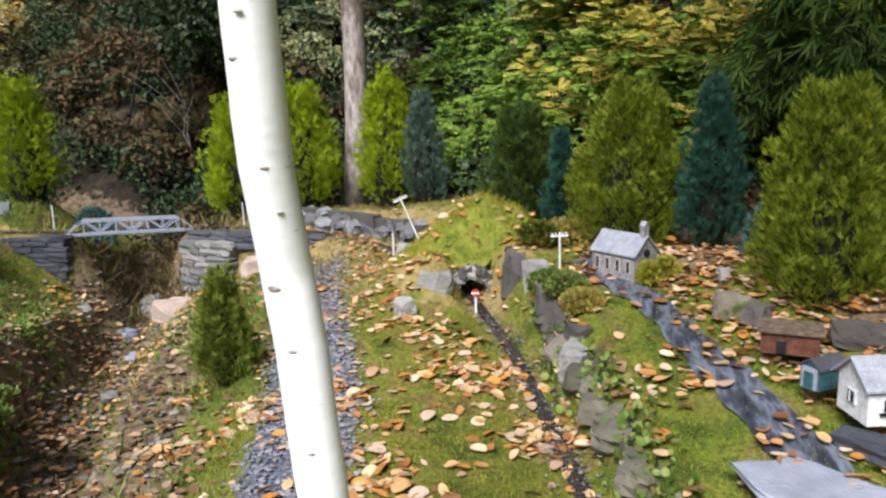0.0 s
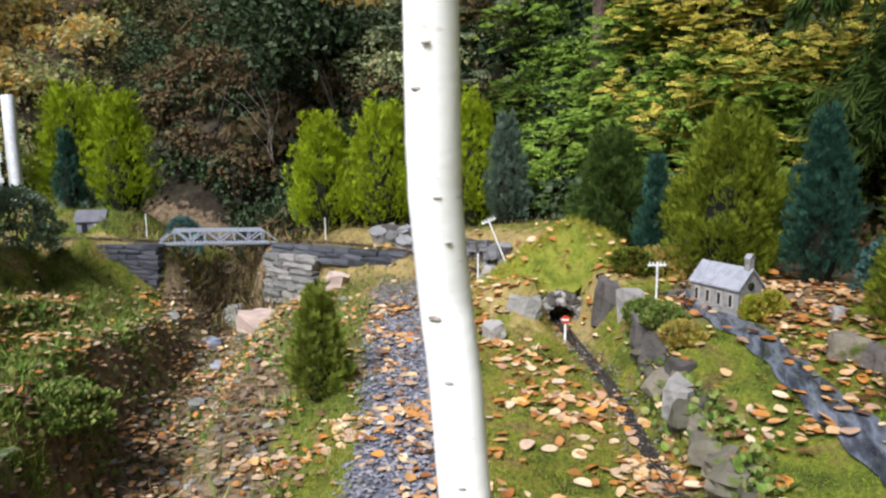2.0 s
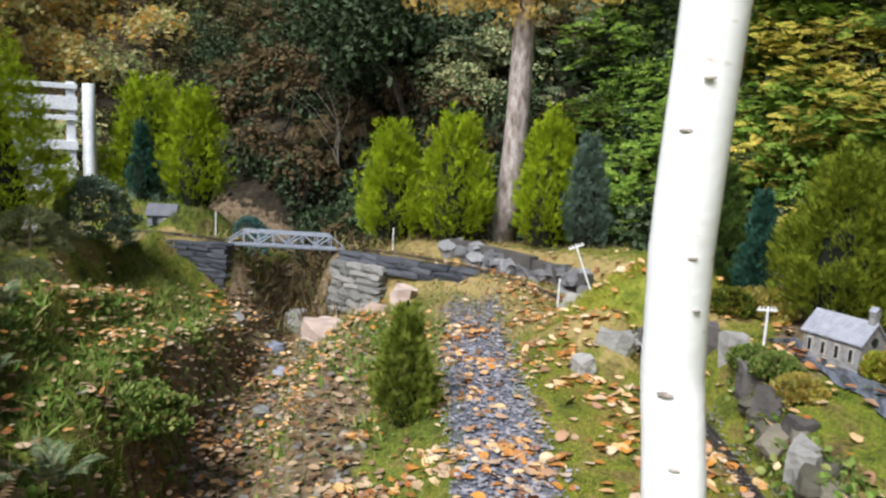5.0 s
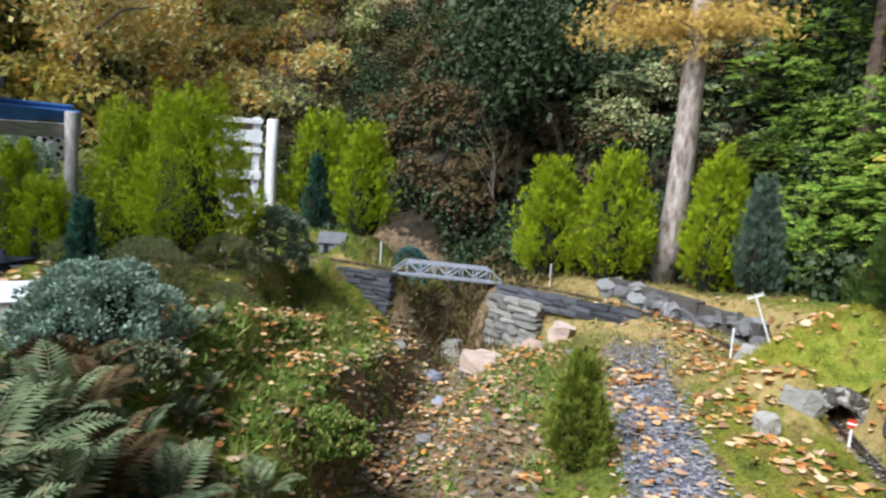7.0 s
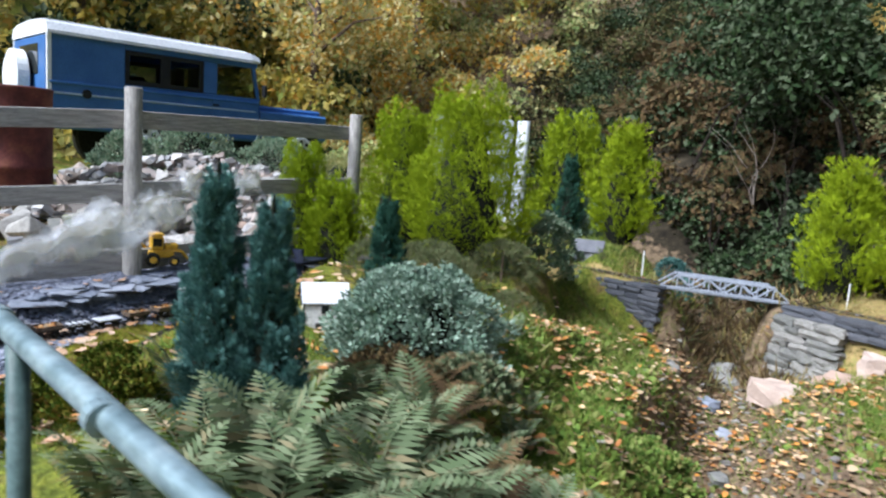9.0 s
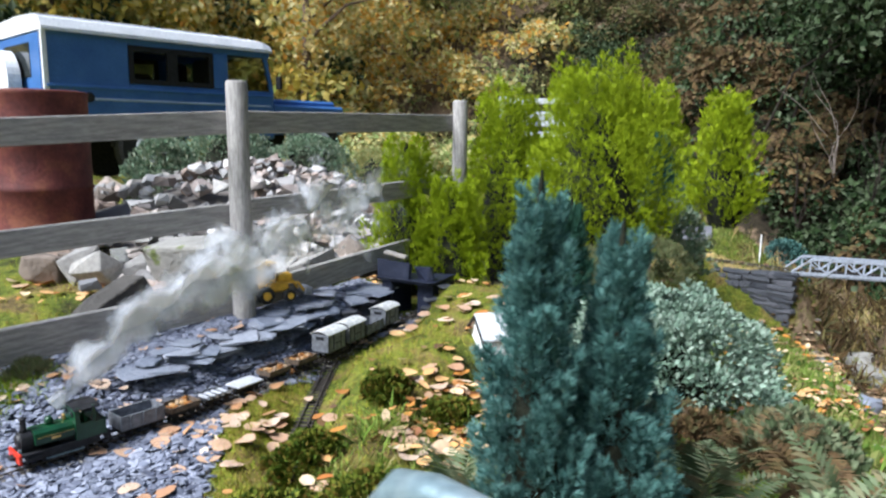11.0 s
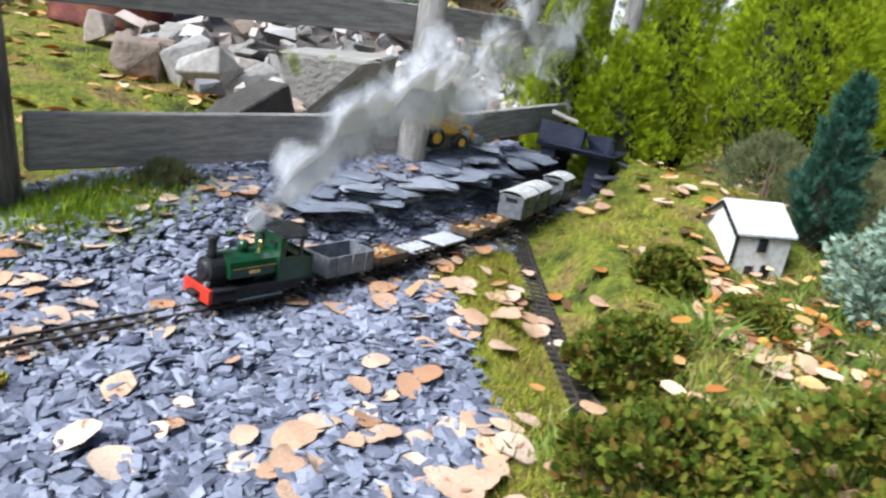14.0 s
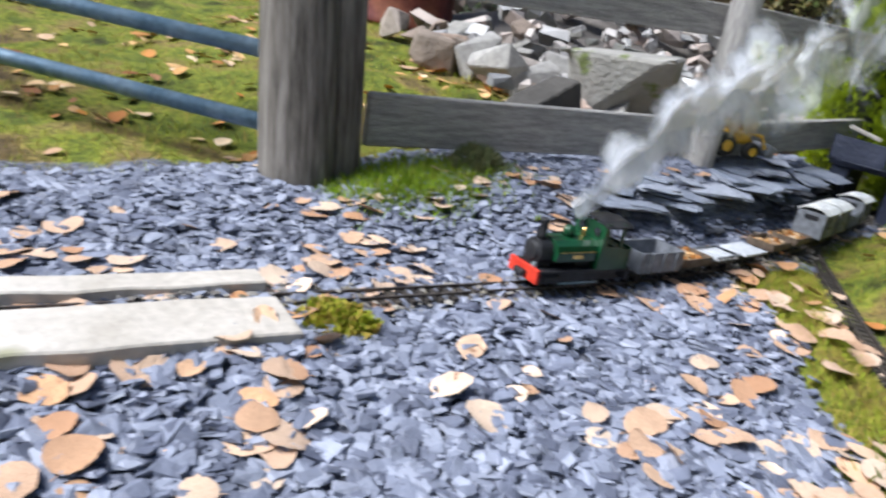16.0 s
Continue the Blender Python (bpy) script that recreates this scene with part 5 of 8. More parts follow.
# ---- tunnel mound with its stone portal ----
def tunnel_mound():
    ob = thing("tunnel_mound", "moss covered mound over a stone tunnel mouth", "mound")
    n, m = 64, 56
    u, v = np.meshgrid(np.linspace(-1, 1, n), np.linspace(-1, 1, m))
    x = -0.33 + 0.62 * u + 0.06 * v
    y = 4.55 + 0.44 * v
    rr = np.clip(np.maximum(np.abs(u) ** 2.4 + np.abs(v) ** 2.6, 0), 0, 1)
    h = (1 - rr) ** 0.55
    top = 0.22 + 0.16 * np.exp(-((u - 0.15) / 0.45) ** 2 - ((v + 0.1) / 0.6) ** 2) - 0.12 * np.clip(-u, 0, 1)
    low = ground_z(x, y) - 0.15
    z = low + (top + 0.035 * np.sin(10 * u + 3) * np.sin(8 * v + 2 * u) + 0.012 * np.sin(31 * u) * np.sin(27 * v) - low) * h
    d, _ = near_line(x, y, TRACK_LOW[:3])
    bore = (d < 0.1) & (z < -0.03) & (y < 4.5)
    q = np.arange(n * m).reshape(m, n)
    f = np.stack([q[:-1, :-1], q[:-1, 1:], q[1:, 1:], q[1:, :-1]], -1).reshape(-1, 4)
    keep = ~bore.ravel()[f].any(1)
    part_of("moss_cover", raw("moss_cover", np.stack([x, y, z], -1).reshape(-1, 3), f[keep], M_MOSSBED, True), ob)
    r = np.random.default_rng(51)
    k = 34000
    uu, vv = r.random(k) * 1.9 - 0.95, r.random(k) * 1.9 - 0.95
    i, j = ((vv + 1) / 2 * (m - 1)).astype(int), ((uu + 1) / 2 * (n - 1)).astype(int)
    p = np.stack([x[i, j], y[i, j], z[i, j]], -1) + r.normal(size=(k, 3)) * 0.012
    p = p[~bore[i, j]]
    vtx, fc = spread(p, r.normal(size=(len(p), 3)) * 0.7 + np.array([0, -0.2, 0.8]), 0.03 * (0.5 + r.random(len(p))), *BLADE, r)
    tuft = part_of("moss", raw("moss", vtx, fc, M_MOUND), ob)
    tagged(tuft, kind="stuff")
    q = p[r.integers(0, len(p), 170)] + np.array([0, 0, 0.018])
    vtx, fc = spread(q, r.normal(size=(170, 3)) * np.array([1, 1, 0.2]), 0.05 * (0.5 + r.random(170)), *ROUND, r, flat=(0, -0.3, 1.6))
    tagged(part_of("leaves", raw("leaves", vtx, fc, M_LITTER), ob, "fallen leaves caught in the moss"), kind="stuff")
    # the bore, black to paint in its darkness, and the stones of its face
    c, dirv = Vector((-0.3, 4.17, -0.26)), Vector((-0.37, 0.93, 0)).normalized()
    yaw = math.atan2(-dirv.x, dirv.y)
    bm = bmesh.new()
    prof = [(0.1 * math.cos(a), 0.11 + 0.11 * math.sin(a)) if 0 < a < math.pi else (0.1 * math.cos(a), -0.05) for a in [0.0] + [math.pi * k / 10 for k in range(1, 10)] + [math.pi]]
    rings = []
    for t in (-0.02, 0.2, 0.5):
        rings.append([bm.verts.new(Vector((px, t, pz))) for px, pz in prof])
    for a, b in zip(rings, rings[1:]):
        for k in range(len(prof) - 1):
            bm.faces.new((a[k], a[k + 1], b[k + 1], b[k]))
    bm.faces.new(rings[-1])
    mm = Matrix.Translation(c) @ Matrix.Rotation(yaw, 4, "Z")
    part("tunnel_lining", bm, M_BLACK, ob, at=mm)
    rnd = random.Random(5)
    for k in range(13):
        a = math.pi * (k / 12)
        px, pz = 0.135 * math.cos(a), 0.08 + 0.14 * math.sin(a)
        o = part_of("portal_stone", stone_mesh(60 + k, 0.07, 0.09, 0.085, M_DARKROCK if k % 3 else M_STONE), ob)
        o.matrix_basis = mm @ pose(px, 0.0, pz, rnd.uniform(-15, 15), math.degrees(math.pi / 2 - a), rnd.uniform(-15, 15))


M_MOSSBED = material("moss bed", [(0.09, 0.12, 0.015), (0.17, 0.21, 0.025), (0.26, 0.28, 0.04), (0.26, 0.2, 0.06)], 0.95, "noise", 9, bump=1.0, bump_scale=90)
tunnel_mound()

ROCKS = "rocks beside the lower track"
for k, (x, y, z, sx, sy, sz, mat) in enumerate([
        (-0.5, 3.95, -0.1, 0.2, 0.14, 0.24, M_STONE), (-0.62, 3.7, -0.16, 0.1, 0.1, 0.14, M_STONE), (-0.02, 4.0, -0.02, 0.16, 0.12, 0.26, M_DARKROCK),
        (0.13, 3.82, 0.0, 0.14, 0.1, 0.22, M_PALE), (0.2, 3.6, -0.08, 0.12, 0.12, 0.22, M_DARKROCK), (0.27, 3.36, -0.12, 0.12, 0.14, 0.22, M_DARKROCK),
        (0.36, 3.15, -0.15, 0.11, 0.1, 0.2, M_DARKROCK), (0.37, 2.9, -0.18, 0.1, 0.16, 0.2, M_STONE), (0.46, 2.66, -0.24, 0.1, 0.2, 0.16, M_DARKROCK),
        (0.54, 2.42, -0.25, 0.1, 0.2, 0.16, M_DARKROCK), (0.62, 2.15, -0.27, 0.1, 0.2, 0.15, M_STONE), (-0.8, 4.55, -0.06, 0.2, 0.14, 0.18, M_STONE), (-0.62, 4.62, 0.0, 0.14, 0.12, 0.16, M_DARKROCK),
        (-2.2, 6.15, 0.04, 0.2, 0.14, 0.12, M_STONE)]):
    stone("rock", ("rough grey rock beside the model railway", "pale weathered rock beside the model railway")[mat is M_PALE], x, y, z, sx, sy, sz, mat, 100 + k, (8 * math.sin(k), 12 * math.cos(k * 2), 47 * k), ROCKS)

rk = random.Random(31)
for k in range(16):
    t = k / 15
    y = 3.5 - 1.75 * t
    x = 0.12 + 0.44 * t + 0.1 + rk.uniform(-0.02, 0.03)
    stone("rock", "mossy brown rock edging the lower track", x, y, gz(x, y) + rk.uniform(-0.02, 0.01), rk.uniform(0.07, 0.12), rk.uniform(0.12, 0.24), rk.uniform(0.06, 0.1), M_MOSSROCK, 420 + k, (rk.uniform(-12, 12), rk.uniform(-14, 14), -20 + rk.uniform(-25, 25)), ROCKS)

STEPS = "stones below the bridge pier"
for k, (x, y, z, sx, sy, sz, mat) in enumerate([
        (-2.75, 4.9, -0.56, 0.42, 0.3, 0.16, M_TERRA), (-2.95, 5.05, -0.68, 0.22, 0.2, 0.2, M_TERRA), (-2.5, 5.1, -0.46, 0.26, 0.22, 0.18, M_TERRA), (-2.35, 5.35, -0.32, 0.2, 0.18, 0.2, M_TERRA),
        (-2.1, 5.05, -0.4, 0.22, 0.16, 0.12, M_STONE), (-3.35, 5.35, -0.72, 0.22, 0.18, 0.12, M_STONE), (-3.5, 5.6, -0.7, 0.2, 0.2, 0.14, M_STONE), (-3.6, 4.75, -0.55, 0.2, 0.16, 0.12, M_STONE),
        (-3.15, 4.1, -0.85, 0.14, 0.1, 0.08, M_SLATE1), (-3.0, 4.55, -0.84, 0.12, 0.12, 0.07, M_SLATE1), (-2.75, 3.9, -0.88, 0.1, 0.12, 0.07, M_STONE), (-3.3, 4.9, -0.78, 0.16, 0.1, 0.1, M_SLATE1)]):
    stone("rock", "flat pinkish stone slab below the bridge pier" if mat is M_TERRA else "loose grey stone in the leafy ditch", x, y, z, sx, sy, sz, mat, 140 + k, (5 * math.sin(k), 6 * math.cos(k), 31 * k), STEPS)

VROCKS = "rocks in the model village"
for k, (x, y, z, sx, sy, sz, mat) in enumerate([
        (1.03, 3.16, 0.05, 0.13, 0.1, 0.11, M_MOSSROCK), (1.12, 3.06, 0.04, 0.1, 0.09, 0.11, M_DARKROCK), (1.05, 3.45, 0.12, 0.08, 0.06, 0.07, M_STONE), (1.42, 2.76, 0.05, 0.2, 0.1, 0.1, M_DARKROCK), (1.55, 2.5, 0.06, 0.22, 0.14, 0.18, M_DARKROCK), (1.3, 3.25, 0.13, 0.12, 0.1, 0.12, M_DARKROCK)]):
    stone("rock", "rounded rock edging the model village", x, y, z, sx, sy, sz, mat, 160 + k, (4, 6, 50 * k), VROCKS)


# ---- telegraph poles and signal ----
def telegraph_pole(x, y, z0, z1, lean=(0, 0), arm=0.1):
    ob = thing("telegraph_pole", "white model telegraph pole with a crossarm", "telegraph pole", "model telegraph poles", pose(x, y, z0, lean[0], lean[1], 20))
    h = z1 - z0
    part("pole", tube([(0, 0, -0.03), (0, 0, h)], 0.006, 8), M_WHITE, ob)
    if arm:
        part("crossarm", box(arm, 0.008, 0.01, pose(0, 0.008, h - 0.025)), M_WHITE, ob)
        for s in (-0.8, -0.4, 0.4, 0.8):
            part("insulator", lathe([(0.004, 0), (0.004, 0.01), (0.002, 0.014)], 6, m=pose(s * arm / 2, 0.008, h - 0.015)), M_WHITE, ob)


telegraph_pole(0.256, 3.787, 0.0, 0.275)
telegraph_pole(-0.72, 4.52, 0.12, 0.42, (0, -22))
telegraph_pole(-0.95, 4.72, -0.1, 0.12, arm=0)
telegraph_pole(-2.75, 6.0, -0.02, 0.18, arm=0)
telegraph_pole(-4.2, 5.3, 0.02, 0.26, arm=0)


def signal():
    ob = thing("railway_signal", "white model signal post with red and white disc", "signal", at=pose(-0.24, 3.93, -0.29))
    part("post", box(0.012, 0.008, 0.16), M_WHITE, ob)
    disc = part("disc", lathe([(0.024, 0), (0.024, 0.006)], 18, m=pose(0, -0.006, 0.18, 90)), M_RED, ob, "red signal disc")
    part("bar", box(0.046, 0.003, 0.01, pose(0, -0.0145, 0.175)), M_WHITE, disc)


signal()


# ---- model village ----
def roof_mesh(l, w, h, over=0.012, thick=0.008):
    """A ridge roof along x, from eaves at z 0."""
    bm = bmesh.new()
    for s in (-1, 1):
        a = [Vector((-l / 2 - over, s * (w / 2 + over), -over * h / w)), Vector((l / 2 + over, s * (w / 2 + over), -over * h / w)), Vector((l / 2 + over, 0, h)), Vector((-l / 2 - over, 0, h))]
        top = [bm.verts.new(p + Vector((0, 0, thick))) for p in a]
        bot = [bm.verts.new(p) for p in a]
        bm.faces.new(top), bm.faces.new(bot[::-1])
        for k in range(4):
            bm.faces.new((top[k], bot[k], bot[(k + 1) % 4], top[(k + 1) % 4]))
    return bm


def gabled(l, w, eave, ridge):
    bm = bmesh.new()
    sec = [(-w / 2, 0), (w / 2, 0), (w / 2, eave), (0, ridge), (-w / 2, eave)]
    a = [bm.verts.new((-l / 2, y, z)) for y, z in sec]
    b = [bm.verts.new((l / 2, y, z)) for y, z in sec]
    bm.faces.new(a), bm.faces.new(b[::-1])
    for k in range(5):
        bm.faces.new((a[k], b[k], b[(k + 1) % 5], a[(k + 1) % 5]))
    bmesh.ops.recalc_face_normals(bm, faces=bm.faces)
    return bm


def window(parent, m, w, h, frame_mat=M_WHITE):
    win = part("window", box(w, 0.006, h, pose(0, 0, 0)), frame_mat, parent, at=m)
    part("pane", box(w * 0.72, 0.004, h * 0.76, pose(0, -0.005, h * 0.12)), M_GLASS, win)
    part("glazing_bar", box(0.003, 0.003, h * 0.76, pose(0, -0.009, h * 0.12)), frame_mat, win)


def chapel():
    ob = thing("model_chapel", "grey stone model chapel with slate roof and bellcote", "model building", "model village buildings", pose(0.6, 3.77, 0.04, 0, 0, -46))
    l, w, e, r = 0.3, 0.17, 0.14, 0.235
    part("wall", gabled(l, w, e, r), M_CHAPEL, ob)
    part("roof", roof_mesh(l, w, r - e), M_ROOFSLATE, ob, at=pose(0, 0, e))
    for k in range(4):
        x = -0.11 + 0.072 * k
        fr = part("window", box(0.03, 0.006, 0.075, pose(0, 0, 0)), M_CONC, ob, "pale pointed window surround", at=pose(x, -w / 2 - 0.001, 0.04))
        part("pane", box(0.016, 0.004, 0.058, pose(0, -0.004, 0.008)), M_GLASS, fr)
    part("round_window", lathe([(0.021, 0), (0.021, 0.005)], 18, m=pose(l / 2 + 0.001, 0, 0.15, 0, 90)), M_GLASS, ob)
    bell = part("bellcote", box(0.03, 0.034, 0.06, pose(l / 2 - 0.015, 0, r - 0.005)), M_CHAPEL, ob)
    part("bellcote_cap", roof_mesh(0.03, 0.034, 0.02, 0.003, 0.004), M_ROOFSLATE, bell, at=pose(l / 2 - 0.015, 0, r + 0.055))
    part("door", box(0.036, 0.005, 0.07, pose(0, 0, 0, 0, 0, 90)), M_BROWNWAG, ob, at=pose(l / 2 + 0.002, 0.0, 0.0))


chapel()


def cottage(x, y, z, yaw):
    ob = thing("model_cottage", "white model cottage with pale slate roof and green door", "model building", "model village buildings", pose(x, y, z, 0, 0, yaw))
    l, w, e, r = 0.24, 0.16, 0.12, 0.19
    part("wall", gabled(l, w, e, r), M_WHITE, ob)
    part("roof", roof_mesh(l, w, r - e, 0.018), M_ROOFSLATE, ob, at=pose(0, 0, e))
    part("eaves_board", box(l + 0.01, 0.006, 0.012, pose(0, -w / 2 - 0.004, e - 0.016)), M_BLACK, ob)
    window(ob, pose(-0.06, -w / 2 - 0.002, 0.045), 0.042, 0.045)
    part("window_sill", box(0.05, 0.012, 0.006, pose(-0.06, -w / 2 - 0.005, 0.036)), M_BLACK, ob)
    part("door", box(0.045, 0.006, 0.09, pose(0.05, -w / 2 - 0.002, 0)), M_ENGINE, ob, "dark green door")
    window(ob, pose(-l / 2 - 0.002, 0, 0.045, 0, 0, -90), 0.04, 0.045)
    part("chimney", box(0.03, 0.04, 0.06, pose(l / 2 - 0.02, 0, r - 0.02)), M_WHITE, ob)


cottage(1.33, 2.24, -0.04, 12)


def teal_hut():
    ob = thing("model_hut", "small dark teal model hut with arched front", "model building", "model village buildings", pose(1.19, 2.42, -0.02, 0, 0, 35))
    part("wall", gabled(0.13, 0.075, 0.07, 0.1), M_TEAL, ob)
    part("roof", roof_mesh(0.13, 0.075, 0.03, 0.006), M_SLATEDARK, ob, at=pose(0, 0, 0.07))
    part("arch", box(0.006, 0.058, 0.075, pose(-0.067, 0, 0)), M_ROOFSLATE, ob)
    part("door", box(0.006, 0.036, 0.06, pose(-0.071, 0, 0)), M_TEAL, ob)


teal_hut()


def brick_shed():
    ob = thing("model_shed", "dark red brown model shed with flat brown roof", "model building", "model village buildings", pose(1.16, 2.72, 0.0, 0, 0, -14))
    part("wall", box(0.2, 0.12, 0.085), M_BRICKRED, ob)
    part("roof", box(0.23, 0.15, 0.012, pose(0, 0, 0.085, 3)), M_BROWNWAG, ob, bevel=0.002)
    part("doorway", box(0.034, 0.005, 0.05, pose(-0.03, -0.0615, 0.002)), M_BLACK, ob)


brick_shed()


def ribbon(name, label, line, width, mat, lift, category, n=60, kind="structure", wave=0.02):
    pts = along(line, 0.03)
    v, f = [], []
    for i, (p, d) in enumerate(pts):
        for k in range(5):
            s = (k / 2 - 1) * (width / 2 + wave * math.sin(i * 0.7 + k))
            x, y = p.x - d.y * s, p.y + d.x * s
            v.append((x, y, gz(x, y) + lift + 0.003 * math.sin(i * 0.9 + 2 * k)))
    for i in range(len(pts) - 1):
        for k in range(4):
            a = i * 5 + k
            f.append((a, a + 1, a + 6, a + 5))
    return tagged(new(name, raw(name, v, f, mat, True)), label, category, kind=kind)


ribbon("road_village", "wet dark slate road winding through the model village", [(0.36, 4.0, 0), (0.56, 3.58, 0), (0.72, 3.25, 0), (0.84, 2.85, 0), (0.95, 2.5, 0), (1.06, 2.05, 0), (1.2, 1.6, 0)], 0.17, M_WATER, 0.014, "road", wave=0.008)
stone("slate_slab", "large flat pale slate slab in the village", 1.04, 1.9, -0.13, 0.34, 0.34, 0.04, M_SLATE1, 180, (0, 4, 20))
stone("slate_slab", "long dark slate step below the cottage", 1.3, 2.05, -0.09, 0.34, 0.1, 0.06, M_SLATEDARK, 181, (0, 4, -40))


# ---- hut and white house on the left ----
def hut():
    ob = thing("model_hut", "pale blue grey model hut beside the far track", "model building", "model village buildings", pose(-4.7, 5.2, 0.1, 0, 0, 25))
    part("wall", gabled(0.24, 0.16, 0.1, 0.19), M_GREYWAG, ob)
    part("roof", roof_mesh(0.24, 0.16, 0.09, 0.015), M_SLATEDARK, ob, at=pose(0, 0, 0.1))
    window(ob, pose(0.05, -0.082, 0.035), 0.04, 0.04)
    part("door", box(0.045, 0.006, 0.08, pose(-0.05, -0.082, 0)), M_BLACK, ob)


hut()


def white_house():
    ob = thing("model_house", "white two storey model house with dark windows", "model building", "model village buildings", pose(-4.11, 1.87, 0.0, 0, 0, 62))
    l, w, e, r = 0.23, 0.18, 0.18, 0.265
    part("wall", gabled(l, w, e, r), M_WHITE, ob)
    part("roof", roof_mesh(l, w, r - e, 0.01), M_WHITEWOOD, ob, "pale grey roof", at=pose(0, 0, e))
    part("eaves_board", box(l + 0.004, 0.005, 0.008, pose(0, -w / 2 - 0.003, e - 0.01)), M_BLACK, ob)
    window(ob, pose(-0.005, -w / 2 - 0.002, 0.125), 0.036, 0.042, M_BLACK)
    window(ob, pose(-0.035, -w / 2 - 0.002, 0.03), 0.034, 0.045, M_BLACK)
    part("door", box(0.036, 0.006, 0.08, pose(0.035, -w / 2 - 0.002, 0)), M_BLACK, ob)
    part("corner_board", box(0.008, 0.008, e, pose(-l / 2, -w / 2, 0)), M_BLACK, ob)
    for s in (-1, 1):
        part("barge_board", tube([(-l / 2 - 0.012, s * (w / 2 + 0.01), e - 0.006), (-l / 2 - 0.012, 0, r - 0.004)], 0.006, 4), M_BLACK, ob)


white_house()


# ---- stacked slate terrace, slabs and the small overbridge ----
def slate_stack():
    """Thin slates laid in courses along the terrace edge, the broadest on top."""
    ob = thing("wall_slate_stack", "stacked dark slate retaining wall beside the track", "wall")
    tagged(ob, kind="structure")
    rs = random.Random(9)
    edge = along([(-4.74, 0.6, 0.0), (-4.8, 0.95, 0.0), (-4.93, 1.5, 0.0), (-5.06, 1.95, 0.0), (-5.14, 2.2, 0.0)], 0.055)
    dark = [stone_mesh(200 + k, 1, 0.75, 1, M_SLATEDARK, 0.16, 1) for k in range(6)]
    for i, (p, d) in enumerate(edge):
        t = i / len(edge)
        high = 0.025 + 0.125 * t
        rows = int(high / 0.016) + 1
        for k in range(rows):
            o = part_of("slate", rs.choice(dark), ob)
            s = rs.uniform(0.1, 0.2)
            o.matrix_basis = pose(p.x - 0.035 + 0.025 * rs.random(), p.y + 0.02 * rs.random(), 0.01 + 0.016 * k, rs.uniform(-4, 4), rs.uniform(-3, 7), math.degrees(math.atan2(d.y, d.x)) + rs.uniform(-18, 18)) @ Matrix.Diagonal((s, 0.12, 0.015, 1))


slate_stack()
SLABS = "slate slabs on the terrace"
rs = random.Random(10)
slab_meshes = [stone_mesh(230 + k, 1, rs.uniform(0.6, 0.85), 1, M_SLATE1, 0.2, 1) for k in range(9)]
for k in range(44):
    t = rs.random()
    y = 0.62 + 1.5 * t
    back = rs.random() ** 1.5
    x = -4.79 - 0.29 * t - 0.13 * back - 0.02 * rs.random()
    s = 0.08 + 0.13 * rs.random()
    top = 0.06 + 0.12 * t
    o = tagged(new("slate_slab", rs.choice(slab_meshes)), "flat blue grey slate slab lying on the terrace edge", "slate slab", SLABS)
    o.matrix_basis = pose(x, y, max(top * (1 - back) + back * gz(x, y), gz(x, y)) + 0.016 + 0.01 * rs.random(), rs.uniform(-5, 5), rs.uniform(-4, 5), rs.uniform(0, 360)) @ Matrix.Diagonal((s, s, 0.012, 1))


def overbridge():
    ob = thing("slate_overbridge", "dark slate slab bridge over the model track", "bridge", at=pose(-5.0, 2.24, 0.0, 0, 0, 12))
    part("side_slab", box(0.07, 0.2, 0.23, pose(-0.11, 0, 0)), M_TEALBLACK, ob, bevel=0.006)
    part("side_slab", box(0.1, 0.2, 0.23, pose(0.12, 0.02, 0)), M_TEALBLACK, ob, bevel=0.006)
    part("deck_slab", shard_mesh(522, 0.38, 0.3, 0.026, M_TEALBLACK, 0.7, 18), None, ob, at=pose(0.01, 0, 0.24))
    part("parapet", shard_mesh(520, 0.22, 0.035, 0.12, M_TEALBLACK, 0.55, 16), None, ob, at=pose(-0.06, -0.1, 0.285, -8, 4, 0))
    part("parapet", shard_mesh(521, 0.17, 0.035, 0.09, M_TEALBLACK, 0.5, 16), None, ob, at=pose(0.1, -0.06, 0.275, -6, -6, -24))
    part("plank", box(0.12, 0.06, 0.015, pose(-0.08, -0.06, 0.36, 0, 14, 20)), M_CONC, ob, bevel=0.003)
    r = random.Random(12)
    for k in range(10):
        part("slate", shard_mesh(500 + k, r.uniform(0.1, 0.18), r.uniform(0.08, 0.13), 0.02, M_SLATEDARK, 0.4, 12), None, ob, at=pose(0.2 + r.uniform(-0.03, 0.05), r.uniform(-0.1, 0.1), 0.05 + 0.019 * k, r.uniform(-5, 5), r.uniform(2, 10), r.uniform(0, 180)))


M_TEALBLACK = material("blue black slate", [(0.015, 0.02, 0.04), (0.03, 0.035, 0.06)], 0.45, "noise", 20, bump=0.3)
overbridge()


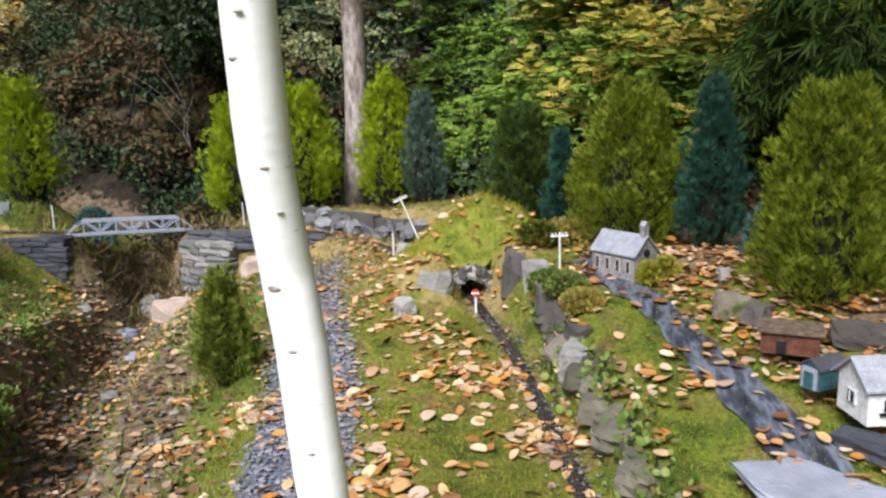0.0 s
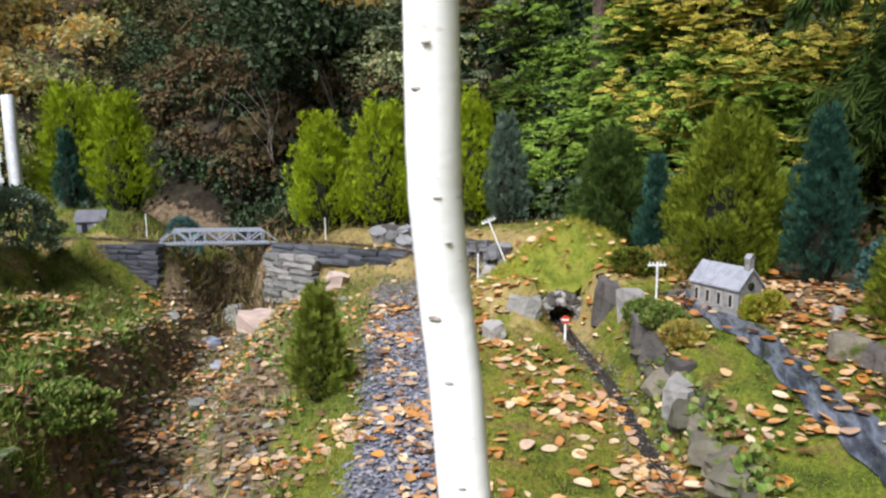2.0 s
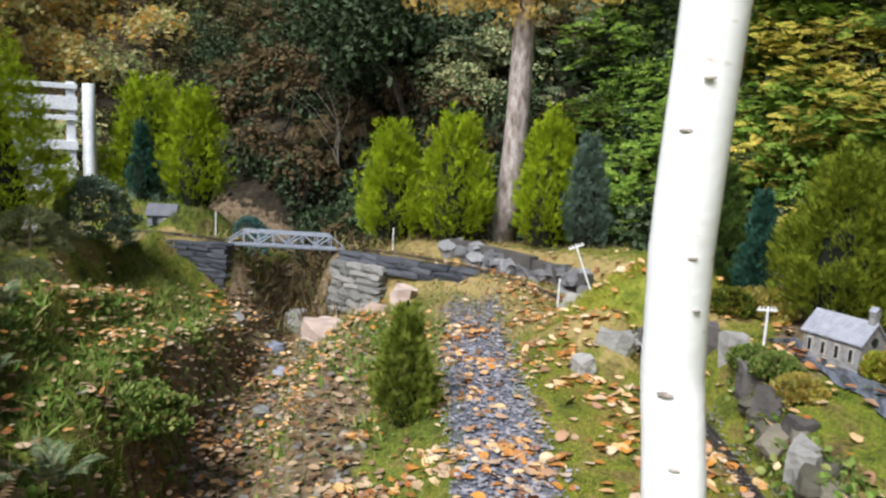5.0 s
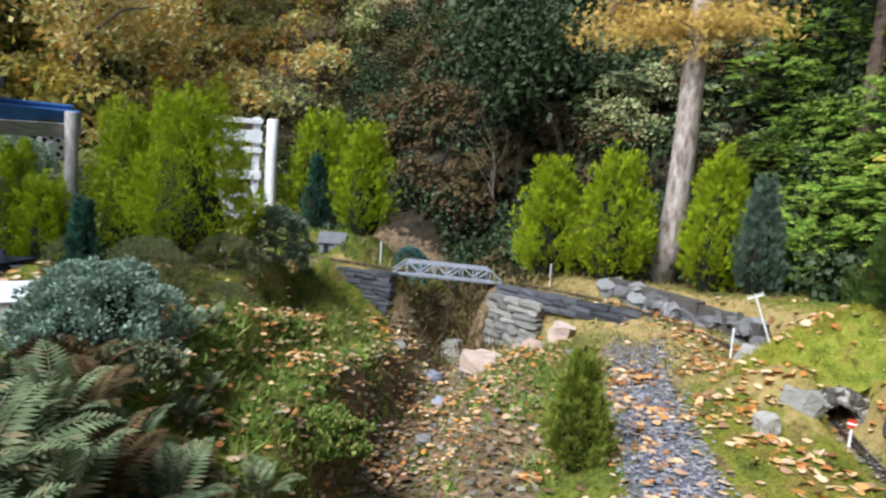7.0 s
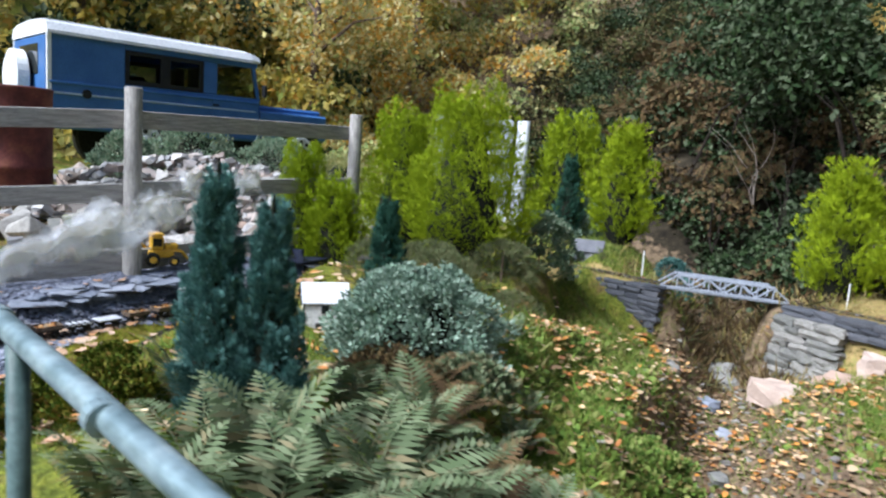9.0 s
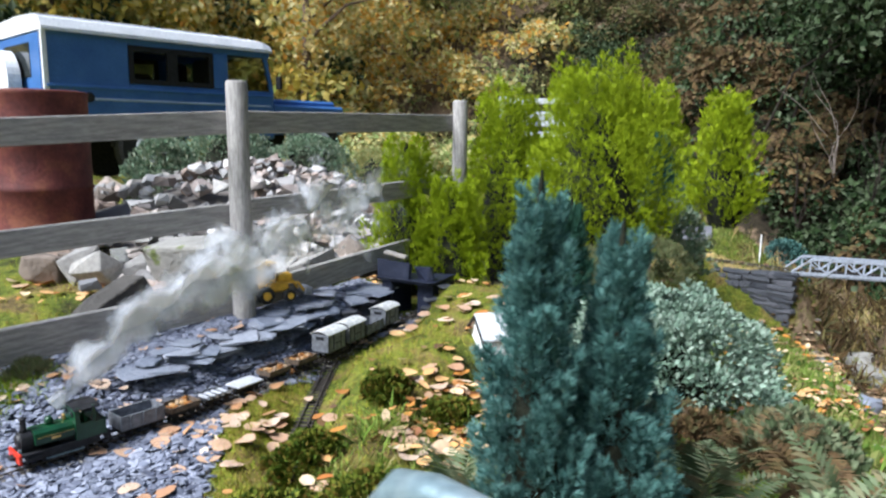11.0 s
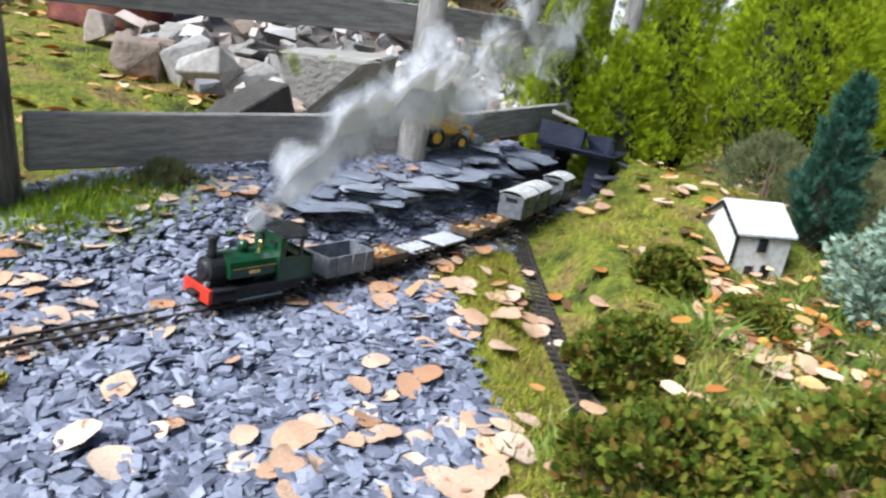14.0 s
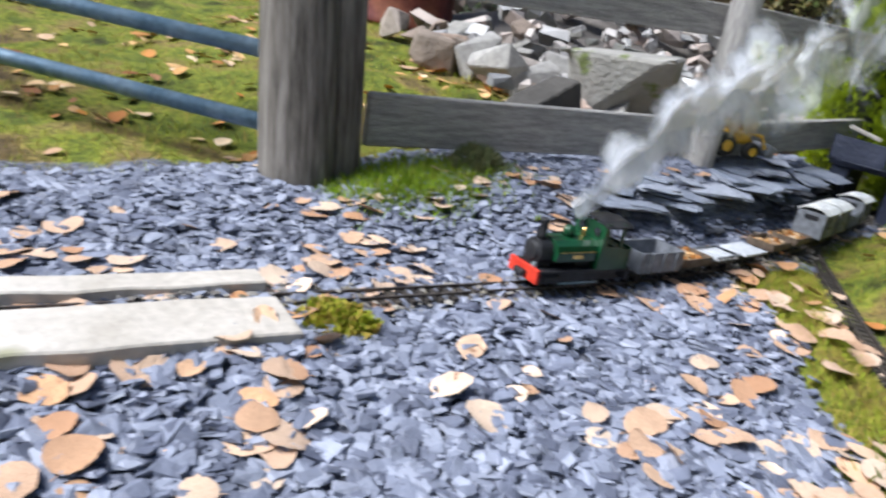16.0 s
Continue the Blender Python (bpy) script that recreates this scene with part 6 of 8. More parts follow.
def digger():
    ob = thing("toy_digger", "yellow toy backhoe digger beside the fence post", "toy", at=pose(-5.13, 1.42, 0.225, 0, 0, 78) @ Matrix.Diagonal((1.35, 1.35, 1.35, 1)))
    part("body", box(0.11, 0.06, 0.035, pose(0, 0, 0.035)), M_YELLOWTOY, ob, bevel=0.006)
    part("bonnet", box(0.055, 0.045, 0.03, pose(0.045, 0, 0.065)), M_YELLOWTOY, ob, bevel=0.006)
    cab = part("cab", box(0.05, 0.055, 0.06, pose(-0.015, 0, 0.07)), M_YELLOWTOY, ob, bevel=0.005)
    for s in (-1, 1):
        part("cab_window", box(0.036, 0.003, 0.034, pose(-0.015, s * 0.0285, 0.085)), M_GLASS, cab)
    part("cab_window", box(0.003, 0.042, 0.034, pose(0.0115, 0, 0.085)), M_GLASS, cab)
    part("cab_roof", box(0.058, 0.062, 0.008, pose(-0.015, 0, 0.13)), M_YELLOWTOY, cab, bevel=0.002)
    for x, r in ((-0.035, 0.03), (0.05, 0.022)):
        for s in (-1, 1):
            wh = part("wheel", lathe([(r * 0.9, -0.012), (r, -0.008), (r, 0.008), (r * 0.9, 0.012)], 16, m=pose(x, s * 0.04, r, 90)), M_TYRE, ob)
            part("rim", lathe([(r * 0.5, -0.014), (r * 0.5, 0.014)], 12, m=pose(x, s * 0.04, r, 90)), M_YELLOWTOY, wh)
    part("loader_arm", tube([(0.03, 0.026, 0.07), (0.09, 0.026, 0.06), (0.11, 0.026, 0.03)], 0.005, 6), M_YELLOWTOY, ob)
    part("loader_arm", tube([(0.03, -0.026, 0.07), (0.09, -0.026, 0.06), (0.11, -0.026, 0.03)], 0.005, 6), M_YELLOWTOY, ob)
    part("bucket", box(0.03, 0.075, 0.03, pose(0.122, 0, 0.012, 0, 15)), M_GREYWAG, ob, bevel=0.004)
    part("rear_boom", tube([(-0.055, 0, 0.07), (-0.1, 0, 0.13), (-0.125, 0, 0.08), (-0.115, 0, 0.03)], 0.006, 6), M_YELLOWTOY, ob)


digger()


# ---- rubble beyond the fence ----
RUB = "quarry stones heaped beyond the fence"
for at, size, mat, seed, square, label in (
        (pose(-5.5, 1.26, 0.36, 4, -6, 30), (0.4, 0.32, 0.3), M_STONE, 300, 0.7, "squared grey boulder behind the fence board"),
        (pose(-5.42, 0.78, 0.27, 16, 12, 12), (0.17, 0.5, 0.15), M_DARKROCK, 303, 0.2, "dark slanting slab of rock behind the fence"),
        (pose(-6.1, 0.8, 0.33, -8, 10, 50), (0.24, 0.3, 0.17), M_PALE, 305, 0.3, "pale broken boulder behind the fence board")):
    tagged(new("boulder", shard_mesh(seed, *size, mat, square, 18)), label, "stone", RUB).matrix_basis = at
rs = random.Random(21)
rub_meshes = [shard_mesh(310 + k, 1, rs.uniform(0.55, 1), rs.uniform(0.35, 0.75), (M_PALE, M_PALE, M_STONE, M_TERRA, M_PALE)[k % 5], 0.25, 14) for k in range(20)]
for k in range(290):
    t = rs.random()
    x = -5.55 - 2.6 * t + 0.2 * rs.random()
    y = 0.95 + 3.3 * rs.random() ** 1.2 - 0.4 * t
    if (x + 7.1) ** 2 + (y - 1.15) ** 2 < 0.3:
        continue
    heap = 0.1 + 0.52 * math.exp(-((x + 6.9) / 0.8) ** 2 - ((y - 2.9) / 1.1) ** 2)
    s = rs.uniform(0.11, 0.3) if x > -6.2 else rs.uniform(0.09, 0.22)
    o = tagged(new("rubble_stone", rs.choice(rub_meshes)), "angular pale quarry stone heaped beyond the fence", "stone", RUB)
    o.matrix_basis = pose(x, y, gz(x, y) + heap * rs.uniform(0.35, 1.0), rs.uniform(-35, 35), rs.uniform(-35, 35), rs.uniform(0, 360)) @ Matrix.Diagonal((s, s, s, 1))


def rubble_core():
    n = 40
    u, v = np.meshgrid(np.linspace(-1, 1, n), np.linspace(-1, 1, n))
    x, y = -6.8 + 1.3 * u, 2.6 + 1.7 * v
    h = 0.52 * np.exp(-((x + 6.9) / 0.8) ** 2 - ((y - 2.9) / 1.1) ** 2) - 0.03
    q = np.arange(n * n).reshape(n, n)
    f = np.stack([q[:-1, :-1], q[:-1, 1:], q[1:, 1:], q[1:, :-1]], -1).reshape(-1, 4)
    tagged(new("rubble_heap", raw("rubble_heap", np.stack([x, y, ground_z(x, y) + h], -1).reshape(-1, 3), f, M_DARKROCK, True)), "earthy core of the quarry stone heap", "heap", kind="stuff")


rubble_core()


def drum():
    ob = thing("oil_drum", "rusty maroon steel oil drum standing open", "oil drum", at=pose(-7.15, 1.13, gz(-7.15, 1.13) - 0.02))
    prof = [(0.285, 0.0), (0.295, 0.01), (0.285, 0.03), (0.285, 0.27), (0.297, 0.285), (0.285, 0.3), (0.285, 0.57), (0.297, 0.585), (0.285, 0.6), (0.285, 0.84), (0.295, 0.86), (0.28, 0.87)]
    part("shell", lathe(prof, 36), M_DRUM, ob, smooth=True)
    part("lid", lathe([(0.27, 0.85), (0.27, 0.862)], 36), M_RUST, ob)


drum()


# ---- the parked off-road car ----
def land_car():
    x0, y0, z0 = -11.05, 2.28, 0.45
    ob = thing("car", "blue long wheelbase off-road car with white roof", "car", at=pose(x0, y0, z0, 0, 0, -0.5) @ Matrix.Diagonal((0.9, 0.9, 0.9, 1)))
    w = 0.83
    # y runs to the front, the near side is x = +w
    def side_box(sx, ya, yb, za, zb, x=0.0, bevel=0.03, mat=M_CARBLUE, name="body", parent=ob, label=""):
        return part(name, box(sx, yb - ya, zb - za, pose(x, (ya + yb) / 2, za)), mat, parent, label, bevel=bevel)
    side_box(1.66, 0.0, 3.02, 0.55, 1.16)
    # the cabin is hollow: panels round the side windows, a bulkhead of seats inside
    for x in (0.79, -0.79):
        side_box(0.05, 0.0, 0.95, 1.16, 1.78, x, 0.01, name="side_panel")
        side_box(0.05, 0.95, 3.0, 1.16, 1.22, x, 0.01, name="side_panel")
        side_box(0.05, 0.95, 2.96, 1.68, 1.78, x, 0.01, name="side_panel")
        side_box(0.05, 2.08, 2.3, 1.22, 1.68, x, 0.01, name="side_panel")
        part("screen_pillar", box(0.05, 0.05, 0.58, pose(x, 3.0, 1.18, 12)), M_CARBLUE, ob)
    for x in (0.4, -0.4):
        side_box(0.45, 2.1, 2.25, 1.1, 1.62, x, 0.04, M_BLACK, "seat")
    side_box(1.4, 0.95, 1.3, 1.1, 1.36, 0, 0.04, M_BLACK, "load")
    side_box(1.1, 2.98, 4.35, 0.8, 1.14, name="bonnet")
    side_box(0.28, 3.0, 4.3, 0.62, 1.05, 0.69, name="wing")
    side_box(0.28, 3.0, 4.3, 0.62, 1.05, -0.69, name="wing")
    side_box(1.3, 4.3, 4.36, 0.6, 1.05, mat=M_BLACK, name="grille", bevel=0.01)
    roof = bmesh.new()
    sec = [(-0.84, 1.76), (-0.86, 1.8), (-0.8, 1.9), (-0.55, 1.95), (0, 1.97), (0.55, 1.95), (0.8, 1.9), (0.86, 1.8), (0.84, 1.76)]
    ra = [roof.verts.new((a, -0.03, b)) for a, b in sec]
    rb = [roof.verts.new((a, 2.85, b)) for a, b in sec]
    rc = [roof.verts.new((a * 0.97, 3.0, b - 0.06 * (b - 1.76) / 0.2)) for a, b in sec]
    for p, q in ((ra, rb), (rb, rc)):
        for k in range(len(sec) - 1):
            roof.faces.new((p[k], p[k + 1], q[k + 1], q[k]))
    roof.faces.new(ra), roof.faces.new(rc[::-1])
    part("roof", roof, M_CARWHITE, ob, "white ribbed roof", smooth=False)
    for k in range(5):
        part("roof_rib", box(0.03, 2.6, 0.012, pose(-0.6 + 0.3 * k, 1.3, 1.945)), M_CARWHITE, ob)
    part("gutter", box(0.02, 2.9, 0.025, pose(0.86, 1.42, 1.755)), M_CARWHITE, ob)
    for x in (0.795, -0.795):
        win = side_box(0.05, 0.95, 2.08, 1.22, 1.28, x, 0.0, M_BLACK, "side_window")
        side_box(0.05, 0.95, 2.08, 1.62, 1.68, x, 0.0, M_BLACK, "window_rubber", win)
        for ya, yb in ((0.95, 1.01), (1.44, 1.58), (2.02, 2.08)):
            side_box(0.05, ya, yb, 1.28, 1.62, x, 0.0, M_BLACK, "window_rubber", win)
        side_box(0.008, 1.01, 1.44, 1.28, 1.62, x, 0.0, M_CARGLASS, "pane", win)
        side_box(0.008, 1.58, 2.02, 1.28, 1.62, x, 0.0, M_CARGLASS, "pane", win)
    door = side_box(0.02, 2.2, 3.0, 0.6, 1.16, 0.832, 0.02, M_CARBLUE, "door")
    side_box(0.008, 2.3, 2.97, 1.22, 1.68, 0.795, 0.0, M_CARGLASS, "door_window", door)
    side_box(0.008, 2.3, 2.97, 1.22, 1.68, -0.795, 0.0, M_CARGLASS, "door_window", ob)
    part("door_handle", box(0.02, 0.1, 0.025, pose(0.845, 2.27, 1.05)), M_BLACK, door)
    side_box(0.03, 0.0, 3.0, 1.13, 1.17, 0.835, 0.008, M_CARBLUE, "waist_moulding")
    side_box(0.02, 0.0, 2.95, 1.0, 1.03, 0.835, 0.006, M_CARPALE, "side_stripe")
    part("windscreen", box(1.5, 0.012, 0.55, pose(0, 3.0, 1.18, 12)), M_CARGLASS, ob)
    part("mirror", box(0.1, 0.05, 0.18, pose(0.98, 3.0, 1.25)), M_BLACK, ob, bevel=0.01)
    rear = side_box(1.5, -0.03, 0.0, 0.6, 1.74, 0, 0.01, M_CARBLUE, "rear_door")
    side_box(0.9, -0.04, -0.03, 1.25, 1.65, 0, 0.005, M_GLASS, "rear_window", rear)
    for s in (0.81, -0.81):
        part("corner_trim", box(0.05, 0.05, 1.2, pose(s, 0.0, 0.56)), M_CARWHITE, ob)
    part("fuel_cap", lathe([(0.06, 0), (0.06, 0.02)], 16, m=pose(0.835, 0.45, 1.03, 0, 90)), M_BLACK, ob)
    part("spare_wheel", lathe([(0.3, -0.1), (0.38, -0.07), (0.38, 0.07), (0.3, 0.1)], 28, m=pose(-0.1, -0.16, 1.2, 90)), M_CARWHITE, ob, "white spare wheel cover")
    for y in (1.2, 3.75):
        for s in (-1, 1):
            wh = part("wheel", lathe([(0.24, -0.12), (0.41, -0.12), (0.44, -0.08), (0.44, 0.08), (0.41, 0.12), (0.24, 0.12)], 32, m=pose(s * 0.76, y, 0.44, 0, 90)), M_TYRE, ob)
            part("rim", lathe([(0.245, 0.0), (0.245, 0.128), (0.21, 0.142), (0.1, 0.132), (0.08, 0.16), (0.0001, 0.16)], 24, m=pose(s * 0.77, y, 0.44, 0, 90 * s)), M_CARWHITE, wh)
            for k in range(8):
                a = 2 * math.pi * k / 8
                part("rim_hole", lathe([(0.034, 0.125), (0.034, 0.146)], 10, m=pose(s * 0.775, y, 0.44, 0, 90 * s) @ pose(0.155 * math.cos(a), 0.155 * math.sin(a), 0)), M_BLACK, wh)
            part("wheel_arch", box(0.04, 0.95, 0.45, pose(s * 0.7, y, 0.45)), M_BLACK, ob, bevel=0.015)


land_car()


# ---- the steam train ----
LINE = along(TRACK_LEFT, 0.004)[::-1]


def on_track(s):
    """The pose on the rails, s metres along the line from its near end, x pointing ahead."""
    i = min(max(int(s / 0.004), 2), len(LINE) - 3)
    p, d = LINE[i]
    return Matrix.Translation((p.x, p.y, p.z + 0.0215)) @ Matrix.Rotation(math.atan2(d.y, d.x), 4, "Z")


def wheelset(ob, xs, r=0.011):
    for x in xs:
        for s in (-1, 1):
            wh = part("wheel", lathe([(r, -0.003), (r, 0.003)], 14, m=pose(x, s * 0.019, r, 90)), M_BLACK, ob)
        part("axle", tube([(x, -0.02, r), (x, 0.02, r)], 0.0022, 6), M_RAIL, ob)


def locomotive(m):
    ob = thing("steam_locomotive", "dark green model tank locomotive with red buffer beam", "locomotive", at=m)
    r = 0.017
    for x in (-0.05, 0.0, 0.05):
        for s in (-1, 1):
            wh = part("wheel", lathe([(r, -0.004), (r, 0.004)], 18, m=pose(x, s * 0.021, r, 90)), M_BLACK, ob)
            part("crank_pin", lathe([(0.003, 0), (0.003, 0.006)], 6, m=pose(x, s * 0.026, r - 0.006, 90)), M_GALV, wh)
    for s in (-1, 1):
        part("coupling_rod", box(0.108, 0.003, 0.005, pose(0, s * 0.031, r - 0.009)), M_GALV, ob)
        part("cylinder", lathe([(0.012, -0.02), (0.012, 0.02)], 12, m=pose(0.088, s * 0.034, 0.026, 0, 90)), M_BLACK, ob)
        part("side_frame", box(0.2, 0.006, 0.022, pose(0.0, s * 0.034, 0.018)), M_BLACK, ob)
    part("footplate", box(0.25, 0.088, 0.006, pose(0, 0, 0.038)), M_BLACK, ob, bevel=0.001)
    beam = part("buffer_beam", box(0.008, 0.092, 0.03, pose(0.126, 0, 0.018)), M_RED, ob, "bright red buffer beam", bevel=0.001)
    part("buffer", box(0.014, 0.03, 0.012, pose(0.136, 0, 0.024)), M_BLACK, beam, bevel=0.002)
    part("rear_beam", box(0.008, 0.09, 0.028, pose(-0.126, 0, 0.018)), M_BLACK, ob)
    part("smokebox", lathe([(0.027, 0), (0.028, 0.004), (0.028, 0.034), (0.027, 0.036)], 24, m=pose(0.08, 0, 0.074, 0, 90)), M_BLACK, ob)
    part("smokebox_door", lathe([(0.022, 0), (0.018, 0.006), (0.004, 0.008)], 20, m=pose(0.116, 0, 0.074, 0, 90)), M_BLACK, ob)
    part("saddle", box(0.04, 0.04, 0.03, pose(0.098, 0, 0.042)), M_BLACK, ob)
    tank = bmesh.new()
    part("boiler", lathe([(0.026, 0), (0.026, 0.115)], 20, m=pose(-0.032, 0, 0.068, 0, 90)), M_BLACK, ob)
    part("firebox", box(0.05, 0.05, 0.03, pose(-0.01, 0, 0.04)), M_BLACK, ob)
    sec = [(-0.039, 0.062), (-0.04, 0.08), (-0.035, 0.094), (-0.022, 0.102), (0, 0.105), (0.022, 0.102), (0.035, 0.094), (0.04, 0.08), (0.039, 0.062)]
    a = [tank.verts.new((-0.03, y, z)) for y, z in sec]
    b = [tank.verts.new((0.082, y, z)) for y, z in sec]
    tank.faces.new(a), tank.faces.new(b[::-1])
    for k in range(len(sec)):
        tank.faces.new((a[k], b[k], b[(k + 1) % len(sec)], a[(k + 1) % len(sec)]))
    bmesh.ops.recalc_face_normals(tank, faces=tank.faces)
    side = part("saddle_tank", tank, M_ENGINE, ob)
    for s in (-1, 1):
        part("lining", box(0.1, 0.001, 0.0015, pose(0.026, s * 0.0402, 0.0815)), M_BRASS, side)
        part("name_plate", box(0.026, 0.0015, 0.007, pose(0.026, s * 0.0402, 0.069)), M_BRASS, side, "small brass plate")
    part("chimney", lathe([(0.012, 0.0), (0.009, 0.008), (0.0085, 0.034), (0.0105, 0.037), (0.0105, 0.042), (0.007, 0.043)], 16, m=pose(0.1, 0, 0.1)), M_BLACK, ob, smooth=True)
    part("dome", lathe([(0.012, 0), (0.012, 0.014), (0.008, 0.021), (0.002, 0.023)], 16, m=pose(0.03, 0, 0.105)), M_ENGINE, ob, smooth=True)
    part("safety_valve", lathe([(0.005, 0), (0.005, 0.014), (0.002, 0.018)], 10, m=pose(-0.012, 0, 0.105)), M_BRASS, ob)
    cab = part("cab", box(0.004, 0.092, 0.062, pose(-0.03, 0, 0.044)), M_ENGINE, ob)
    part("cab_front", box(0.004, 0.092, 0.034, pose(-0.03, 0, 0.106)), M_ENGINE, cab)
    for s in (-1, 1):
        part("cab_side", box(0.055, 0.004, 0.05, pose(-0.058, s * 0.044, 0.044)), M_ENGINE, cab)
        part("cab_pillar", box(0.012, 0.004, 0.05, pose(-0.036, s * 0.044, 0.094)), M_ENGINE, cab)
        part("cab_pillar", box(0.008, 0.004, 0.05, pose(-0.083, s * 0.044, 0.094)), M_ENGINE, cab)
        part("spectacle", lathe([(0.009, 0), (0.009, 0.002)], 14, m=pose(-0.027, s * 0.024, 0.122, 0, 90)), M_GLASS, cab)
    part("cab_back", box(0.004, 0.092, 0.05, pose(-0.115, 0, 0.044)), M_ENGINE, cab)
    part("bunker", box(0.03, 0.088, 0.045, pose(-0.1, 0, 0.044)), M_ENGINE, ob)
    roof = bmesh.new()
    rs = [(-0.052, 0.14), (-0.03, 0.147), (0, 0.15), (0.03, 0.147), (0.052, 0.14)]
    a = [roof.verts.new((-0.1, y, z)) for y, z in rs] + [roof.verts.new((-0.1, y, z - 0.003)) for y, z in rs[::-1]]
    b = [roof.verts.new((-0.024, y, z)) for y, z in rs] + [roof.verts.new((-0.024, y, z - 0.003)) for y, z in rs[::-1]]
    roof.faces.new(a), roof.faces.new(b[::-1])
    for k in range(10):
        roof.faces.new((a[k], b[k], b[(k + 1) % 10], a[(k + 1) % 10]))
    bmesh.ops.recalc_face_normals(roof, faces=roof.faces)
    part("cab_roof", roof, M_BLACK, cab, "black curved cab roof")
    part("lamp", box(0.008, 0.008, 0.012, pose(0.12, 0.02, 0.044)), M_GALV, ob)


def chassis(ob, l, mat=M_BLACK):
    part("underframe", box(l, 0.05, 0.01, pose(0, 0, 0.018)), mat, ob)
    wheelset(ob, (-l * 0.3, l * 0.3))
    part("coupling", box(0.02, 0.012, 0.006, pose(l / 2 + 0.006, 0, 0.02)), M_BLACK, ob)


def open_wagon(m):
    ob = thing("open_wagon", "grey steel open model wagon, empty", "wagon", "wagons of the train", m)
    l, w = 0.145, 0.084
    chassis(ob, l)
    part("floor", box(l, w, 0.004, pose(0, 0, 0.028)), M_GREYWAG, ob)
    for s in (-1, 1):
        part("side", box(l, 0.004, 0.046, pose(0, s * w / 2, 0.03)), M_GREYWAG, ob)
        part("end", box(0.004, w, 0.046, pose(s * l / 2, 0, 0.03)), M_GREYWAG, ob)
        for k in (-0.3, 0, 0.3):
            part("rib", box(0.004, 0.004, 0.046, pose(k * l, s * (w / 2 + 0.004), 0.03)), M_GREYWAG, ob)


def low_wagon(m, seed):
    ob = thing("low_wagon", "low brown model wagon carrying rubble", "wagon", "wagons of the train", m)
    l, w = 0.115, 0.074
    chassis(ob, l)
    part("floor", box(l, w, 0.006, pose(0, 0, 0.028)), M_BROWNWAG, ob)
    for s in (-1, 1):
        part("side", box(l, 0.004, 0.014, pose(0, s * w / 2, 0.034)), M_BROWNWAG, ob)
        part("end", box(0.004, w, 0.014, pose(s * l / 2, 0, 0.034)), M_BROWNWAG, ob)
    bm = bmesh.new()
    r = random.Random(seed)
    for k in range(26):
        q = 0.008 + 0.009 * r.random()
        box(q, q * 0.8, q * 0.6, pose(r.uniform(-l, l) * 0.42, r.uniform(-w, w) * 0.4, 0.034 + 0.006 * r.random(), r.uniform(-20, 20), r.uniform(-20, 20), r.uniform(0, 90)), bm)
    tagged(part("load", bm, M_LITTER, ob), "small broken stone load")


def slate_wagon(m):
    ob = thing("slate_wagon", "skeletal model slate wagon with pale rails", "wagon", "wagons of the train", m)
    l, w = 0.115, 0.07
    chassis(ob, l)
    for k in range(4):
        part("bar", box(0.01, w, 0.006, pose(-0.04 + 0.027 * k, 0, 0.03)), M_WHITEWOOD, ob)
    for s in (-1, 1):
        part("side_rail", box(l, 0.004, 0.005, pose(0, s * w / 2, 0.036)), M_GREYWAG, ob)


def flat_wagon(m):
    ob = thing("flat_wagon", "flat model wagon with a pale board deck", "wagon", "wagons of the train", m)
    chassis(ob, 0.12)
    part("deck", box(0.12, 0.078, 0.006, pose(0, 0, 0.03)), M_WHITEWOOD, ob, "pale grey deck", bevel=0.001)


def van(m):
    ob = thing("covered_van", "grey covered model van with dirty white roof", "wagon", "wagons of the train", m)
    l, w, h = 0.135, 0.086, 0.078
    chassis(ob, l)
    part("body", box(l, w, h, pose(0, 0, 0.028)), M_GREYWAG, ob, bevel=0.001)
    bm = bmesh.new()
    rs = [(-0.048, 0.0), (-0.028, 0.011), (0, 0.015), (0.028, 0.011), (0.048, 0.0)]
    a = [bm.verts.new((-l / 2 - 0.004, y, z)) for y, z in rs] + [bm.verts.new((-l / 2 - 0.004, y, z - 0.004)) for y, z in rs[::-1]]
    b = [bm.verts.new((l / 2 + 0.004, y, z)) for y, z in rs] + [bm.verts.new((l / 2 + 0.004, y, z - 0.004)) for y, z in rs[::-1]]
    bm.faces.new(a), bm.faces.new(b[::-1])
    for k in range(10):
        bm.faces.new((a[k], b[k], b[(k + 1) % 10], a[(k + 1) % 10]))
    bmesh.ops.recalc_face_normals(bm, faces=bm.faces)
    part("roof", bm, M_ROOFWHITE, ob, "dirty white curved roof", at=pose(0, 0, 0.108))
    for s in (-1, 1):
        d = part("door", box(0.044, 0.003, 0.062, pose(0, s * (w / 2 + 0.001), 0.034)), M_GREYWAG, ob)
        part("door_bar", box(0.044, 0.002, 0.004, pose(0, s * (w / 2 + 0.003), 0.06)), M_BLACK, d)
        part("end_vent", box(0.002, 0.04, 0.014, pose(s * (l / 2 + 0.001), 0, 0.082)), M_BLACK, ob)
        for k in (-0.46, -0.2, 0.2, 0.46):
            part("strap", box(0.004, 0.002, 0.07, pose(k * l, s * (w / 2 + 0.001), 0.032)), M_BLACK, ob)


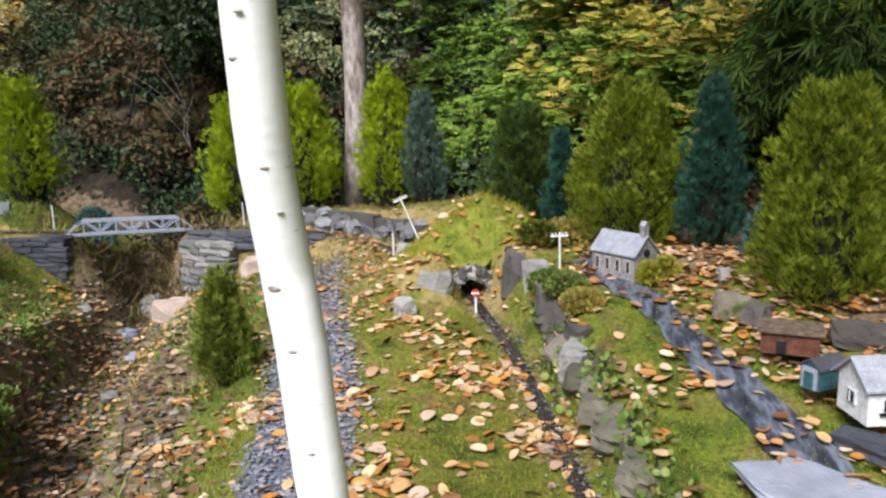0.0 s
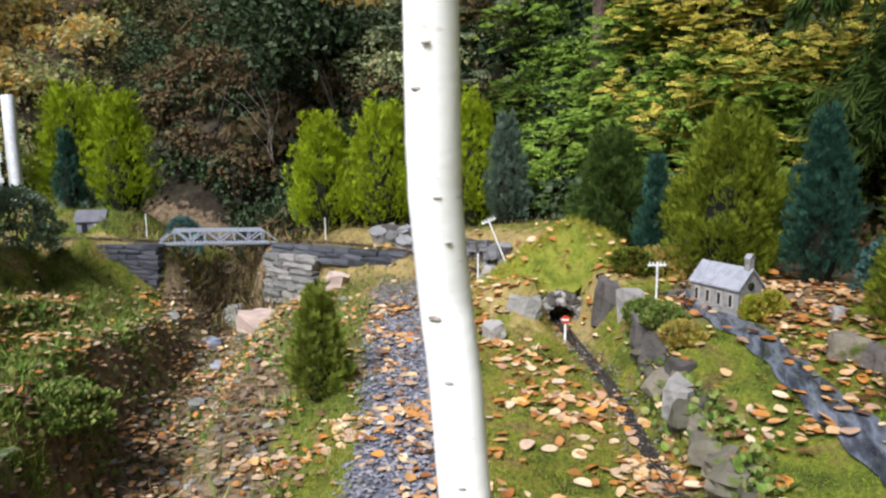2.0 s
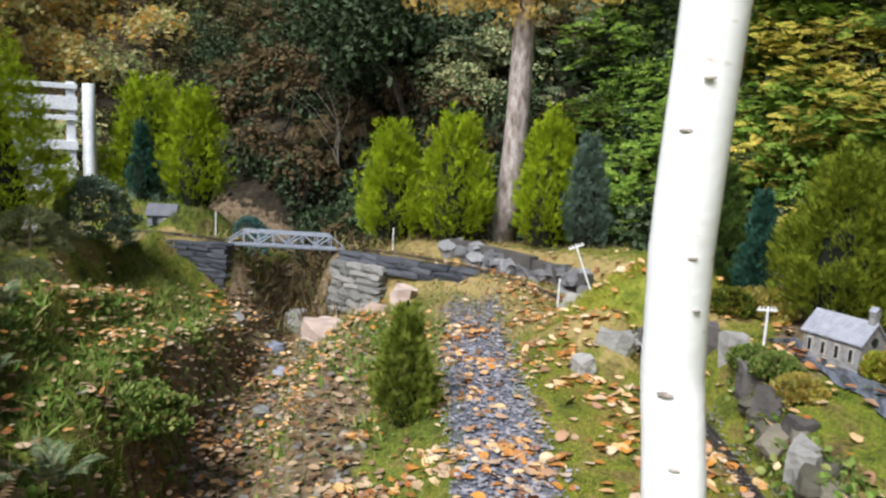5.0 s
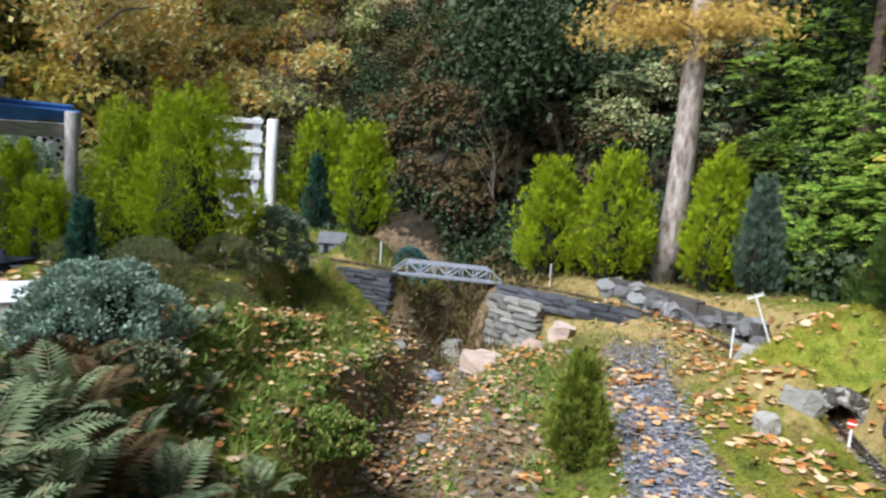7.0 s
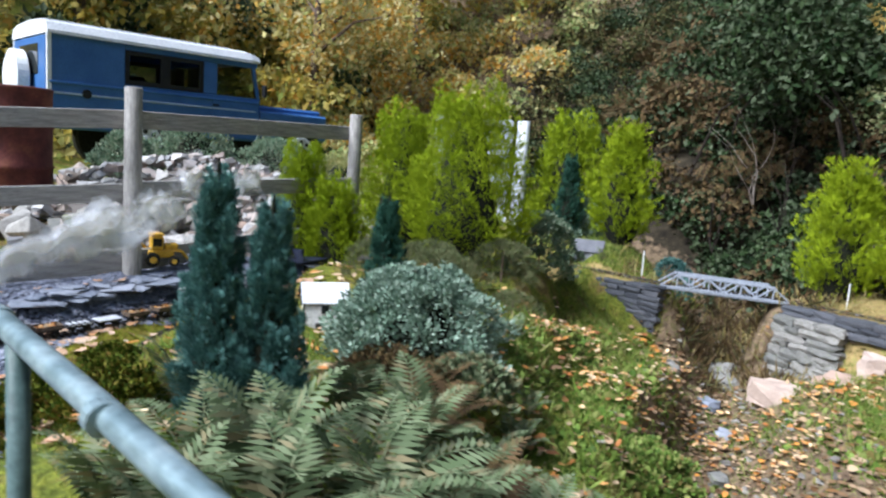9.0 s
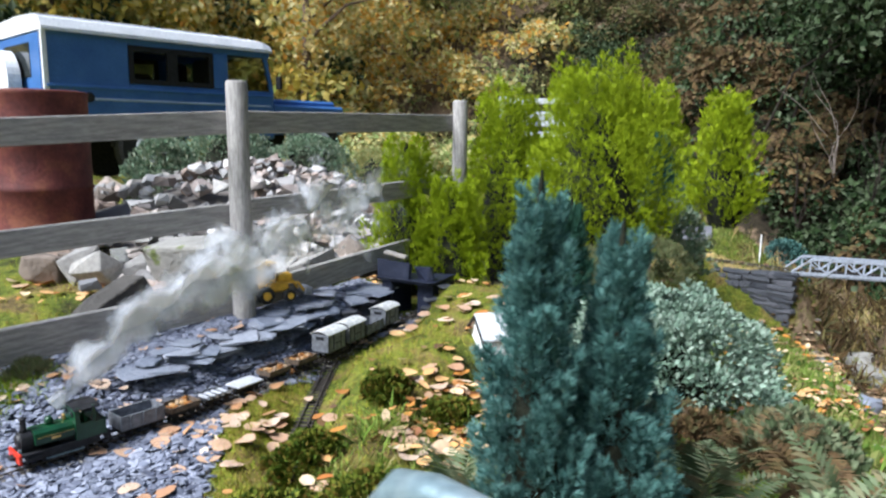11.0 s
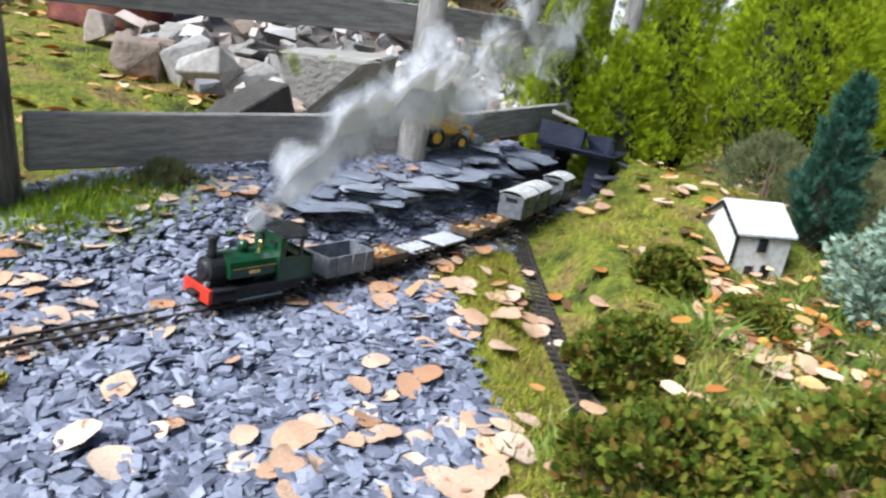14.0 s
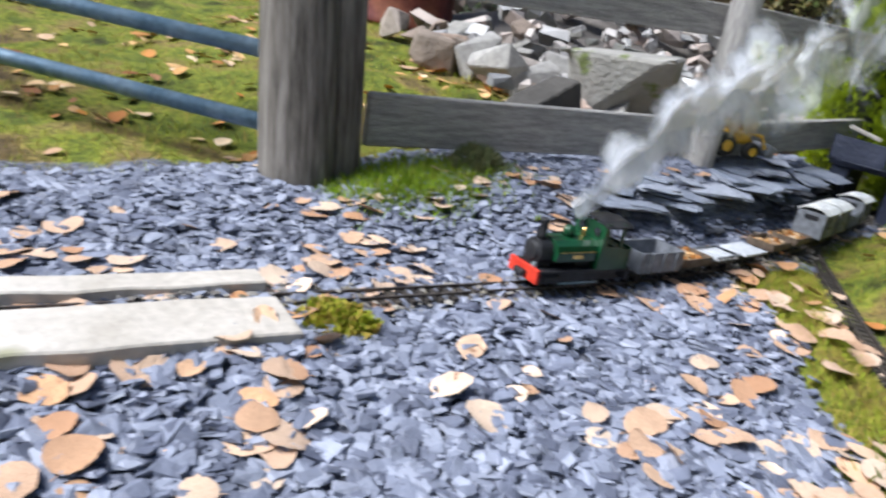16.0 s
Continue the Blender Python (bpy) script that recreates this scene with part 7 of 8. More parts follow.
FRONT = 1.755
locomotive(on_track(FRONT + 0.13))
open_wagon(on_track(FRONT + 0.365))
low_wagon(on_track(FRONT + 0.525), 1)
slate_wagon(on_track(FRONT + 0.665))
flat_wagon(on_track(FRONT + 0.805))
low_wagon(on_track(FRONT + 0.96), 2)
low_wagon(on_track(FRONT + 1.12), 3)
van(on_track(FRONT + 1.31))
van(on_track(FRONT + 1.47))
open_wagon(on_track(FRONT + 1.63))
van(on_track(FRONT + 1.79))


def steam():
    """The plume blown back from the chimney: billowing sheets that cross along its axis and thin out to nothing at their edges."""
    ob = thing("steam_plume", "white steam drifting back from the engine chimney", "steam")
    tagged(ob, kind="stuff")
    line = along([(-4.59, 0.27, 0.185), (-4.61, 0.42, 0.29), (-4.66, 0.68, 0.42), (-4.75, 1.05, 0.53), (-4.86, 1.6, 0.66), (-5.0, 2.2, 0.75)], 0.025)
    n, m = len(line), 17
    for layer in range(3):
        v, f, thin = [], [], []
        for i, (p, d) in enumerate(line):
            t = i / (n - 1)
            rad = (0.035 + 0.32 * t ** 0.75) * (1 + 0.22 * math.sin(19 * t + layer) * t ** 0.3)
            side = d.cross(Vector((0, 0, 1))).normalized()
            up = d.cross(side)
            a = math.pi / 2 + 0.4 * (layer - 1)
            across, off = side * math.cos(a) + up * math.sin(a), side * -math.sin(a) + up * math.cos(a)
            for k in range(m):
                u = 2 * k / (m - 1) - 1
                q = p + across * (u * rad)
                q = q + off * (0.2 * rad * noise.noise(q * 6 + Vector((layer * 5, 0, 0)))) + across * (0.25 * rad * noise.noise(q * 8 + Vector((0, layer * 5, 3))))
                v.append(tuple(q))
                puff = 0.95 + 0.25 * noise.noise(q * 5 + Vector((layer, 2, 0)))
                thin.append(max(0, 1 - u * u) ** 1.1 * (1.0 - t) ** 0.5 * puff - 0.35 * u * u)
        for i in range(n - 1):
            for k in range(m - 1):
                f.append((i * m + k, i * m + k + 1, (i + 1) * m + k + 1, (i + 1) * m + k))
        me = raw("veil", v, f, M_STEAM, True)
        att = me.attributes.new("thin", "FLOAT", "POINT")
        att.data.foreach_set("value", np.asarray(thin, np.float32))
        part_of("veil", me, ob)


steam()


def crossing():
    ob = thing("crossing_slab", "worn pale concrete crossing slabs beside the rails", "slab")
    for x, w in ((-4.487, 0.13), (-4.632, 0.06)):
        bm = box(w, 1.1, 0.05)
        bmesh.ops.subdivide_edges(bm, edges=[e for e in bm.edges if abs((e.verts[0].co - e.verts[1].co).y) > 0.5], cuts=14)
        for v in bm.verts:
            v.co.x += 0.006 * noise.noise(Vector((v.co.x * 30, v.co.y * 9, 0)))
            v.co.z += 0.004 * noise.noise(Vector((v.co.x * 20, v.co.y * 14, 3)))
        part("slab", bm, M_CONC, ob, bevel=0.003, at=pose(x, -0.91, -0.006))


crossing()


# ---- small shrubs and ferns ----
S = "small shrubs by the siding"
for k, (x, y, h, r) in enumerate([(-3.66, 0.42, 0.17, 0.17), (-3.9, 0.72, 0.13, 0.12), (-3.45, 0.55, 0.18, 0.18), (-3.55, 0.25, 0.15, 0.15), (-4.05, 1.15, 0.1, 0.08), (-3.85, 1.25, 0.1, 0.1)]):
    conifer("low_shrub", "low bushy yellow green shrub beside the siding", x, y, h, r, M_BOX, 4500, 0.019, dome, 0.7, ROUND, None, 60 + k, 0.008, category="shrub", group=S)
for k, (x, y, h, r, mat, label) in enumerate([
        (-4.5, 4.2, 0.52, 0.3, M_LAVENDER, "rounded dark grey green shrub beside the track"), (-4.35, 2.85, 0.34, 0.3, M_HEATH, "brownish green heather clump"),
        (-4.05, 2.65, 0.36, 0.28, M_HEATH, "brownish green heather clump"), (-3.75, 3.0, 0.22, 0.2, M_HEATH, "brownish green heather clump"), (-4.2, 3.4, 0.3, 0.26, M_HEATH, "brownish green heather clump"),
        (-4.2, 2.25, 0.27, 0.17, M_HEATH, "brownish green heather clump"), (-3.82, 2.3, 0.25, 0.17, M_HEATH, "brownish green heather clump"), (-5.15, 5.65, 0.4, 0.24, M_HEBE, "grey blue shrub behind the hut"), (-4.15, 5.75, 0.4, 0.2, M_BLUE, "grey blue shrub behind the hut"), (0.72, 3.6, 0.12, 0.06, M_MOUND, "yellow brown grass tuft before the chapel"),
        (0.8, 3.64, 0.1, 0.06, M_MOUND, "yellow brown grass tuft before the chapel"), (0.3, 4.35, 0.18, 0.16, M_YELLOW, "rusty yellow low shrub on the mound"), (0.12, 4.25, 0.14, 0.12, M_BOX, "yellow green low shrub on the mound"),
        (-7.6, 2.14, 0.6, 0.3, M_LAVENDER, "grey green lavender bush by the drum"), (-8.3, 3.1, 0.8, 0.5, M_LAVENDER, "grey green lavender bush by the rubble"), (-8.5, 4.2, 0.85, 0.55, M_LAVENDER, "grey green lavender bush by the rubble"), (-8.6, 5.2, 0.8, 0.5, M_HILL, "straw coloured scrub by the rubble"), (-5.1, 0.37, 0.07, 0.08, M_HEATH, "small dark bramble clump under the fence board"), (-4.5, -0.28, 0.016, 0.05, M_MOUND, "yellow moss clump at the end of the slab"), (1.35, 3.75, 0.3, 0.16, M_BLUE, "blue green juniper behind the village"),
        (0.3, 3.55, 0.1, 0.11, M_WEED, "leafy green creeper on the rocks"), (0.38, 3.35, 0.09, 0.1, M_YELLOW, "reddish creeper on the rocks"), (0.2, 3.68, 0.1, 0.1, M_WEED, "leafy green creeper on the rocks"), (-2.6, 2.6, 0.18, 0.25, M_WEED, "low weeds on the grassy bank"), (-2.9, 1.7, 0.16, 0.2, M_FERN, "low weeds under the grey shrub"), (-3.2, 1.55, 0.14, 0.2, M_BROWN, "dead brown stems under the grey shrub")]):
    conifer("low_shrub", label, x, y, h, r, mat, 8000 if r > 0.22 else 2600, 0.032, dome, 0.8, NEEDLE if mat is M_HEATH else LEAF, None, 80 + k, 0.01, category="shrub")


def frond_mesh(seed, mat, length=0.45):
    r = random.Random(seed)
    v, f = [], []
    n = 20
    mid = []
    for k in range(n + 1):
        t = k / n
        mid.append(Vector((length * (t - 0.18 * t * t), 0.03 * math.sin(2 * t + seed), length * (0.75 * t - 0.62 * t * t))))
    for k in range(1, n):
        t = k / n
        d = (mid[k + 1] - mid[k - 1]).normalized()
        long = length * 0.27 * math.sin(math.pi * min(1, 0.12 + t * 0.9)) ** 0.8 * (1 - 0.25 * t)
        for s in (-1, 1):
            side = Vector((0.35, s, -0.18 + 0.1 * r.random())).normalized()
            base = mid[k]
            wv = d * 0.011 * (1.2 - 0.6 * t)
            pts = [base - wv * 0.5, base + side * long * 0.45 - wv, base + side * long, base + side * long * 0.45 + wv]
            i = len(v)
            v += [tuple(p) for p in pts]
            f.append((i, i + 1, i + 2, i + 3))
    for k in range(n):
        i = len(v)
        o = Vector((0, 0.0025, 0))
        v += [tuple(mid[k] - o), tuple(mid[k + 1] - o), tuple(mid[k + 1] + o), tuple(mid[k] + o)]
        f.append((i, i + 1, i + 2, i + 3))
    return raw("frond", v, f, mat)


FRONDS = [frond_mesh(k, M_FERN) for k in range(5)]
DEADFRONDS = [frond_mesh(9 + k, M_BROWN) for k in range(3)]
rf = random.Random(77)
FERN_AT = [(-3.35, 0.75, 0.75), (-2.95, 0.62, 1.0), (-2.7, 0.72, 1.1), (-2.5, 0.9, 1.1), (-2.3, 1.0, 1.05), (-2.15, 1.2, 0.95), (-3.3, 1.1, 0.7), (-2.95, 1.2, 0.8), (-2.66, 1.2, 0.9), (-2.6, 1.48, 0.75),
           (-2.9, 0.36, 0.85), (-2.45, 0.6, 1.05), (-2.2, 0.7, 1.0), (-1.95, 0.85, 0.95), (-2.0, 1.5, 0.8), (-2.35, 1.45, 0.85), (-2.65, 0.4, 0.9), (-2.75, 1.85, 0.5), (-2.9, 2.1, 0.45), (-2.3, 1.85, 0.55), (-3.35, 2.55, 0.4), (-1.75, 1.0, 0.8)]
DEAD_AT = [(-2.42, 1.25, 0.9), (-2.2, 1.45, 0.8), (-2.75, 1.4, 0.75), (-1.95, 1.15, 0.9), (-2.5, 1.7, 0.6), (-2.1, 0.95, 0.8), (-2.95, 1.55, 0.6)]
for k, (x, y, s, dead) in enumerate([q + (0,) for q in FERN_AT] + [q + (1,) for q in DEAD_AT]):
    z = gz(x, y)
    ob = thing("fern", "withered brown fern on the bank" if dead else "arching green fern on the bank", "fern", "ferns on the bank", pose(x, y, z, 0, 0, rf.uniform(0, 360)))
    for j in range(9):
        o = part_of("frond", rf.choice(DEADFRONDS if dead else FRONDS), ob)
        o.matrix_basis = pose(0, 0, 0, 0, rf.uniform(-58, -12), j * 40 + rf.uniform(-14, 14)) @ Matrix.Diagonal((s * rf.uniform(0.75, 1.1),) * 3 + (1,))


# ---- grass, moss, chippings and fallen leaves ----
def scatter_xy(n, box4, r, weight):
    x = box4[0] + (box4[1] - box4[0]) * r.random(n)
    y = box4[2] + (box4[3] - box4[2]) * r.random(n)
    keep = r.random(n) < weight(x, y)
    return x[keep], y[keep]


def turf(x, y):
    clear = 1 - np.maximum(zone_slate(x, y), 0.85 * zone_litter(x, y))
    for line in (TRACK_LOW, TRACK_LEFT, TRACK_FAR, SIDING):
        d, _ = near_line(x, y, line)
        clear = clear * smooth01(0.03, 0.07, d)
    return clear * (0.35 + 0.65 * smooth01(0.35, 0.6, patch(3 * x, 3 * y, 3)))


def grass(name, label, n, box4, size, mat, seed, weight=turf, template=BLADE, up=1.0, spreadout=0.55):
    r = np.random.default_rng(seed)
    x, y = scatter_xy(n, box4, r, weight)
    k = len(x)
    p = np.stack([x, y, ground_z(x, y) - 0.003], -1)
    way = r.normal(size=(k, 3)) * spreadout + np.array([0, 0, up])
    v, f = spread(p, way, size * (0.4 + 0.9 * r.random(k)), *template, r)
    return tagged(new(name, raw(name, v, f, mat)), label, "grass", kind="stuff")


grass("lawn_moss", "short yellow green moss around the white house", 60000, (-5.0, -3.3, 0.2, 3.2), 0.028, M_MOSS, 91)
grass("bank_grass", "rough green grass on the bank", 110000, (-3.95, -2.2, 0.3, 5.0), 0.05, M_GRASS, 92, spreadout=0.8)
grass("path_moss", "mossy turf between path and lower track", 90000, (-1.1, 0.35, 1.0, 4.3), 0.026, M_MOSS, 93)
grass("village_moss", "bright green moss lawn in the village", 90000, (0.3, 1.9, 1.0, 4.2), 0.024, M_LAWN, 94)
grass("ditch_grass", "thin grass on the side of the ditch", 40000, (-2.4, -0.8, 1.0, 5.3), 0.045, M_GRASS, 95)
grass("dry_grass", "yellowed dry grass along the far track", 50000, (-4.9, -0.6, 4.2, 6.6), 0.045, M_STRAW, 96, lambda x, y: np.maximum(0.25, zone_straw(x, y)) * (1 - smooth01(0.2, 0.6, zone_litter(x, y))))
grass("yard_grass", "trodden grass beyond the fence", 40000, (-8.5, -5.25, -2.5, 1.6), 0.032, M_MOSS, 97, lambda x, y: 0.35 + 0.6 * smooth01(0.4, 0.55, patch(3 * x, 3 * y, 2)))
grass("verge_grass", "tuft of green weeds beside the gate post", 60000, (-5.2, -4.82, -0.1, 0.6), 0.04, M_LAWN, 98, lambda x, y: np.exp(-((x + 5.06) / 0.1) ** 2 - ((y - 0.14) / 0.17) ** 2))

grass("bank_weeds", "leafy green and brown weeds on the grassy bank", 28000, (-3.7, -1.9, 0.5, 4.6), 0.044, M_WEED, 88, lambda x, y: turf(x, y) * smooth01(0.3, 0.6, patch(2.5 * x, 2.5 * y, 5)), ROUND, 0.5, 0.9)
grass("bank_tufts", "long arching grass tufts on the bank", 26000, (-3.9, -1.2, 0.6, 5.0), 0.11, M_GRASS, 83, lambda x, y: turf(x, y) * smooth01(0.55, 0.75, patch(6 * x, 6 * y, 4)), BLADE, 0.8, 0.6)
grass("bank_dead_stems", "dead brown stems in the bank grass", 9000, (-3.9, -1.4, 0.5, 5.0), 0.06, M_BROWN, 89, lambda x, y: (1 - zone_slate(x, y)) * smooth01(0.4, 0.7, patch(2 * x, 2 * y, 4)), BLADE, 0.6, 0.9)
grass("siding_moss", "yellow moss strip between yard and siding", 70000, (-4.75, -3.6, 0.2, 1.3), 0.02, M_MOSS, 87, lambda x, y: smooth01(0.13, 0.07, near_line(x + 0.07, y + 0.09, SIDING)[0]) * smooth01(0.03, 0.05, near_line(x, y, SIDING)[0]) * smooth01(0.04, 0.07, near_line(x, y, TRACK_LEFT)[0]))

grass("wall_foot_moss", "green moss and weeds along the foot of the slate wall", 22000, (-5.1, -4.5, 0.4, 2.3), 0.022, M_LAWN, 86, lambda x, y: smooth01(0.13, 0.09, near_line(x, y, TRACK_LEFT)[0]) * smooth01(0.05, 0.07, near_line(x, y, TRACK_LEFT)[0]) * smooth01(0.42, 0.6, patch(3 * x, 3 * y, 6)))

def rock_line(x, y):
    d, _ = near_line(x, y, [(0.2, 3.6, 0), (0.4, 2.75, 0), (0.66, 1.75, 0)])
    return smooth01(0.14, 0.05, d) * smooth01(0.3, 0.55, patch(4 * x, 4 * y, 2))


grass("ditch_brush", "tangle of dead brown stems in the ditch above the bridge", 5200, (-4.5, -2.9, 5.0, 7.4), 0.2, M_BROWN, 82, lambda x, y: zone_litter(x, y) * smooth01(0.3, 0.5, patch(4 * x, 4 * y, 3)), BLADE, 0.8, 0.7)
grass("ditch_straw", "dry straw stems in the ditch above the bridge", 2600, (-4.5, -2.7, 5.1, 7.3), 0.15, M_STRAW, 81, lambda x, y: 0.3 + 0.7 * zone_straw(x, y), BLADE, 0.8, 0.6)
rock_green = grass("rock_creeper", "green and rusty creeper over the track side rocks", 5200, (0.0, 0.85, 1.6, 3.8), 0.035, M_WEED, 85, rock_line, ROUND, 0.5, 0.9)
rock_green.location.z = 0.05
grass("wall_bank_grass", "rough grass beside the bridge walls", 42000, (-5.2, -2.0, 4.2, 5.6), 0.05, M_GRASS, 84, lambda x, y: (1 - 0.9 * zone_litter(x, y)) * smooth01(0.06, 0.1, near_line(x, y, TRACK_LEFT)[0]) * smooth01(0.06, 0.1, near_line(x, y, TRACK_FAR)[0]) * (1 - zone_slate(x, y)))

CHIP = np.array([(-0.5, -0.36, 0), (0.5, -0.3, 0), (0.44, 0.36, 0), (-0.46, 0.3, 0), (-0.44, -0.3, 0.16), (0.42, -0.26, 0.13), (0.4, 0.28, 0.16), (-0.4, 0.26, 0.14)])
CHIP_F = [(4, 5, 6, 7), (0, 1, 5, 4), (1, 2, 6, 5), (2, 3, 7, 6), (3, 0, 4, 7)]


def chips(name, label, n, box4, size, seed, weight=zone_slate, mat=M_SLATE, tilt=0.15, heap=None, thick=1.0):
    """Loose slate chippings, each a thin uneven plate."""
    r = np.random.default_rng(seed)
    x, y = scatter_xy(n, box4, r, weight)
    k = len(x)
    a = r.random(k) * 2 * math.pi
    up = np.stack([r.normal(size=k) * tilt, r.normal(size=k) * tilt, np.ones(k)], -1)
    up /= np.linalg.norm(up, axis=1, keepdims=True)
    ax = np.stack([np.cos(a), np.sin(a), np.zeros(k)], -1)
    ax -= up * (ax * up).sum(1, keepdims=True)
    ay = np.cross(up, ax)
    s = size * (0.45 + 0.9 * r.random(k) ** 1.6)[:, None, None]
    j = CHIP[None] * (1 + 0.24 * np.clip(r.normal(size=(k, 8, 3)), -1.5, 1.5))
    j[:, :, 2] *= thick
    p = np.stack([x, y, ground_z(x, y) + 0.016 * r.random(k) + (heap(x, y) if heap else 0)], -1)
    v = p[:, None] + s * (j[:, :, 0:1] * ax[:, None] + j[:, :, 1:2] * ay[:, None] + j[:, :, 2:3] * up[:, None])
    f = np.asarray(CHIP_F)[None] + (np.arange(k) * 8)[:, None, None]
    return tagged(new(name, raw(name, v.reshape(-1, 3), f.reshape(-1, 4), mat)), label, "slate chippings", kind="stuff")


chips("yard_chippings", "blue grey slate chippings covering the yard", 50000, (-5.3, -3.25, -1.3, 1.4), 0.031, 101, tilt=0.26)
chips("terrace_chippings", "blue grey slate chippings on the terrace", 13000, (-5.3, -4.75, 0.7, 2.2), 0.03, 102)
chips("path_chippings", "small slate chippings on the footpath", 34000, (-2.1, 0.2, 0.6, 5.4), 0.021, 103, mat=M_PATHSLATE, tilt=0.22)
chips("cutting_gravel", "dark gravel and grit beside the lower track", 9000, (-0.6, 1.1, 1.0, 4.4), 0.014, 107, lambda x, y: smooth01(0.13, 0.07, near_line(x, y, TRACK_LOW)[0]), M_GRAVEL, 0.3, lambda x, y: 0.006)
chips("far_track_gravel", "grey gravel along the far track", 7000, (-5.3, -0.4, 4.2, 6.0), 0.018, 108, lambda x, y: smooth01(0.1, 0.05, np.minimum(near_line(x, y, TRACK_FAR)[0], near_line(x, y, TRACK_LEFT)[0])), M_GRAVEL, 0.3, lambda x, y: 0.006)
chips("track_gravel", "fine grey brown gravel along the model track", 16000, (-5.2, -4.4, -1.3, 2.4), 0.012, 106, lambda x, y: smooth01(0.085, 0.05, near_line(x, y, TRACK_LEFT)[0]), M_GRAVEL, 0.3, lambda x, y: 0.008)
chips("ditch_stones", "small stones scattered in the ditch", 3500, (-4.2, -1.2, 1.0, 6.6), 0.05, 104, lambda x, y: 0.5 * zone_litter(x, y), M_GRAVEL)


chips("rubble_small", "small angular broken quarry stone", 1700, (-8.2, -5.5, 0.8, 4.6), 0.11, 105, lambda x, y: smooth01(-8.2, -7.6, x) * (0.35 + 0.65 * smooth01(2.0, 2.6, y)) * ((x + 7.1) ** 2 + (y - 1.15) ** 2 > 0.3), M_RUBBLE, 0.6, lambda x, y: 0.06 + 0.52 * np.exp(-((x + 6.9) / 0.8) ** 2 - ((y - 2.9) / 1.1) ** 2), 2.6)


def leaf_mesh(seed):
    r = random.Random(seed)
    bm = bmesh.new()
    n = 12
    wide = r.uniform(0.32, 0.46)
    curl = r.uniform(0.1, 0.35)
    ring, mid = [], []
    for k in range(10):
        t = k / 9
        w = wide * math.sin(math.pi * (0.03 + 0.93 * t)) ** 0.55 * (1 + 0.06 * math.sin(9 * t + seed))
        z = curl * 0.3 * math.sin(math.pi * t) + 0.1 * r.random() * t
        mid.append(bm.verts.new((t - 0.5, 0, z * 0.4)))
        ring.append((bm.verts.new((t - 0.5, w * (1 + 0.12 * r.random()), z * 0.4 + curl * w * w * 1.6)), bm.verts.new((t - 0.5, -w * (1 + 0.12 * r.random()), z * 0.4 + curl * w * w * 1.6 * r.uniform(0.4, 1.2)))))
    for k in range(9):
        bm.faces.new((mid[k], mid[k + 1], ring[k + 1][0], ring[k][0]))
        bm.faces.new((mid[k], ring[k][1], ring[k + 1][1], mid[k + 1]))
    tube([(-0.5, 0, 0.0), (-0.72, 0.04, 0.03)], 0.012, 4, bm)
    return finish(bm, "fallen_leaf", M_LEAF, True)


LEAVES = [leaf_mesh(k) for k in range(8)]
rl = random.Random(5)


def leaf_density(x, y):
    """Where leaves gather."""
    yard = 0.12 + 0.88 * smooth01(0.48, 0.66, patch(2.6 * x, 2.6 * y, 1))
    return yard


def leaf_things(n, box4, label, low, high, seed, lift=0.012):
    r = np.random.default_rng(seed)
    x, y = scatter_xy(n * 4, box4, r, leaf_density)
    for px, py in list(zip(x, y))[:n]:
        s = rl.uniform(low, high)
        o = tagged(new("fallen_leaf", rl.choice(LEAVES)), label, "leaf", "fallen leaves")
        o.matrix_basis = pose(px, py, gz(px, py) + lift + 0.008 * rl.random(), rl.gauss(0, 8), rl.gauss(0, 8), rl.uniform(0, 360)) @ Matrix.Diagonal((s, s * rl.uniform(0.8, 1.15), s, 1))


leaf_things(300, (-5.1, -3.3, -0.9, 1.25), "curled tan autumn leaf lying on slate chippings", 0.045, 0.075, 111, 0.014)
leaf_things(35, (-5.05, -3.7, 0.9, 2.3), "curled tan autumn leaf lying on moss", 0.05, 0.08, 112, 0.02)
leaf_things(35, (-1.2, 0.3, 1.5, 3.3), "dry orange brown autumn leaf lying on turf", 0.04, 0.07, 113, 0.015)
leaf_things(15, (0.5, 1.5, 1.7, 3.4), "dry orange brown autumn leaf lying in the village", 0.04, 0.065, 114, 0.02)


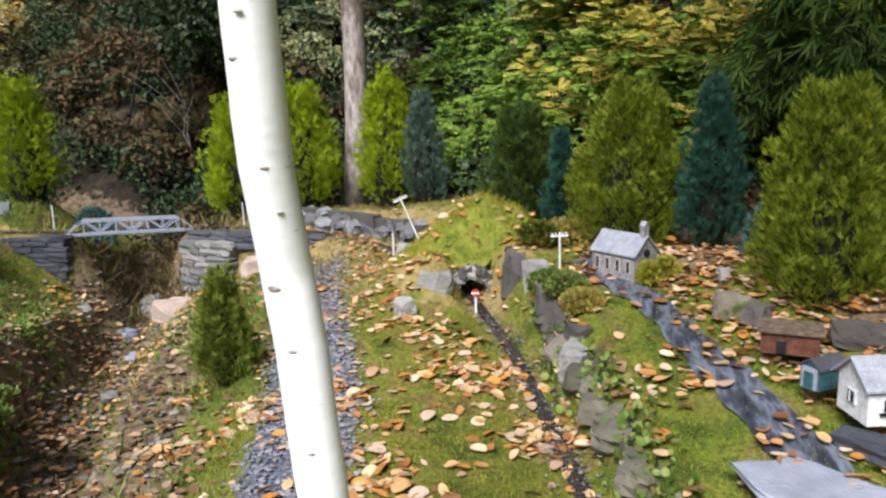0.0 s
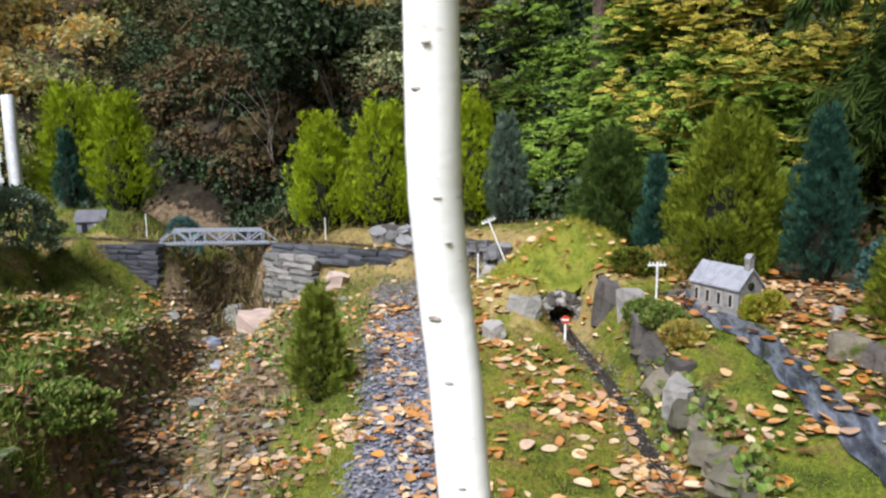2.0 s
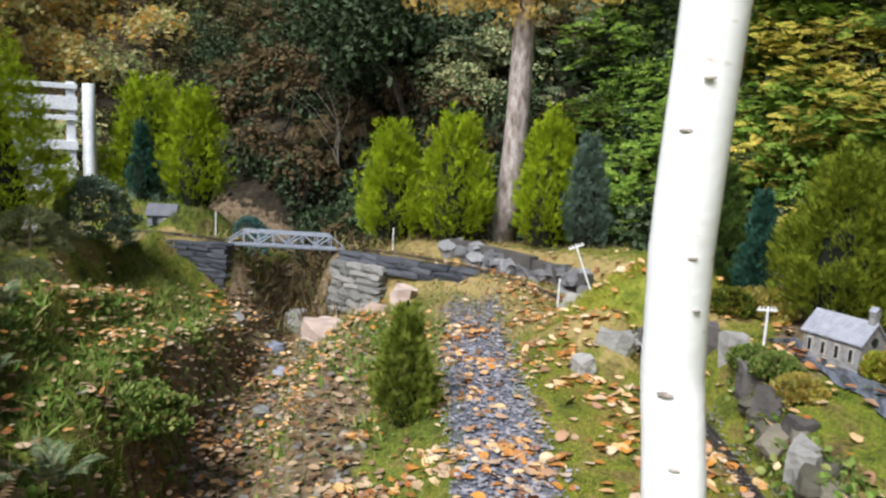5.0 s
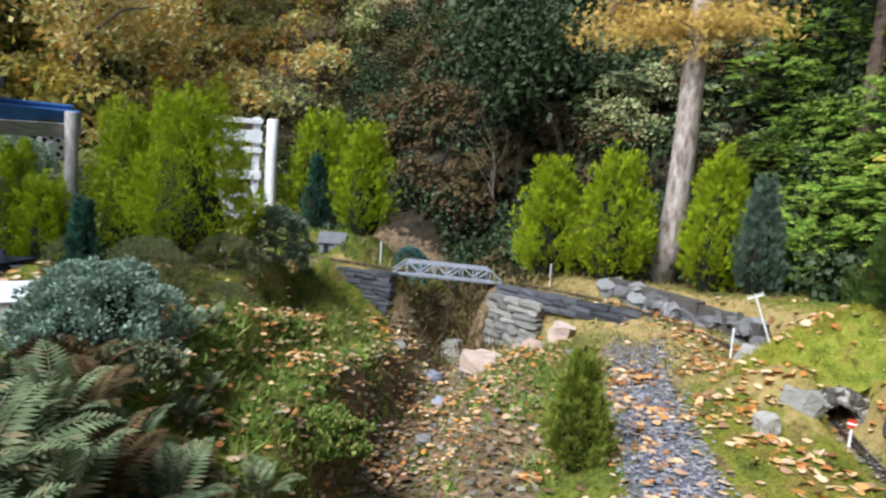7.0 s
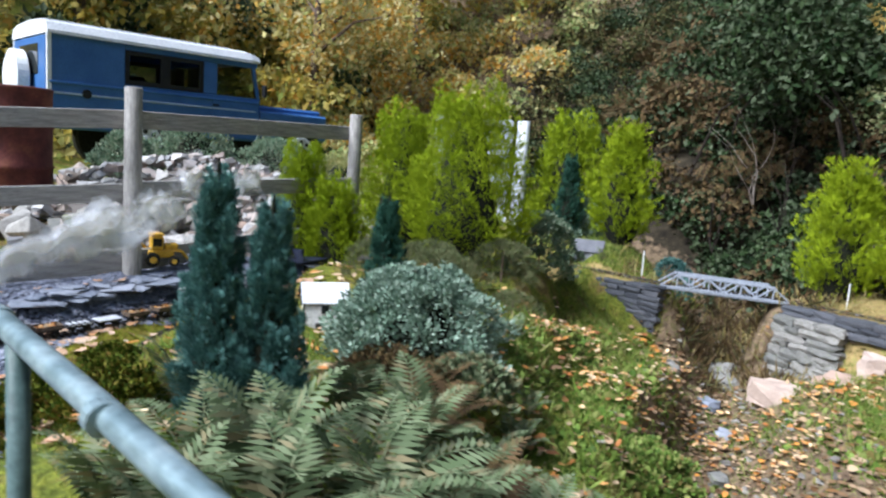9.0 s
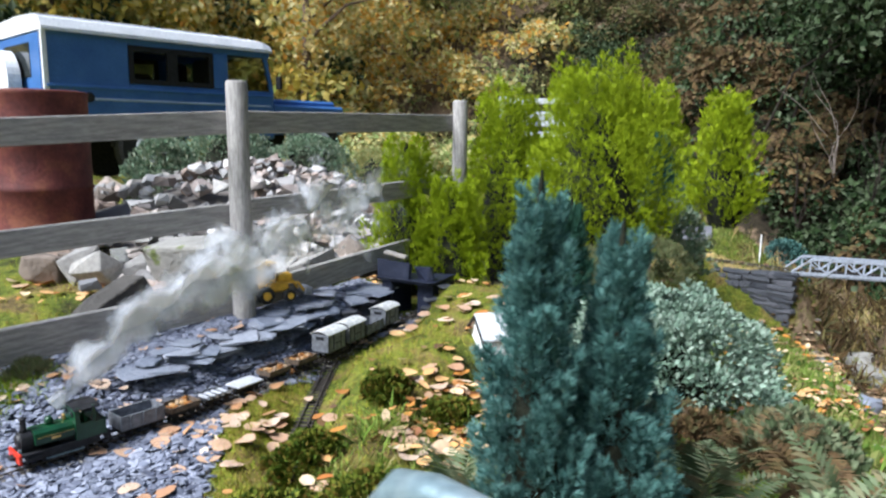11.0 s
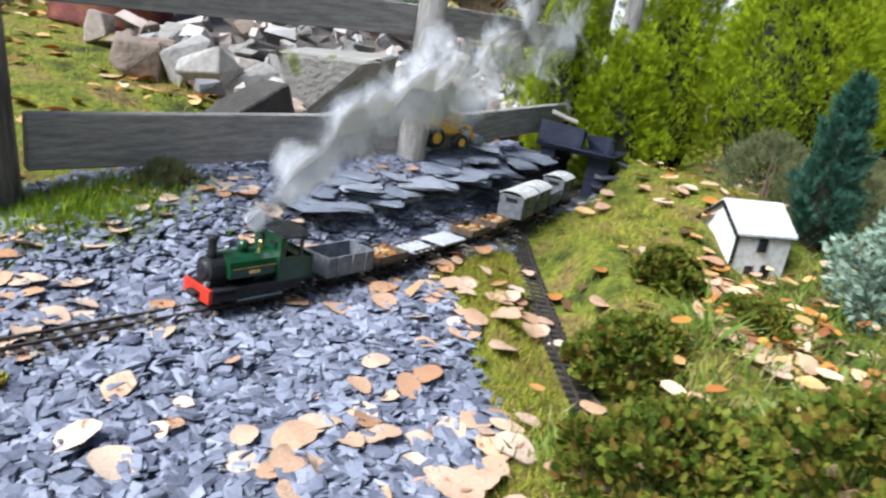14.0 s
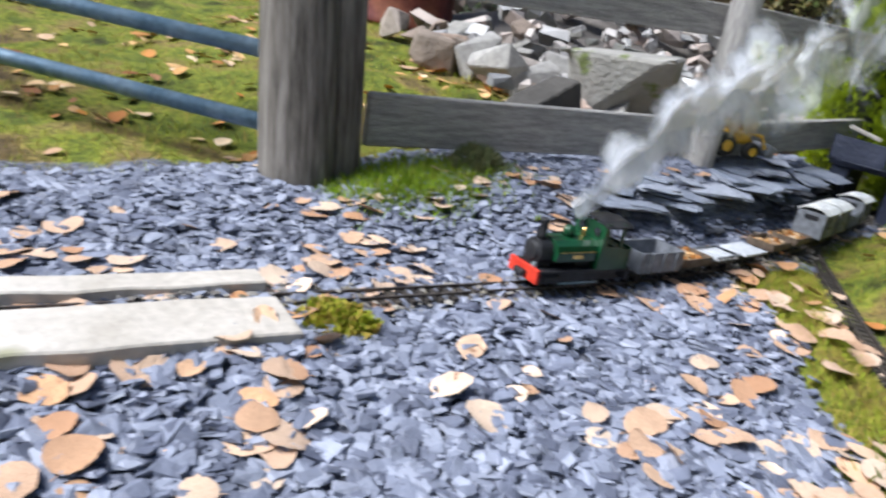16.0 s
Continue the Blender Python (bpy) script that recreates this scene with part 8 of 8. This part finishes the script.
def leaf_litter(name, label, n, box4, size, seed, weight=None, lift=0.012, mat=M_LITTER):
    r = np.random.default_rng(seed)
    x, y = scatter_xy(n, box4, r, weight or leaf_density)
    k = len(x)
    p = np.stack([x, y, ground_z(x, y) + lift * (0.5 + r.random(k))], -1)
    way = r.normal(size=(k, 3)) * np.array([1, 1, 0.16])
    way /= np.linalg.norm(way, axis=1, keepdims=True)
    up = np.stack([0.25 * r.normal(size=k), 0.25 * r.normal(size=k), np.ones(k)], -1)
    side = np.cross(up, way)
    side /= np.linalg.norm(side, axis=1, keepdims=True)
    up = np.cross(way, side)
    # midrib, then the two edges, bent up or down by a curl of the leaf's own
    rib = [(-0.5, 0, 0.02), (-0.2, 0, 0), (0.12, 0, 0), (0.52, 0, 0.05)]
    edge = [(-0.45, 0.15, 0.05), (-0.22, 0.31, 0.12), (0.15, 0.33, 0.14), (0.42, 0.19, 0.09)]
    tpl = np.array(rib + edge + [(x, -y, z) for x, y, z in edge])
    v = np.repeat(tpl[None], k, 0) * (1 + 0.1 * np.clip(r.normal(size=(k, 12, 3)), -2, 2))
    v[:, :, 1] *= (0.85 + 0.4 * r.random(k))[:, None]
    v[:, :, 2] *= (0.3 + 0.9 * r.random(k) * np.where(r.random(k) < 0.3, -1, 1))[:, None]
    v *= (size * (0.5 + 0.8 * r.random(k)))[:, None, None]
    v = p[:, None] + v[:, :, 0:1] * way[:, None] + v[:, :, 1:2] * side[:, None] + v[:, :, 2:3] * up[:, None]
    v = v.reshape(-1, 3)
    quads = np.array([(q + j, q + j + 1, e + j + 1, e + j)[::o] for q, e, o in ((0, 4, 1), (0, 8, -1)) for j in range(3)])
    f = (quads[None] + (np.arange(k) * 12)[:, None, None]).reshape(-1, 4)
    return tagged(new(name, raw(name, v, f, mat, True)), label, "leaves", kind="stuff")


leaf_litter("litter_path", "fallen autumn leaves strewn over path and turf", 5000, (-1.6, 0.4, 1.0, 5.4), 0.056, 121)
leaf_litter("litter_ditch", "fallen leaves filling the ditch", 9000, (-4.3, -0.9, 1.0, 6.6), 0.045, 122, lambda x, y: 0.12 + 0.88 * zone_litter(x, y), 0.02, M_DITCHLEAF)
leaf_litter("litter_bank", "small pale leaves caught in the bank grass", 3800, (-4.0, -2.2, 0.4, 5.0), 0.045, 123, None, 0.04)
leaf_litter("litter_yard", "fallen leaves beyond the gate and fence", 2600, (-8.5, -5.2, -2.5, 2.5), 0.06, 124)
leaf_litter("litter_chippings", "fallen tan leaves over slate chippings", 620, (-5.2, -3.2, -1.1, 1.5), 0.056, 128, None, 0.016, M_YARDLEAF)
leaf_litter("litter_lawn", "fallen leaves on the mossy lawn", 420, (-5.0, -3.4, 1.0, 3.4), 0.06, 125, None, 0.025)
leaf_litter("litter_village", "fallen leaves along the village road", 1500, (0.3, 1.8, 1.2, 4.2), 0.055, 126, None, 0.025)
leaf_litter("litter_conifers", "orange leaves heaped under the village conifers", 1500, (0.75, 1.6, 2.1, 3.9), 0.045, 129, lambda x, y: smooth01(0.1, 0.3, x + 0.43 * (y - 4.7)), 0.02)
leaf_litter("litter_mound", "fallen leaves on the straw by the far track", 900, (-2.6, -0.5, 4.2, 5.8), 0.055, 127, None, 0.02)


# ---- white stones by the siding ----
stone("white_stone", "white chalky stone among the siding shrubs", -3.85, 0.85, 0.02, 0.06, 0.05, 0.06, M_WHITE, 401, (10, 0, 30), "white stones by the siding")
stone("white_stone", "white chalky stone among the siding shrubs", -3.78, 0.96, 0.03, 0.08, 0.05, 0.035, M_WHITE, 402, (0, 12, 70), "white stones by the siding")
